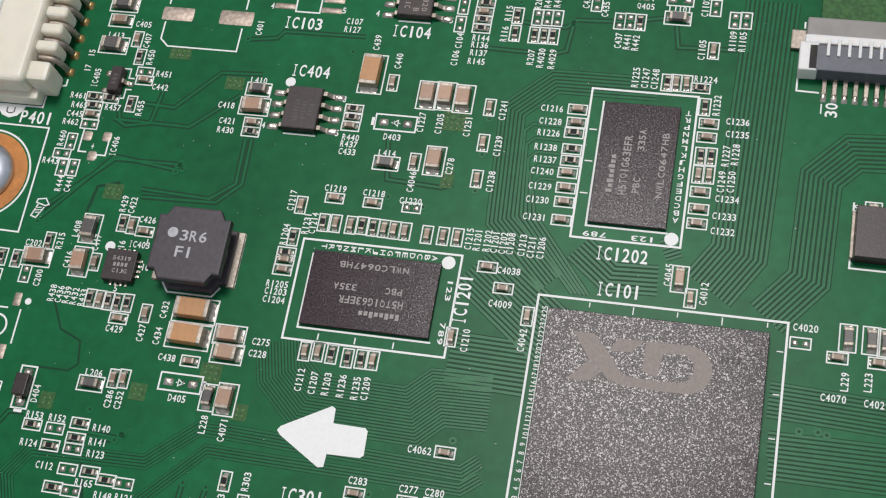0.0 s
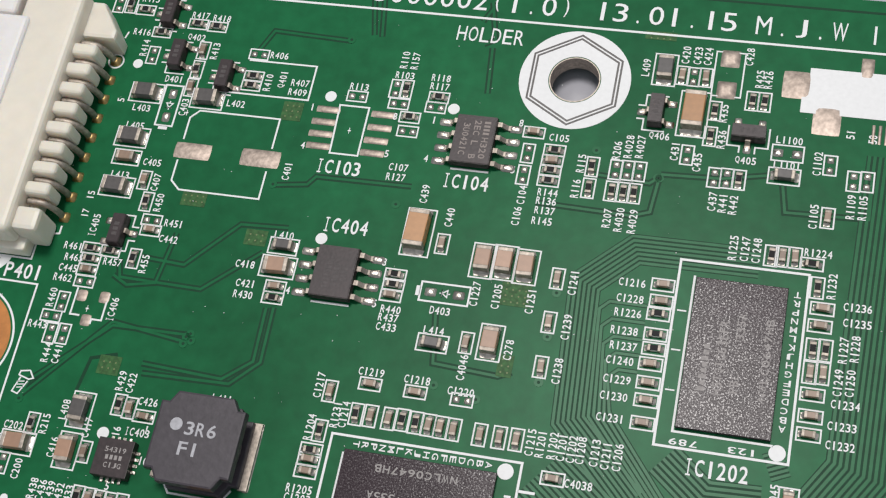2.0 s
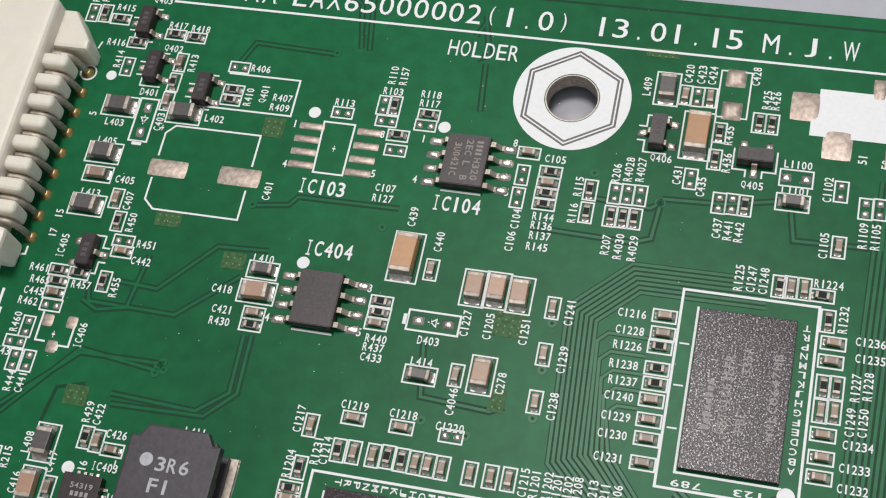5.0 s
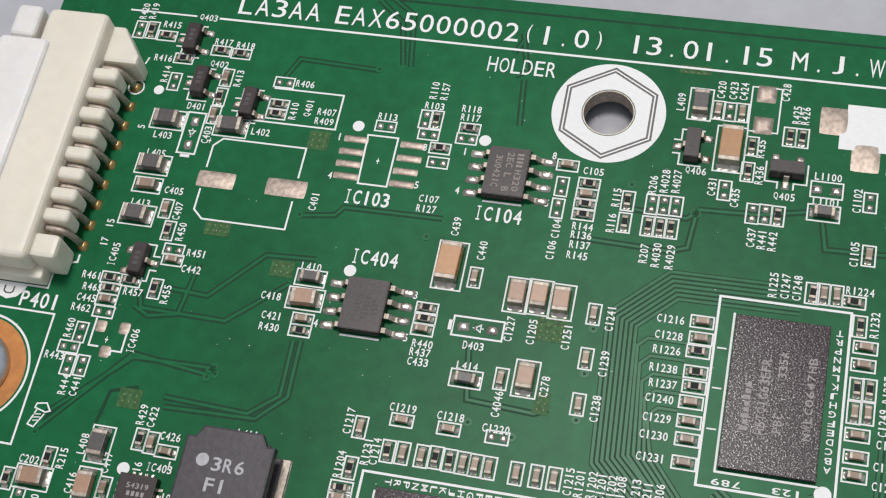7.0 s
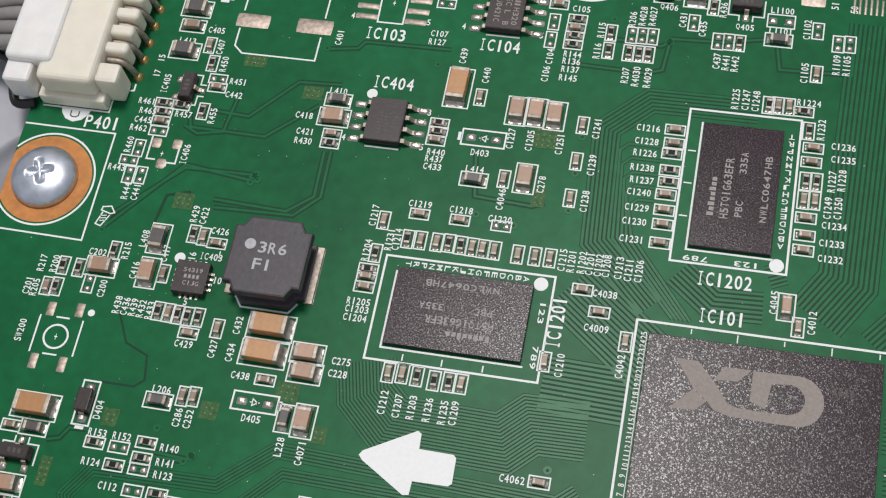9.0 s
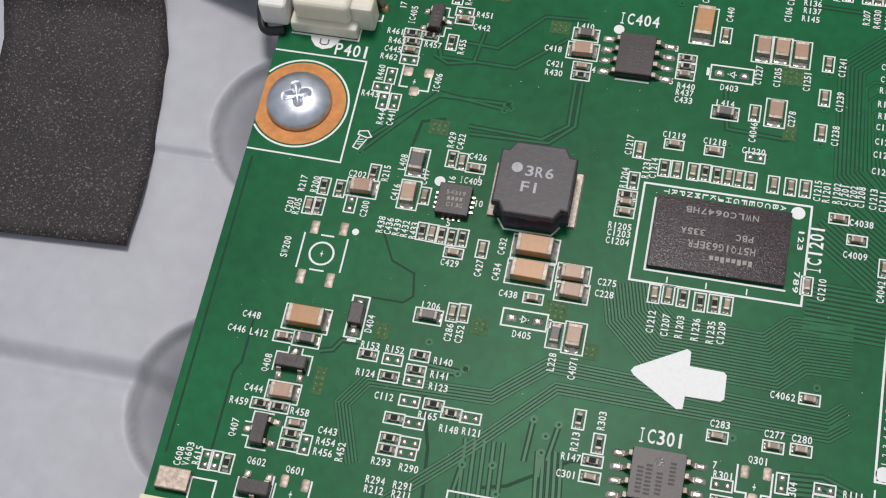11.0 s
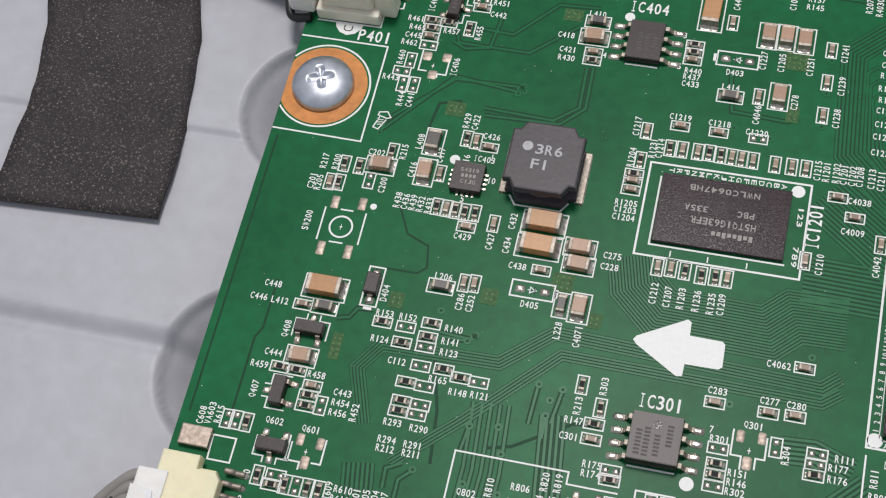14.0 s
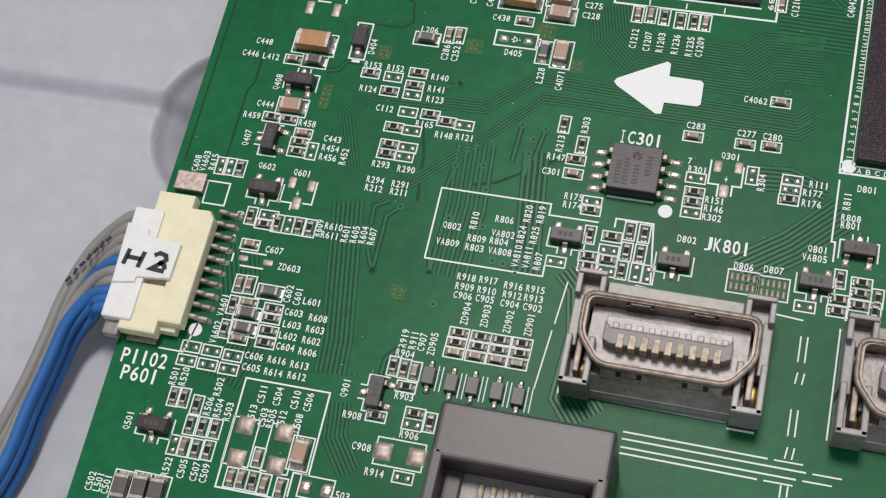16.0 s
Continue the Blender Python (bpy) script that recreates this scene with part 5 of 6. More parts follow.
silk("C435", 0.08, 8.50, 90)
chip("r", "S", 0.86, 13.30, 90)
silk("R435", 1.59, 13.14, 90)
chip("r", "S", 0.78, 10.94, 90)
silk("R436", 1.71, 10.77, 90)
chip("r", "S", 3.70, 14.52, 90)
silk("R425", 4.08, 16.61, 90)
chip("r", "S", 4.67, 14.52, 90)
silk("R426", 4.75, 16.61, 90)
transistor(3.78, 11.30, 0)
silk("Q405", 3.81, 9.12, 0)
bare_pads("S", 1.57, 7.32, 90)
silk("C437", 1.69, 5.24, 90)
bare_pads("S", 2.55, 7.37, 90)
silk("R441", 2.50, 5.18, 90)
chip("r", "S", 3.50, 7.36, 90)
silk("R442", 3.31, 5.12, 90)
bare_pads("M", 6.97, 10.13, 0)
silk("L1100", 6.99, 11.30, 0)
chip("l", "M", 6.91, 8.08, 0)
silk("L1101", 7.03, 9.08, 0)
bare_pads("S", 10.31, 9.47, 90)
silk("C1102", 9.34, 9.52, 90)
bare_pads("S", 12.18, 8.30, 90)
silk("R1109", 12.18, 6.09, 90)
bare_pads("S", 13.21, 8.37, 90)
silk("R1105", 13.07, 6.10, 90)
chip("c", "S", 10.55, 4.92, 90)
silk("C1105", 9.49, 4.92, 90)
silk("51", 11.60, 12.37, 90)
silk("50", 13.31, 12.14, 90)
pad(7.04, 16.41, 2.3, 2.5)
pad(9.65, 13.39, 2.2, 2.6)
pad(12.38, 18.48, 1.0, 1.9)
# region
silk("HOLDER", -18.70, 18.40, 0, WIDE)
# region
bare_pads("S", -43.82, -2.35, 0)
silk("R451", -41.81, -2.42, 0)
chip("c", "S", -43.66, -3.27, 0)
silk("C442", -41.87, -3.86, 0)
transistor(-46.26, -3.80, 90)
silk("IC405", -48.72, -3.45, 90)
chip("r", "S", -48.30, -5.53, 0)
silk("R461", -50.00, -5.53, 0)
chip("r", "S", -46.60, -5.58, 0)
silk("R457", -46.11, -6.50, 0)
chip("r", "S", -48.12, -6.48, 0)
silk("R465", -49.63, -6.55, 0)
chip("c", "S", -48.12, -7.49, 0)
silk("C445", -49.84, -7.53, 0)
bare_pads("S", -48.03, -8.52, 0)
silk("R462", -50.03, -8.43, 0)
chip("r", "S", -44.35, -5.95, 90)
silk("R455", -43.34, -6.31, 90)
pad(-47.85, -9.75, .9, 1.0)
pad(-45.85, -9.67, .9, 1.0)
pad(-46.88, -11.82, .9, 1.0)
silk("+", -47.04, -10.82, 0)
silk("IC406", -44.84, -10.59, 90)
bare_pads("S", -49.39, -10.52, 90)
silk("R460", -50.43, -10.26, 90)
bare_pads("S", -49.97, -11.86, 0)
silk("R443", -50.91, -12.73, 0)
bare_pads("S", -49.55, -13.33, 90)
silk("R444", -49.34, -15.01, 90)
bare_pads("S", -48.42, -13.25, 90)
silk("C441", -48.40, -14.99, 90)
outline([(-45.54, -9.35), (-45.54, -11.67), (-46.41, -11.67), (-46.41, -12.10)])
outline([(-48.39, -9.10), (-48.39, -11.47), (-47.54, -11.47)])
# region
chip("l", "M", -31.91, -3.17, 0)
silk("L410", -32.09, -2.19, 0)
chip("k", "L", -31.92, -5.01, 0)
silk("C418", -34.72, -5.13, 0)
chip("c", "S", -31.71, -6.73, 0)
silk("C421", -34.25, -6.78, 0)
chip("r", "S", -31.69, -7.70, 0)
silk("R430", -34.22, -7.76, 0)
silk("4", -30.58, -6.88, 0)
silk("8", -23.25, -3.39, 0)
silk("5", -23.27, -7.00, 0)
dot(-28.91, -2.06, 0.5)
gull_chip("narrow", -26.75, -5.1, -26.9, -5.1, (("", 0.9, -0.1, 1.4, FAINT), ("", 0.2, -0.2, 2.0, FAINT), ("", -0.5, -0.3, 2.4, FAINT)))
silk("IC404", -27.17, -0.73, 0, BIG)
chip("r", "S", -22.12, -4.37, 0)
silk("R440", -21.86, -7.32, 0)
chip("r", "S", -22.09, -5.24, 0)
silk("R437", -21.90, -8.03, 0)
chip("c", "S", -22.11, -6.15, 0)
silk("C433", -21.91, -8.82, 0)
silk("P401", -53.68, -8.36, 0, MID)
# region
chip("o", "X", -21.06, -0.47, 90)
silk("C439", -21.25, 2.98, 90)
chip("c", "S", -18.90, -1.21, 90)
silk("C440", -18.78, 1.17, 90)
chip("r", "S", -22.65, -16.15, 90)
silk("R1231", -24.24, -16.42, 90)
chip("c", "S", -21.52, -16.12, 90)
silk("C1214", -23.60, -16.31, 90)
chip("c", "S", -20.05, -16.11, 90)
chip("r", "S", -19.00, -16.05, 90)
chip("r", "S", -17.93, -16.10, 90)
chip("c", "S", -16.91, -16.13, 90)
chip("c", "S", -15.93, -16.16, 90)
chip("c", "S", -14.91, -16.18, 90)
chip("c", "S", -12.88, -16.26, 90)
chip("c", "S", -11.38, -16.24, 90)
chip("c", "S", -10.06, -16.21, 90)
chip("r", "S", -25.19, -17.87, 90)
silk("R1204", -26.05, -17.70, 90)
chip("r", "S", -25.52, -19.45, 0)
chip("c", "S", -25.50, -20.22, 0)
chip("r", "S", -41.86, -18.35, 90)
silk("R429", -42.28, -16.39, 90)
chip("c", "S", -40.89, -18.48, 90)
silk("C422", -41.39, -16.45, 90)
chip("c", "S", -39.53, -18.97, 0)
silk("C426", -39.52, -17.76, 0)
chip("l", "L", -44.90, -19.26, 90)
silk("L408", -46.26, -19.41, 90)
# region
chip("k", "L", -15.36, -2.21, 90)
silk("C1227", -15.44, -5.06, 90)
chip("k", "L", -13.63, -2.15, 90)
silk("C1205", -13.71, -5.06, 90)
chip("k", "L", -11.83, -2.27, 90)
silk("C1251", -11.00, -5.08, 90)
diode_print(-17.85, -5.40, 0)
silk("D403", -17.93, -6.88, 0)
chip("l", "M", -17.98, -9.61, 0)
silk("L414", -18.07, -8.57, 0)
chip("c", "S", -15.32, -9.19, 90)
silk("C4046", -15.26, -11.21, 90)
chip("k", "L", -13.47, -8.90, 90)
silk("C278", -11.97, -9.28, 90)
chip("c", "S", -9.24, -2.91, 90)
silk("C1241", -7.96, -3.07, 90)
chip("c", "S", -9.26, -6.60, 90)
silk("C1239", -7.87, -6.79, 90)
chip("c", "S", -9.27, -10.28, 90)
silk("C1238", -7.96, -10.41, 90)
silk("R1225", 3.78, 1.50, 90)
silk("C1247", 4.69, 1.53, 90)
silk("C1248", 5.57, 1.50, 90)
# region
chip("c", "S", -18.46, -13.71, 0)
silk("C1218", -18.51, -12.73, 0)
chip("c", "S", -22.11, -13.62, 0)
silk("C1219", -22.22, -12.64, 0)
bare_pads("S", -14.75, -13.79, 0)
silk("C1220", -14.97, -13.15, 0)
chip("c", "S", -25.13, -14.65, 90)
silk("C1217", -26.10, -14.26, 90)
# region
silk("C1215", -8.99, -16.23, 90)
silk("R1201", -8.20, -16.25, 90)
silk("R1202", -7.31, -16.23, 90)
silk("C1201", -6.61, -16.26, 90)
silk("C1202", -5.86, -16.28, 90)
silk("C1208", -5.17, -16.26, 90)
silk("C1213", -4.12, -16.29, 90)
silk("C1211", -3.28, -16.38, 90)
silk("C1206", -2.41, -16.36, 90)
chip("c", "S", -1.09, -2.33, 0)
silk("C1216", -3.44, -2.44, 0)
chip("c", "S", -1.03, -3.68, 0)
silk("C1228", -3.41, -3.77, 0)
chip("r", "S", -1.08, -4.76, 0)
silk("R1226", -3.40, -4.97, 0)
chip("r", "S", -1.06, -6.42, 0)
silk("R1238", -3.45, -6.44, 0)
chip("r", "S", -1.03, -7.59, 0)
silk("R1237", -3.32, -7.68, 0)
chip("c", "S", -1.10, -8.82, 0)
silk("C1240", -3.42, -8.87, 0)
chip("c", "S", -1.05, -10.32, 0)
silk("C1229", -3.40, -10.38, 0)
chip("c", "S", -1.01, -11.71, 0)
silk("C1230", -3.44, -11.73, 0)
chip("c", "S", -1.02, -13.50, 0)
silk("C1231", -3.45, -13.44, 0)
chip("r", "S", 6.70, 1.22, 90)
chip("c", "S", 7.53, 1.27, 90)
chip("c", "S", 8.47, 1.27, 90)
chip("r", "S", 9.78, 0.92, 0)
silk("R1224", 10.18, 1.87, 0)
chip("r", "S", 10.37, -0.96, 90)
silk("R1232", 11.43, -0.70, 90)
chip("c", "S", 10.91, -2.61, 0)
silk("C1236", 13.46, -2.19, 0)
chip("c", "S", 10.86, -4.02, 0)
silk("C1235", 13.54, -3.46, 0)
chip("r", "S", 10.52, -5.93, 90)
silk("R1227", 12.73, -5.67, 90)
chip("r", "S", 11.44, -5.89, 90)
silk("R1228", 13.56, -5.46, 90)
chip("c", "S", 10.51, -7.74, 90)
silk("C1249", 12.59, -8.24, 90)
chip("c", "S", 11.43, -7.69, 90)
silk("C1250", 13.45, -8.17, 90)
chip("c", "S", 10.87, -9.44, 0)
silk("C1234", 13.27, -9.90, 0)
chip("c", "S", 10.90, -11.11, 0)
silk("C1233", 13.19, -11.57, 0)
chip("c", "S", 10.91, -12.51, 0)
silk("C1232", 13.19, -13.02, 0)
dot(8.87, -14.23, 0.62)
# region
silk("IC1202", 4.74, -16.22, 0, BIG)
silk("IC101", 4.88, -19.57, 0, BIG)
chip("c", "S", -9.03, -25.61, 90)
silk("C1210", -7.73, -25.76, 90)
# region
chip("k", "M", 10.02, -17.89, 90)
silk("C4045", 9.00, -17.59, 90)
chip("c", "S", 11.12, -19.54, 90)
silk("C4012", 12.20, -18.98, 90)
chip("c", "S", -2.64, -22.88, 90)
silk("C4042", -2.80, -25.12, 90)
chip("c", "S", -6.88, -18.73, 0)
silk("C4038", -4.93, -18.87, 0)
chip("c", "S", -5.17, -20.57, 0)
silk("C4009", -5.21, -22.05, 0)
bare_pads("S", 20.63, -22.45, 0)
silk("C4020", 20.96, -21.04, 0)
chip("l", "M", 24.46, -21.52, 90)
silk("L229", 24.46, -25.38, 90)
chip("l", "M", 26.35, -21.52, 90)
silk("L223", 26.34, -25.20, 90)
chip("l", "M", 27.59, -21.57, 90)
chip("c", "S", 23.73, -23.37, 0)
silk("C4070", 23.65, -26.91, 0)
chip("c", "S", 27.09, -23.44, 0)
silk("C4029", 27.16, -27.00, 0)
# region
chip("c", "M", 25.77, -10.06, 90)
silk("C419", 24.49, -10.02, 90)
# region
silk("R1205", -25.70, -22.58, 0)
silk("C1203", -25.69, -23.30, 0)
silk("C1204", -25.70, -24.10, 0)
chip("c", "S", -25.52, -21.17, 0)
chip("c", "S", -21.80, -28.55, 90)
silk("C1212", -21.73, -31.18, 90)
chip("c", "S", -20.59, -28.45, 90)
silk("C1207", -20.46, -31.30, 90)
chip("r", "S", -19.32, -28.51, 90)
silk("R1203", -19.25, -31.26, 90)
chip("r", "S", -17.85, -28.68, 90)
silk("R1236", -17.88, -31.26, 90)
chip("r", "S", -16.61, -28.63, 90)
silk("R1235", -16.58, -31.30, 90)
chip("c", "S", -15.54, -28.62, 90)
silk("C1209", -15.68, -31.21, 90)
chip("c", "S", -7.77, -35.87, 0)
silk("C4062", -9.97, -35.95, 0)
chip("c", "S", -14.86, -40.43, 0)
silk("C283", -14.76, -39.32, 0)
chip("c", "S", -10.28, -40.51, 0)
silk("C277", -10.28, -39.42, 0)
chip("c", "S", -8.02, -40.39, 0)
silk("C280", -8.03, -39.41, 0)
chip("o", "X", -32.73, -26.04, 0)
silk("C432", -35.67, -26.29, 90)
chip("o", "X", -32.81, -28.53, 0)
silk("C434", -35.72, -28.83, 90)
chip("k", "L", -28.99, -27.93, 0)
silk("C275", -25.97, -28.20, 0)
chip("k", "L", -28.85, -29.68, 0)
silk("C228", -26.05, -29.32, 0)
chip("c", "S", -32.08, -30.80, 0)
silk("C438", -34.31, -30.73, 0)
diode_print(-32.46, -32.88, 180)
silk("D405", -32.46, -34.32, 0)
chip("l", "M", -29.61, -33.87, 90)
silk("L228", -29.50, -36.33, 90)
chip("k", "L", -27.95, -33.85, 90)
silk("C4071", -27.63, -36.58, 90)
chip("l", "M", -40.80, -34.03, 0)
silk("L206", -40.75, -32.99, 0)
chip("c", "S", -38.75, -33.29, 90)
silk("C286", -38.75, -35.19, 90)
chip("c", "S", -37.80, -33.19, 90)
silk("C252", -37.79, -35.19, 90)
chip("c", "S", -37.38, -26.86, 90)
silk("C427", -37.34, -28.74, 90)
chip("r", "S", -43.03, -26.04, 90)
chip("c", "S", -42.10, -26.07, 90)
chip("r", "S", -41.23, -26.12, 90)
chip("r", "S", -40.31, -26.15, 90)
chip("r", "S", -39.36, -26.10, 90)
chip("c", "S", -39.84, -27.67, 0)
silk("C429", -39.98, -28.68, 0)
# region
dot(-10.43, -18.73, 0.62)
dot(-42.49, -20.79, 0.5)
silk("R438", -46.90, -25.98, 90)
silk("C436", -46.14, -26.02, 90)
silk("R439", -45.39, -26.01, 90)
silk("R432", -44.64, -26.05, 90)
silk("R433", -43.83, -26.09, 90)
chip("k", "L", -44.99, -22.63, 90)
silk("C416", -46.30, -22.55, 90)
chip("c", "S", -43.57, -22.50, 90)
silk("C417", -43.94, -20.56, 90)
silk("IC403", -39.71, -20.32, 0)
silk("16", -41.43, -20.49, 90)
silk("10", -38.57, -22.47, 0)
silk("5", -40.88, -24.83, 0)
chip("k", "L", -49.42, -22.67, 0)
silk("C202", -50.13, -21.30, 0)
pad(-52.75, -27.23, .75, 1.3)
pad(-50.10, -27.00, .75, 1.3)
pad(-52.88, -32.17, .75, 1.4)
pad(-50.21, -32.14, .75, 1.4)
silk("SW200", -54.91, -29.57, 90)
dot(-48.99, -27.10, 0.32)
silk("+", -51.52, -29.72, 0)
outline([(-53.51, -27.88), (-53.51, -31.39)])
outline([(-49.49, -27.93), (-49.49, -31.30)])
outline([(-52.03, -27.91), (-50.78, -27.91)])
outline([(-52.27, -31.38), (-50.94, -31.38)])
chip("o", "X", -51.32, -36.11, 0)
silk("C448", -56.27, -36.52, 0)
diode(-46.98, -35.16, 90)
silk("D404", -45.73, -35.59, 90)
silk("IC1201", -8.62, -22.02, 90, BIG)
# region
chip("r", "S", -48.62, -20.93, 90)
silk("R215", -47.56, -20.80, 90)
chip("r", "S", -52.91, -23.02, 90)
silk("R200", -53.78, -22.97, 90)
chip("r", "S", -51.39, -23.04, 90)
silk("R217", -54.95, -23.04, 90)
chip("c", "S", -53.84, -25.17, 90)
silk("C201", -55.61, -25.36, 90)
chip("r", "S", -52.94, -25.10, 90)
silk("R205", -54.92, -25.44, 90)
bare_pads("S", -50.10, -24.42, 90)
silk("C200", -48.72, -24.69, 90)
# region
chip("c", "S", -52.96, -38.10, 0)
silk("C446", -57.25, -38.01, 0)
chip("l", "M", -50.88, -37.99, 0)
silk("L412", -55.20, -38.07, 0)
transistor(-51.57, -40.42, 180)
silk("Q408", -53.81, -40.67, 90)
chip("k", "L", -51.73, -43.09, 0)
silk("C444", -54.35, -43.14, 0)
chip("r", "S", -53.38, -44.42, 0)
silk("R459", -55.31, -44.48, 0)
chip("r", "S", -51.72, -44.44, 0)
silk("R458", -49.85, -44.54, 0)
transistor(-52.75, -46.78, -90)
silk("Q407", -55.13, -46.86, 90)
chip("c", "S", -49.97, -45.64, 0)
silk("C443", -47.08, -45.77, 0)
chip("r", "S", -50.11, -46.58, 0)
silk("R454", -47.03, -46.73, 0)
chip("r", "S", -50.10, -47.59, 0)
silk("R456", -47.06, -47.68, 0)
bare_pads("S", -48.72, -47.29, 90)
silk("R452", -45.61, -47.36, 90)
# region
chip("r", "S", -45.23, -38.44, 0)
silk("R153", -45.22, -37.55, 0)
bare_pads("S", -43.02, -38.51, 0)
silk("R152", -43.02, -37.55, 0)
chip("r", "S", -40.78, -37.76, 0)
silk("R140", -38.66, -37.93, 0)
chip("r", "S", -40.84, -39.13, 0)
silk("R141", -38.69, -39.20, 0)
bare_pads("S", -40.80, -40.08, 0)
silk("R123", -38.60, -40.28, 0)
chip("r", "S", -43.04, -40.06, 0)
silk("R124", -45.08, -40.09, 0)
bare_pads("S", -40.80, -41.94, 0)
silk("C112", -43.03, -41.89, 0)
chip("r", "S", -38.68, -41.90, 0)
silk("R165", -38.99, -42.93, 0)
chip("r", "S", -37.03, -42.39, 0)
silk("R148", -36.98, -43.78, 0)
bare_pads("S", -35.35, -42.49, 0)
silk("R121", -35.02, -43.70, 0)
chip("r", "S", -41.74, -43.68, 0)
bare_pads("S", -40.00, -43.77, 0)
chip("r", "S", -41.74, -45.49, 0)
bare_pads("S", -39.98, -45.54, 0)
chip("r", "S", -41.76, -46.46, 0)
bare_pads("S", -40.10, -46.47, 0)
# region
silk("R293", -42.02, -47.57, 0)
silk("R290", -39.60, -47.71, 0)
silk("R294", -42.13, -49.20, 0)
silk("R291", -39.76, -49.27, 0)
silk("R212", -42.09, -50.03, 0)
silk("R211", -39.72, -50.05, 0)
chip("c", "S", -24.68, -45.74, 0)
silk("C301", -26.63, -45.82, 0)
chip("r", "S", -24.68, -44.34, 0)
silk("R147", -26.47, -44.33, 0)
bare_pads("S", -22.53, -48.17, 0)
silk("R175", -24.20, -47.96, 0)
chip("r", "S", -22.48, -49.00, 0)
silk("R174", -24.17, -48.79, 0)
silk("Q802", -34.25, -52.50, 0)
silk("R810", -32.40, -51.64, 90)
silk("R806", -29.77, -51.15, 0)
silk("VA802", -29.62, -52.53, 0)
silk("R809", -31.83, -53.34, 0)
silk("R804", -29.83, -53.29, 0)
silk("VA809", -34.30, -54.11, 0)
silk("R803", -31.84, -54.24, 0)
silk("VA808", -29.57, -54.22, 0)
silk("R824", -28.03, -52.29, 90)
silk("R820", -27.84, -50.22, 90)
silk("VA810", -28.04, -54.39, 90)
silk("R825", -26.89, -52.18, 90)
silk("R819", -26.69, -50.14, 90)
silk("VA811", -27.11, -54.34, 90)
silk("R807", -26.12, -54.55, 90)
transistor(-24.05, -52.03, 0)
chip("r", "S", -22.15, -51.34, 90)
bare_pads("S", -24.60, -54.34, 0)
chip("r", "S", -21.87, -53.38, 0)
chip("r", "S", -21.80, -54.33, 0)
outline([(-21.59, -50.05), (-26.00, -50.05), (-26.00, -48.97), (-35.98, -48.97), (-35.98, -55.89), (-25.46, -55.89), (-25.46, -54.91)])
# region
bare_pads("S", -56.73, -50.08, 90)
silk("C608", -59.13, -50.17, 90)
bare_pads("S", -55.90, -50.04, 90)
silk("VA603", -58.38, -49.85, 90)
chip("r", "S", -54.87, -50.07, 90)
silk("R615", -57.55, -49.81, 90)
outline([(-57.50, -51.74), (-55.34, -51.74), (-55.34, -53.99), (-57.42, -53.99)], True)
transistor(-51.94, -51.81, 0)
silk("Q602", -52.42, -49.44, 0)
silk("10", -53.56, -54.63, 90)
silk("8", -53.54, -56.91, 0)
# region
pad(-49.67, -50.66, .7, 1.1)
pad(-47.82, -50.75, .7, 1.1)
pad(-48.77, -52.65, .8, 1.2)
silk("+", -48.88, -51.70, 0)
silk("Q601", -48.97, -49.61, 0)
chip("r", "S", -52.54, -54.54, 90)
bare_pads("S", -50.95, -54.24, 0)
chip("r", "S", -51.09, -55.15, 0)
chip("r", "S", -49.90, -54.87, 90)
bare_pads("S", -48.93, -54.86, 90)
chip("r", "S", -47.92, -54.84, 90)
chip("r", "S", -46.84, -54.85, 90)
silk("R609", -46.06, -54.68, 90)
silk("R610", -44.75, -54.35, 0)
silk("R611", -44.88, -55.24, 0)
silk("R601", -43.53, -54.83, 90)
silk("R605", -42.69, -54.76, 90)
silk("R604", -41.90, -54.67, 90)
silk("R607", -41.09, -54.68, 90)
outline([(-50.58, -50.42), (-50.58, -52.69), (-49.22, -52.69), (-49.22, -53.39)])
outline([(-47.33, -50.28), (-47.33, -52.58), (-48.18, -52.58)])
# region
chip("c", "S", -51.85, -57.31, 0)
silk("C607", -49.50, -57.48, 0)
pad(-52.12, -58.68, .9, .55)
pad(-49.77, -58.73, .9, .55)
silk("ZD603", -47.72, -58.91, 0)
outline([(-52.55, -58.05), (-50.06, -58.05)])
outline([(-52.25, -59.41), (-50.04, -59.41)])
outline([(-53.10, -58.33), (-53.10, -59.19)])
# region
chip("c", "S", -51.74, -61.14, 90)
chip("c", "S", -50.79, -61.09, 90)
chip("l", "M", -48.79, -61.48, 0)
chip("r", "S", -51.76, -63.17, 90)
chip("c", "S", -50.48, -62.80, 0)
chip("l", "M", -50.26, -63.81, 0)
chip("r", "S", -48.10, -62.93, 0)
chip("r", "S", -48.06, -63.82, 0)
chip("l", "M", -50.23, -65.15, 0)
chip("r", "S", -47.97, -65.03, 0)
chip("r", "S", -51.84, -65.47, 90)
chip("r", "S", -47.96, -66.10, 0)
chip("c", "S", -50.44, -66.15, 0)
silk("C602", -47.14, -61.30, 90)
silk("C601", -46.23, -61.40, 90)
silk("L601", -44.84, -61.70, 0)
silk("C603", -46.19, -62.95, 0)
silk("R608", -43.92, -63.09, 0)
silk("L603", -46.06, -64.08, 0)
silk("R603", -43.91, -64.16, 0)
silk("L602", -46.12, -65.16, 0)
silk("R602", -43.98, -65.21, 0)
silk("C604", -46.09, -66.16, 0)
silk("R606", -44.04, -66.28, 0)
silk("VA601", -52.68, -63.33, 90)
silk("VA602", -52.64, -65.90, 90)
bare_pads("S", -54.40, -67.61, 0)
bare_pads("S", -54.44, -68.90, 0)
bare_pads("S", -52.44, -67.65, 0)
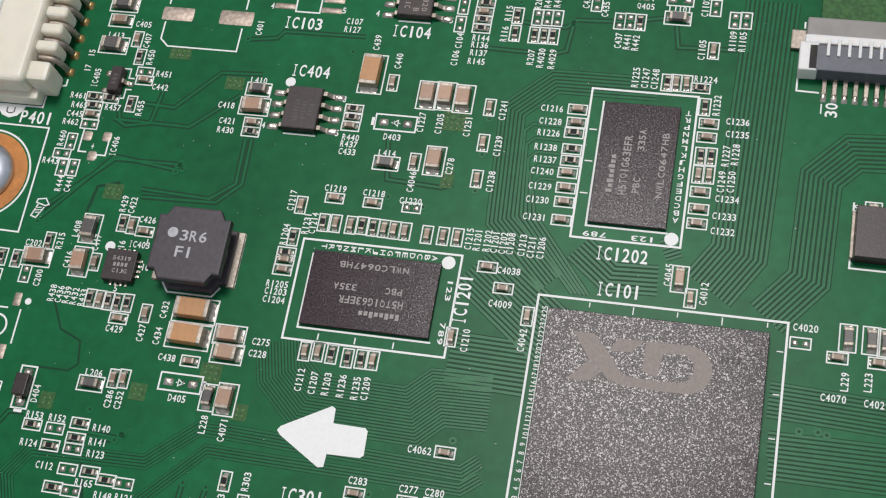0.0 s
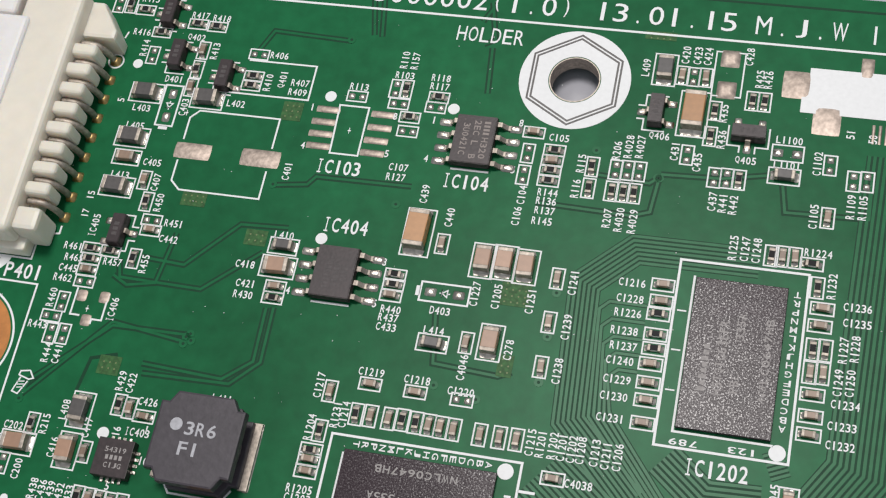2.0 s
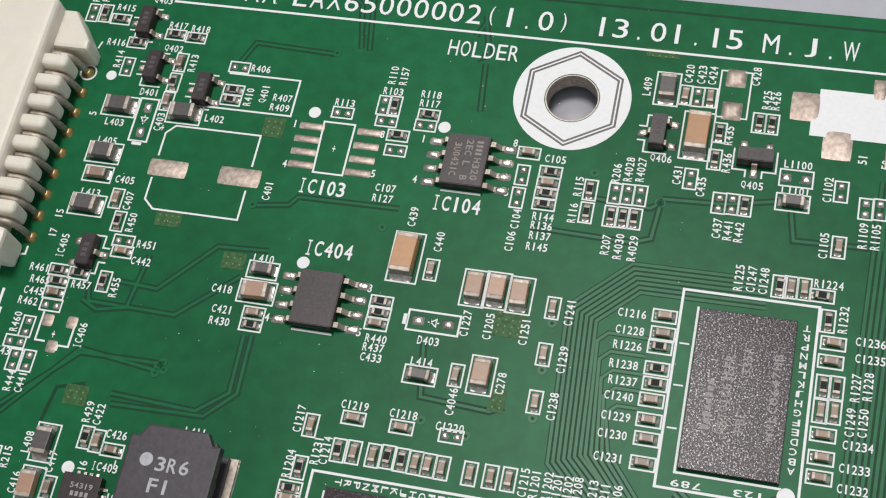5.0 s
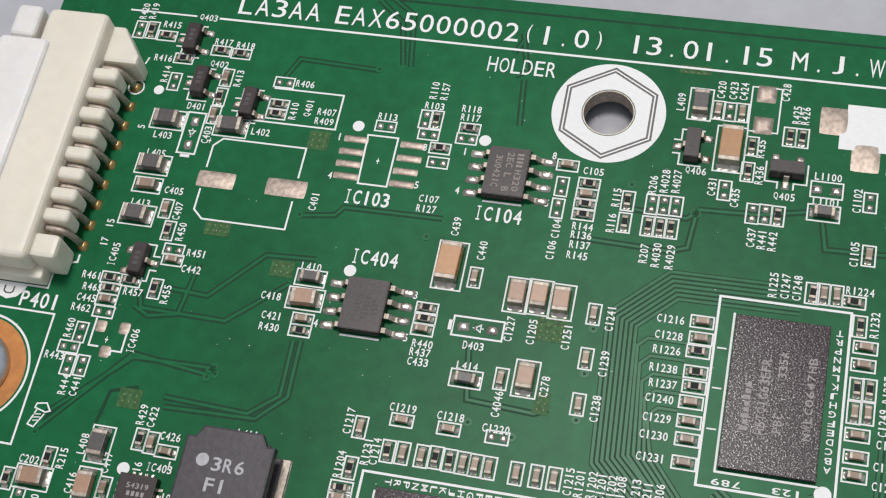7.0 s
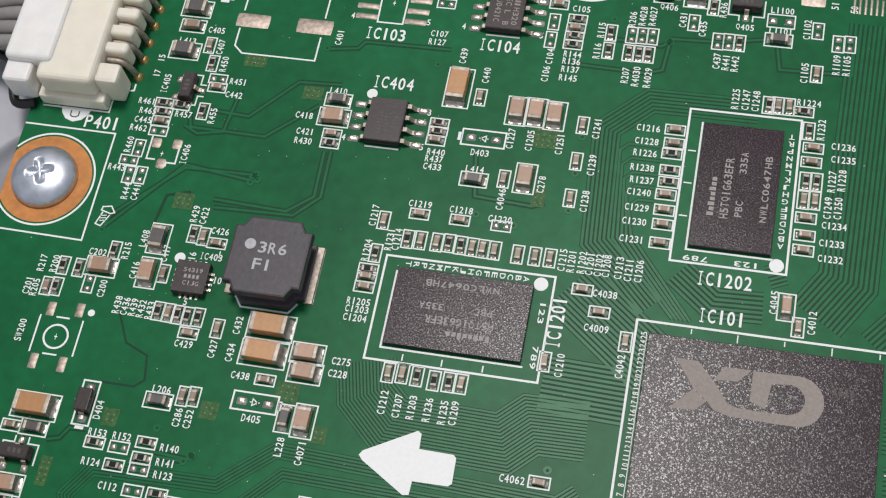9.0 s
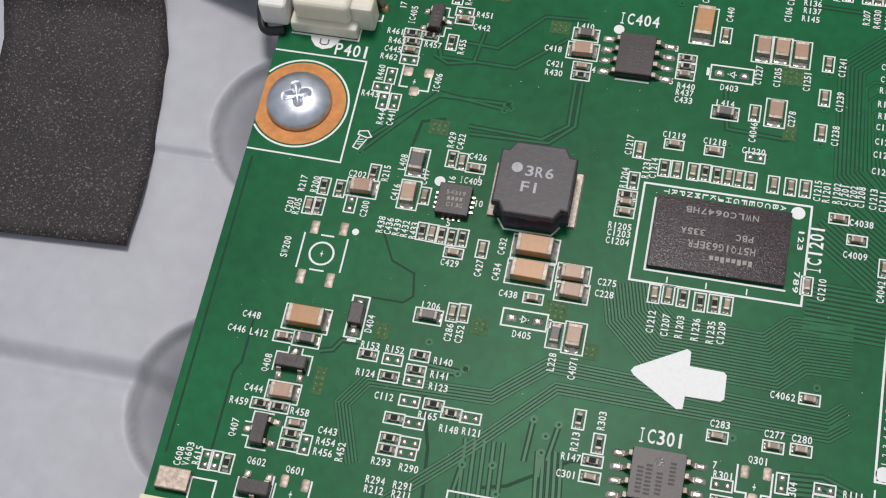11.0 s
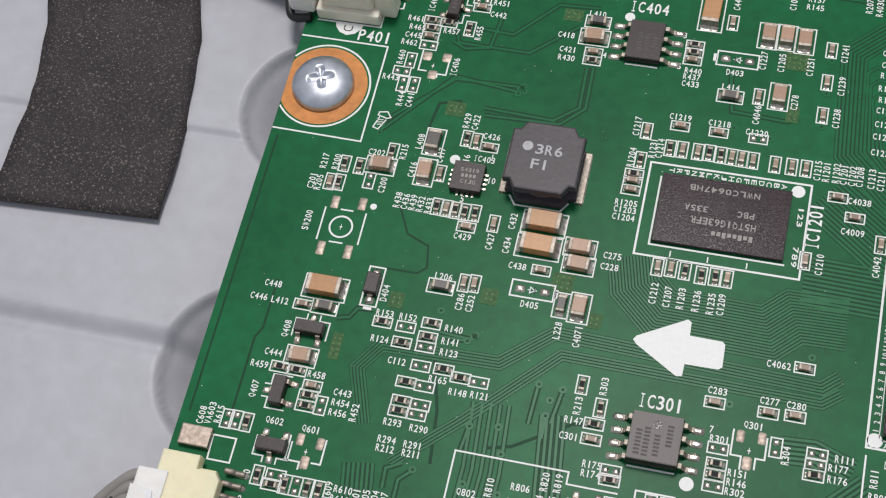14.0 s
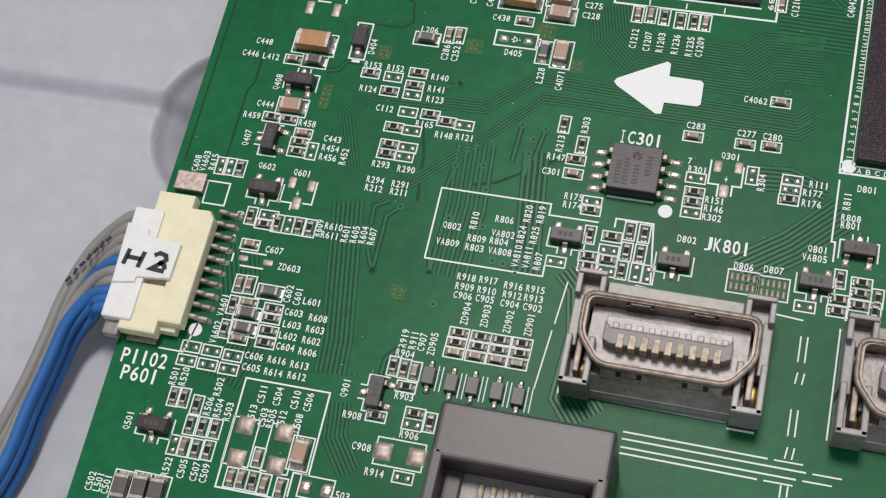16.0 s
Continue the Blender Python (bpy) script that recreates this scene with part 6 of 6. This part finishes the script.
bare_pads("S", -52.48, -68.94, 0)
bare_pads("S", -50.47, -67.76, 0)
bare_pads("S", -50.53, -69.01, 0)
silk("C606", -48.59, -67.46, 0)
silk("R616", -46.50, -67.47, 0)
silk("R613", -44.43, -67.55, 0)
silk("C605", -48.57, -68.51, 0)
silk("R614", -46.53, -68.59, 0)
silk("R612", -44.40, -68.55, 0)
silk("P1102", -58.22, -69.37, 0, MID)
silk("P601", -58.20, -70.90, 0, MID)
silk("R501", -55.10, -70.44, 90)
silk("R520", -54.21, -70.35, 90)
chip("r", "S", -54.54, -72.26, 90)
chip("r", "S", -53.68, -72.21, 90)
chip("r", "S", -52.33, -72.62, 90)
chip("r", "S", -52.40, -74.45, 90)
chip("r", "S", -51.26, -74.41, 90)
chip("r", "S", -50.13, -74.37, 90)
silk("R502", -50.91, -70.69, 90)
silk("R506", -51.30, -72.53, 90)
silk("R504", -50.40, -72.53, 90)
silk("R503", -49.45, -72.70, 90)
bare_pads("S", -53.30, -76.39, 90)
chip("c", "S", -52.40, -76.39, 90)
chip("r", "S", -51.29, -76.38, 90)
chip("r", "S", -50.21, -76.31, 90)
silk("R522", -53.36, -78.32, 90)
silk("C505", -52.00, -78.26, 90)
silk("C507", -50.83, -78.27, 90)
silk("C509", -49.97, -78.27, 90)
transistor(-55.40, -75.08, 0)
silk("Q501", -57.90, -75.03, 90)
dot(-54.49, -66.01, 0.62)
silk("R919", -36.03, -63.54, 90)
silk("R911", -35.18, -63.56, 90)
silk("C907", -34.40, -63.60, 90)
silk("ZD905", -33.48, -63.61, 90)
silk("R904", -35.62, -64.87, 0)
chip("r", "S", -36.33, -66.15, 90)
chip("r", "S", -35.40, -66.22, 90)
chip("c", "S", -34.44, -66.29, 90)
chip("r", "S", -34.86, -67.78, 0)
silk("R903", -34.83, -68.62, 0)
transistor(-37.20, -68.84, -90)
silk("Q901", -39.97, -68.78, 90)
chip("r", "S", -36.78, -70.75, 0)
silk("R908", -38.82, -71.03, 0)
chip("r", "S", -33.59, -69.92, 0)
bare_pads("S", -33.59, -70.90, 0)
chip("r", "S", -32.15, -70.46, 90)
silk("R906", -33.64, -71.84, 0)
bare_pads("X", -34.05, -73.58, 0)
silk("C908", -37.36, -73.54, 0)
bare_pads("S", -33.33, -75.47, 0)
silk("R914", -35.78, -75.49, 0)
bare_pads("L", -40.26, -77.72, 0)
silk("L503", -38.14, -77.90, 0)
# region
outline([(-42.48, -78.87), (-42.48, -76.77), (-41.15, -76.77), (-41.15, -69.48), (-48.74, -69.48), (-48.74, -79.17), (-42.33, -79.17)])
bare_pads("X", -47.64, -75.03, 90)
silk("C513", -47.37, -72.51, 90)
chip("c", "S", -45.77, -76.10, 90)
bare_pads("X", -44.15, -75.03, 90)
chip("k", "L", -42.31, -75.09, 90)
silk("C511", -46.94, -70.64, 90)
silk("C503", -46.32, -72.63, 90)
silk("R505", -45.59, -72.60, 90)
silk("C504", -45.54, -70.59, 90)
silk("C512", -44.69, -72.54, 90)
silk("C510", -43.95, -70.61, 90)
silk("C506", -42.80, -70.61, 90)
silk("C508", -43.25, -72.58, 90)
chip("c", "S", -47.63, -78.19, 90)
chip("c", "S", -46.67, -78.13, 90)
chip("r", "S", -45.71, -78.13, 90)
chip("c", "S", -44.68, -78.19, 90)
chip("c", "S", -43.21, -78.27, 90)
chip("l", "L", -56.67, -80.81, 90)
chip("l", "L", -54.99, -80.63, 90)
chip("l", "L", -53.50, -80.64, 90)
silk("C502", -59.55, -80.75, 90)
silk("L501", -58.81, -80.71, 90)
silk("C501", -58.08, -80.77, 90)
# region
chip("r", "S", -26.33, -40.98, 90)
silk("R213", -26.37, -42.94, 90)
chip("r", "S", -24.42, -42.79, 90)
silk("R303", -24.45, -40.76, 90)
# region
gull_chip("wide", -19.25, -45.05, -19.3, -45.05, (("", 1.2, 0.4, 2.2, FAINT), ("", 0.2, -0.6, 2.0, FAINT), ("", -0.7, -0.4, 2.6, FAINT), ("", -1.4, -0.5, 2.3, FAINT)))
silk("IC301", -19.39, -41.36, 0, BIG)
dot(-16.11, -48.06, 0.62)
silk("7", -14.76, -42.87, 0)
bare_pads("S", -14.00, -44.45, 0)
silk("R301", -13.97, -43.63, 0)
chip("r", "S", -13.92, -45.85, 0)
chip("r", "S", -13.93, -46.80, 0)
bare_pads("S", -13.92, -47.82, 0)
silk("R151", -12.07, -46.35, 0)
silk("R146", -12.06, -47.17, 0)
silk("R302", -12.09, -48.01, 0)
pad(-12.28, -42.98, .7, 1.1)
pad(-10.47, -42.87, .7, 1.1)
pad(-11.45, -45.29, .8, 1.2)
silk("+", -11.41, -44.16, 0)
silk("Q301", -11.32, -41.88, 0)
outline([(-12.91, -42.44), (-12.91, -44.77), (-12.00, -44.77), (-12.00, -45.96)])
outline([(-10.04, -42.75), (-10.04, -44.74), (-10.80, -44.74), (-10.80, -45.77)])
bare_pads("S", -9.25, -43.45, 90)
silk("R304", -8.37, -43.99, 90)
bare_pads("S", -5.82, -43.37, 0)
silk("R111", -3.52, -43.45, 0)
bare_pads("S", -5.85, -44.28, 0)
silk("R177", -3.96, -44.32, 0)
chip("r", "S", -5.90, -45.26, 0)
silk("R176", -3.94, -45.33, 0)
chip("r", "S", -20.22, -51.22, 0)
chip("r", "S", -18.79, -50.44, 90)
chip("r", "S", -17.52, -50.47, 90)
bare_pads("S", -20.28, -52.53, 0)
chip("r", "S", -18.79, -52.40, 90)
chip("r", "S", -17.57, -52.39, 90)
chip("r", "S", -20.27, -53.46, 0)
bare_pads("S", -20.20, -54.47, 0)
chip("r", "S", -18.88, -54.17, 90)
bare_pads("S", -17.64, -54.19, 90)
bare_pads("S", -16.60, -54.21, 90)
outline([(-20.16, -50.30), (-20.16, -49.43), (-16.89, -49.43), (-16.26, -54.99)])
silk("D802", -13.86, -50.40, 0)
transistor(-14.60, -52.81, 0)
silk("JK801", -10.41, -50.49, 0, BIG)
pad_array(-8.68, -53.55)
silk("D806", -8.77, -52.09, 0)
pad_array(-6.10, -53.70)
silk("D807", -6.26, -52.00, 0)
silk("Q801", -2.90, -49.51, 0)
silk("VA805", -3.08, -50.33, 0)
transistor(-2.73, -52.71, 0)
silk("D801", 0.51, -43.24, 0)
silk("R811", -1.02, -44.60, 90)
silk("R808", -0.52, -46.16, 0)
silk("R801", -0.49, -46.84, 0)
transistor(0.43, -49.18, 180)
outline([(-1.88, -42.64), (-1.88, -48.58), (-1.56, -48.58), (-1.56, -50.44)])
# region
silk("R918", -31.93, -57.09, 0)
silk("R917", -29.97, -57.05, 0)
silk("R916", -27.74, -57.20, 0)
silk("R915", -25.80, -57.19, 0)
silk("R909", -31.90, -57.99, 0)
silk("R910", -29.93, -58.01, 0)
silk("R912", -27.67, -58.05, 0)
silk("R913", -25.80, -58.04, 0)
silk("C906", -31.89, -58.82, 0)
silk("C905", -29.93, -58.80, 0)
silk("C904", -27.73, -58.88, 0)
silk("C902", -25.73, -58.88, 0)
silk("ZD904", -31.27, -60.39, 90)
silk("ZD903", -29.54, -60.33, 90)
silk("ZD902", -27.50, -60.50, 90)
silk("ZD901", -25.68, -60.46, 90)
chip("r", "S", -31.47, -62.27, 0)
chip("r", "S", -31.51, -63.15, 0)
chip("c", "S", -31.54, -64.06, 0)
chip("r", "S", -29.53, -62.27, 0)
chip("r", "S", -29.57, -63.15, 0)
chip("c", "S", -29.64, -64.07, 0)
chip("r", "S", -27.80, -62.28, 0)
chip("r", "S", -27.78, -63.14, 0)
chip("c", "S", -27.82, -64.05, 0)
chip("r", "S", -25.95, -62.26, 0)
chip("r", "S", -25.97, -63.13, 0)
chip("c", "S", -26.01, -64.07, 0)
zener(-31.11, -66.84)
zener(-29.28, -66.78)
zener(-27.18, -66.87)
zener(-25.33, -67.00)
chip("r", "S", -0.79, -51.89, 90)
bare_pads("S", -3.35, -54.85, 0)
chip("r", "S", -0.67, -53.79, 0)
chip("r", "S", -0.71, -54.83, 0)
chip("r", "S", 0.99, -52.00, 0)
chip("r", "S", 1.01, -52.97, 0)
chip("r", "S", 0.96, -54.02, 0)
bare_pads("S", 0.89, -54.99, 0)
chip("r", "S", 2.38, -53.15, 90)
chip("r", "S", 2.30, -54.40, 90)


# ---- traces, vias and bare copper weave ----
bus(18, .29, (-26.3, -28.4), (-25.4, -32.0), (-21.7, -35.4), (-10.3, -35.6), (-8.2, -33.6), (-4.6, -33.5))
bus(7, .37, (5.9, 1.6), (-4.0, 1.5), (-8.2, -2.5), (-7.6, -14.6), (-1.9, -20.3))
for k in range(5):
    lane, yy = -5.61 + 0.37 * k, (-4.2, -5.6, -7.0, -8.3, -9.6)[k]
    bus(1, .37, (-2.0, yy), (lane + 0.7, yy), (lane, yy - 0.7), (lane + 0.55, -13.6 + 0.15 * k), (lane + 6.5, -20.3))
bus(14, .40, (-9.6, -20.6), (-1.4, -27.0), (-0.9, -30.4))
bus(12, .42, (-9.0, -29.8), (-1.9, -30.0))
bus(12, .42, (13.2, 10.7), (12.5, -14.2), (10.5, -17.3))
bus(9, .42, (26.4, -2.4), (23.0, -2.6), (19.5, -6.3), (19.2, -16.0), (16.3, -19.5))
bus(9, .36, (18.4, -29.1), (28.0, -29.5))
bus(6, .38, (18.7, -32.4), (28.2, -32.3))
bus(6, .38, (18.9, -34.3), (28.3, -34.3))
bus(7, .42, (0.1, -16.9), (3.6, -19.7), (8.2, -19.5))
bus(5, .8, (-35.4, -44.3), (-35.0, -50.4), (-35.3, -57.2))
bus(5, .5, (-29.3, -44.3), (-28.0, -56.0))
bus(9, .42, (-54.6, -58.0), (-51.7, -66.5), (-52.6, -69.8))
bus(7, .42, (-45.3, -51.9), (-43.1, -64.8), (-42.9, -67.9))
bus(8, .42, (-2.2, -44.7), (-6.0, -48.5), (-10.0, -51.4))
bus(6, .42, (-2.5, -43.5), (-6.0, -42.3), (-9.0, -42.5))
bus(9, .42, (-24.2, -55.6), (-23.0, -56.8), (-22.3, -60.6), (-22.7, -66.6), (-20.8, -68.9))
bus(6, .36, (-41.1, -70.2), (-40.7, -73.5), (-38.6, -76.4))
bus(6, .36, (9.2, -14.0), (7.9, -14.6))
trace((-43.7, -5.7), (-39.9, -5.9), (-36.0, -1.7), (-31.9, -1.5))
trace((-45.6, -6.1), (-45.1, -7.7), (-37.9, -7.8), (-33.5, -3.9))
trace((-50.4, -18.9), (-50.1, -17.5), (-44.4, -11.9), (-37.3, -11.8))
trace((-50.4, -18.8), (-44.5, -11.6), (-38.0, -12.4))
trace((-41.0, -14.7), (-34.1, -15.0), (-31.9, -13.2), (-32.0, -8.6))
trace((-40.8, -15.5), (-33.4, -15.3), (-31.3, -13.2), (-31.4, -8.5))
gap((-45.8, -17.7), (-45.4, -14.9), (-43.4, -14.3), (-42.9, -15.4))
trace((-18.3, -6.6), (-17.6, -11.2), (-12.4, -11.5), (-11.4, -11.0))
trace((-38.7, 14.9), (-37.8, 16.9), (-30.6, 16.6))
trace((-34.1, 2.2), (-31.3, 2.6), (-30.7, 3.4), (-22.5, 3.5))
trace((-28.8, 17.4), (-29.7, 21.6), (-32.2, 23.7))
trace((-28.1, 17.3), (-28.9, 22.5), (-30.9, 23.9))
trace((-18.3, 17.2), (-17.9, 12.8))
trace((-19.1, 17.5), (-18.2, 18.0), (-19.1, 21.7))
trace((-8.8, 7.7), (-8.2, 6.5), (-3.4, 6.2), (-2.7, 6.8))
trace((-19.6, 19.7), (-18.9, 21.2))
trace((-2.6, 7.1), (2.1, 7.3), (6.5, 8.2))
trace((-2.7, 6.7), (-3.0, 3.7), (-4.4, 3.2), (-12.1, 3.4))
trace((6.9, 7.3), (7.3, 5.0), (13.6, 5.2), (13.6, 8.1))
trace((-36.9, -38.6), (-40.0, -38.4))
trace((-37.2, -38.8), (-39.7, -38.8))
trace((-49.5, -38.8), (-48.4, -38.5), (-47.8, -37.5), (-46.3, -37.4))
trace((-27.9, -41.7), (-28.4, -45.0))
trace((-30.1, -41.6), (-30.3, -45.4))
trace((-39.2, -51.4), (-40.3, -52.5), (-40.3, -57.8))
trace((-40.3, -51.0), (-41.6, -51.7), (-41.5, -53.5))
trace((-28.9, -44.3), (-28.9, -46.5))
trace((-35.3, -46.6), (-35.6, -48.9))
trace((-36.2, -64.4), (-37.2, -65.6), (-37.4, -69.7))
trace((-40.4, -57.8), (-41.2, -55.9))
trace((-35.3, -57.3), (-35.7, -55.0))
trace((-29.0, -44.2), (-29.0, -47.1))
gap((-46.6, -26.4), (-45.1, -29.3), (-42.9, -30.2), (-42.5, -32.4), (-43.3, -33.1), (-46.3, -33.1), w=0.20)
trace((-45.7, -7.6), (-44.3, -8.3), (-41.9, -7.8), (-41.3, -3.2))
gap((-41.5, -39.3), (-39.7, -41.1), (-38.4, -45.7), (-37.9, -50.6))
gap((-33.6, -48.3), (-31.3, -47.7), (-26.5, -44.7), (-23.9, -44.3))
bus(4, 0.29, (-41.09, -51.49), (-35.85, -46.61), (-28.47, -38.99), (-5.84, -39.26), (-4.20, -37.97))
bus(5, 0.29, (-44.05, -48.01), (-45.79, -43.19), (-44.44, -41.17), (-33.75, -40.91), (-29.43, -37.21), (-5.92, -38.00), (-4.33, -36.62))
gap((-60.35, -21.0), (-60.35, -50.0), w=0.20)
gap((-56.0, -36.0), (-56.0, -41.0), (-56.5, -42.0), (-56.5, -49.5), w=0.22)
lay_runs()
via(-37.95, -11.98)
via(-37.66, -11.70)
via(-2.81, 6.75)
via(-23.45, 1.76)
via(-34.23, 2.24)
via(-30.72, 16.71)
via(-50.43, -19.10)
via(-37.47, -12.24)
via(-38.05, -12.58)
via(-36.72, -38.32)
via(-37.21, -38.80)
via(-30.06, -41.64)
via(-27.92, -41.74)
via(-28.84, -42.93)
via(-39.25, -51.39)
via(-40.27, -57.84)
via(-35.26, -46.60)
via(-32.75, -46.20)
via(-28.95, -44.40)
via(-32.04, -48.57)
via(-35.34, -57.14)
via(-27.88, -55.97)
via(-34.72, -51.80)
via(-31.58, -52.16)
via(-30.04, -55.16)
via(-29.10, -55.32)
via(-40.23, -57.87)
via(-35.29, -57.24)
via(-34.27, -60.03)
via(21.14, -30.09)
via(22.66, -29.95)
via(23.37, -30.11)
via(-40.33, -57.83)
via(-36.13, -64.39)
via(-17.17, -12.95)
via(-13.72, -13.59)
via(-9.11, -4.10)
via(-9.19, -7.80)
via(-9.21, -11.51)
via(-8.03, 8.60)
via(-2.67, 6.73)
via(-7.27, -34.76)
via(-13.62, -40.33)
via(-36.58, -38.18)
via(-40.22, -36.36)
via(-39.71, -67.53)
weave(-34.44, -2.71, 1.9, 1.4)
weave(-43.69, -15.27, 1.9, 1.6)
weave(-12.26, -4.58, 2.4, 2.2)
weave(-12.00, -10.60, 1.2, 1.8)
weave(-36.22, -34.18, 1.6, 1.6)
weave(-29.93, -31.58, 2.0, 1.8)
weave(-26.45, -34.82, 1.4, 1.5)
weave(-48.89, -41.51, 1.0, 2.6)
weave(-34.29, 9.21, 1.8, 1.8)
weave(-40.71, 0.08, 2.2, 1.4)
weave(-37.58, -59.47, 1.5, 1.4)
weave(-44.52, -36.07, 1.4, 1.6)
weave(-4.40, 19.86, 2.6, 0.8)
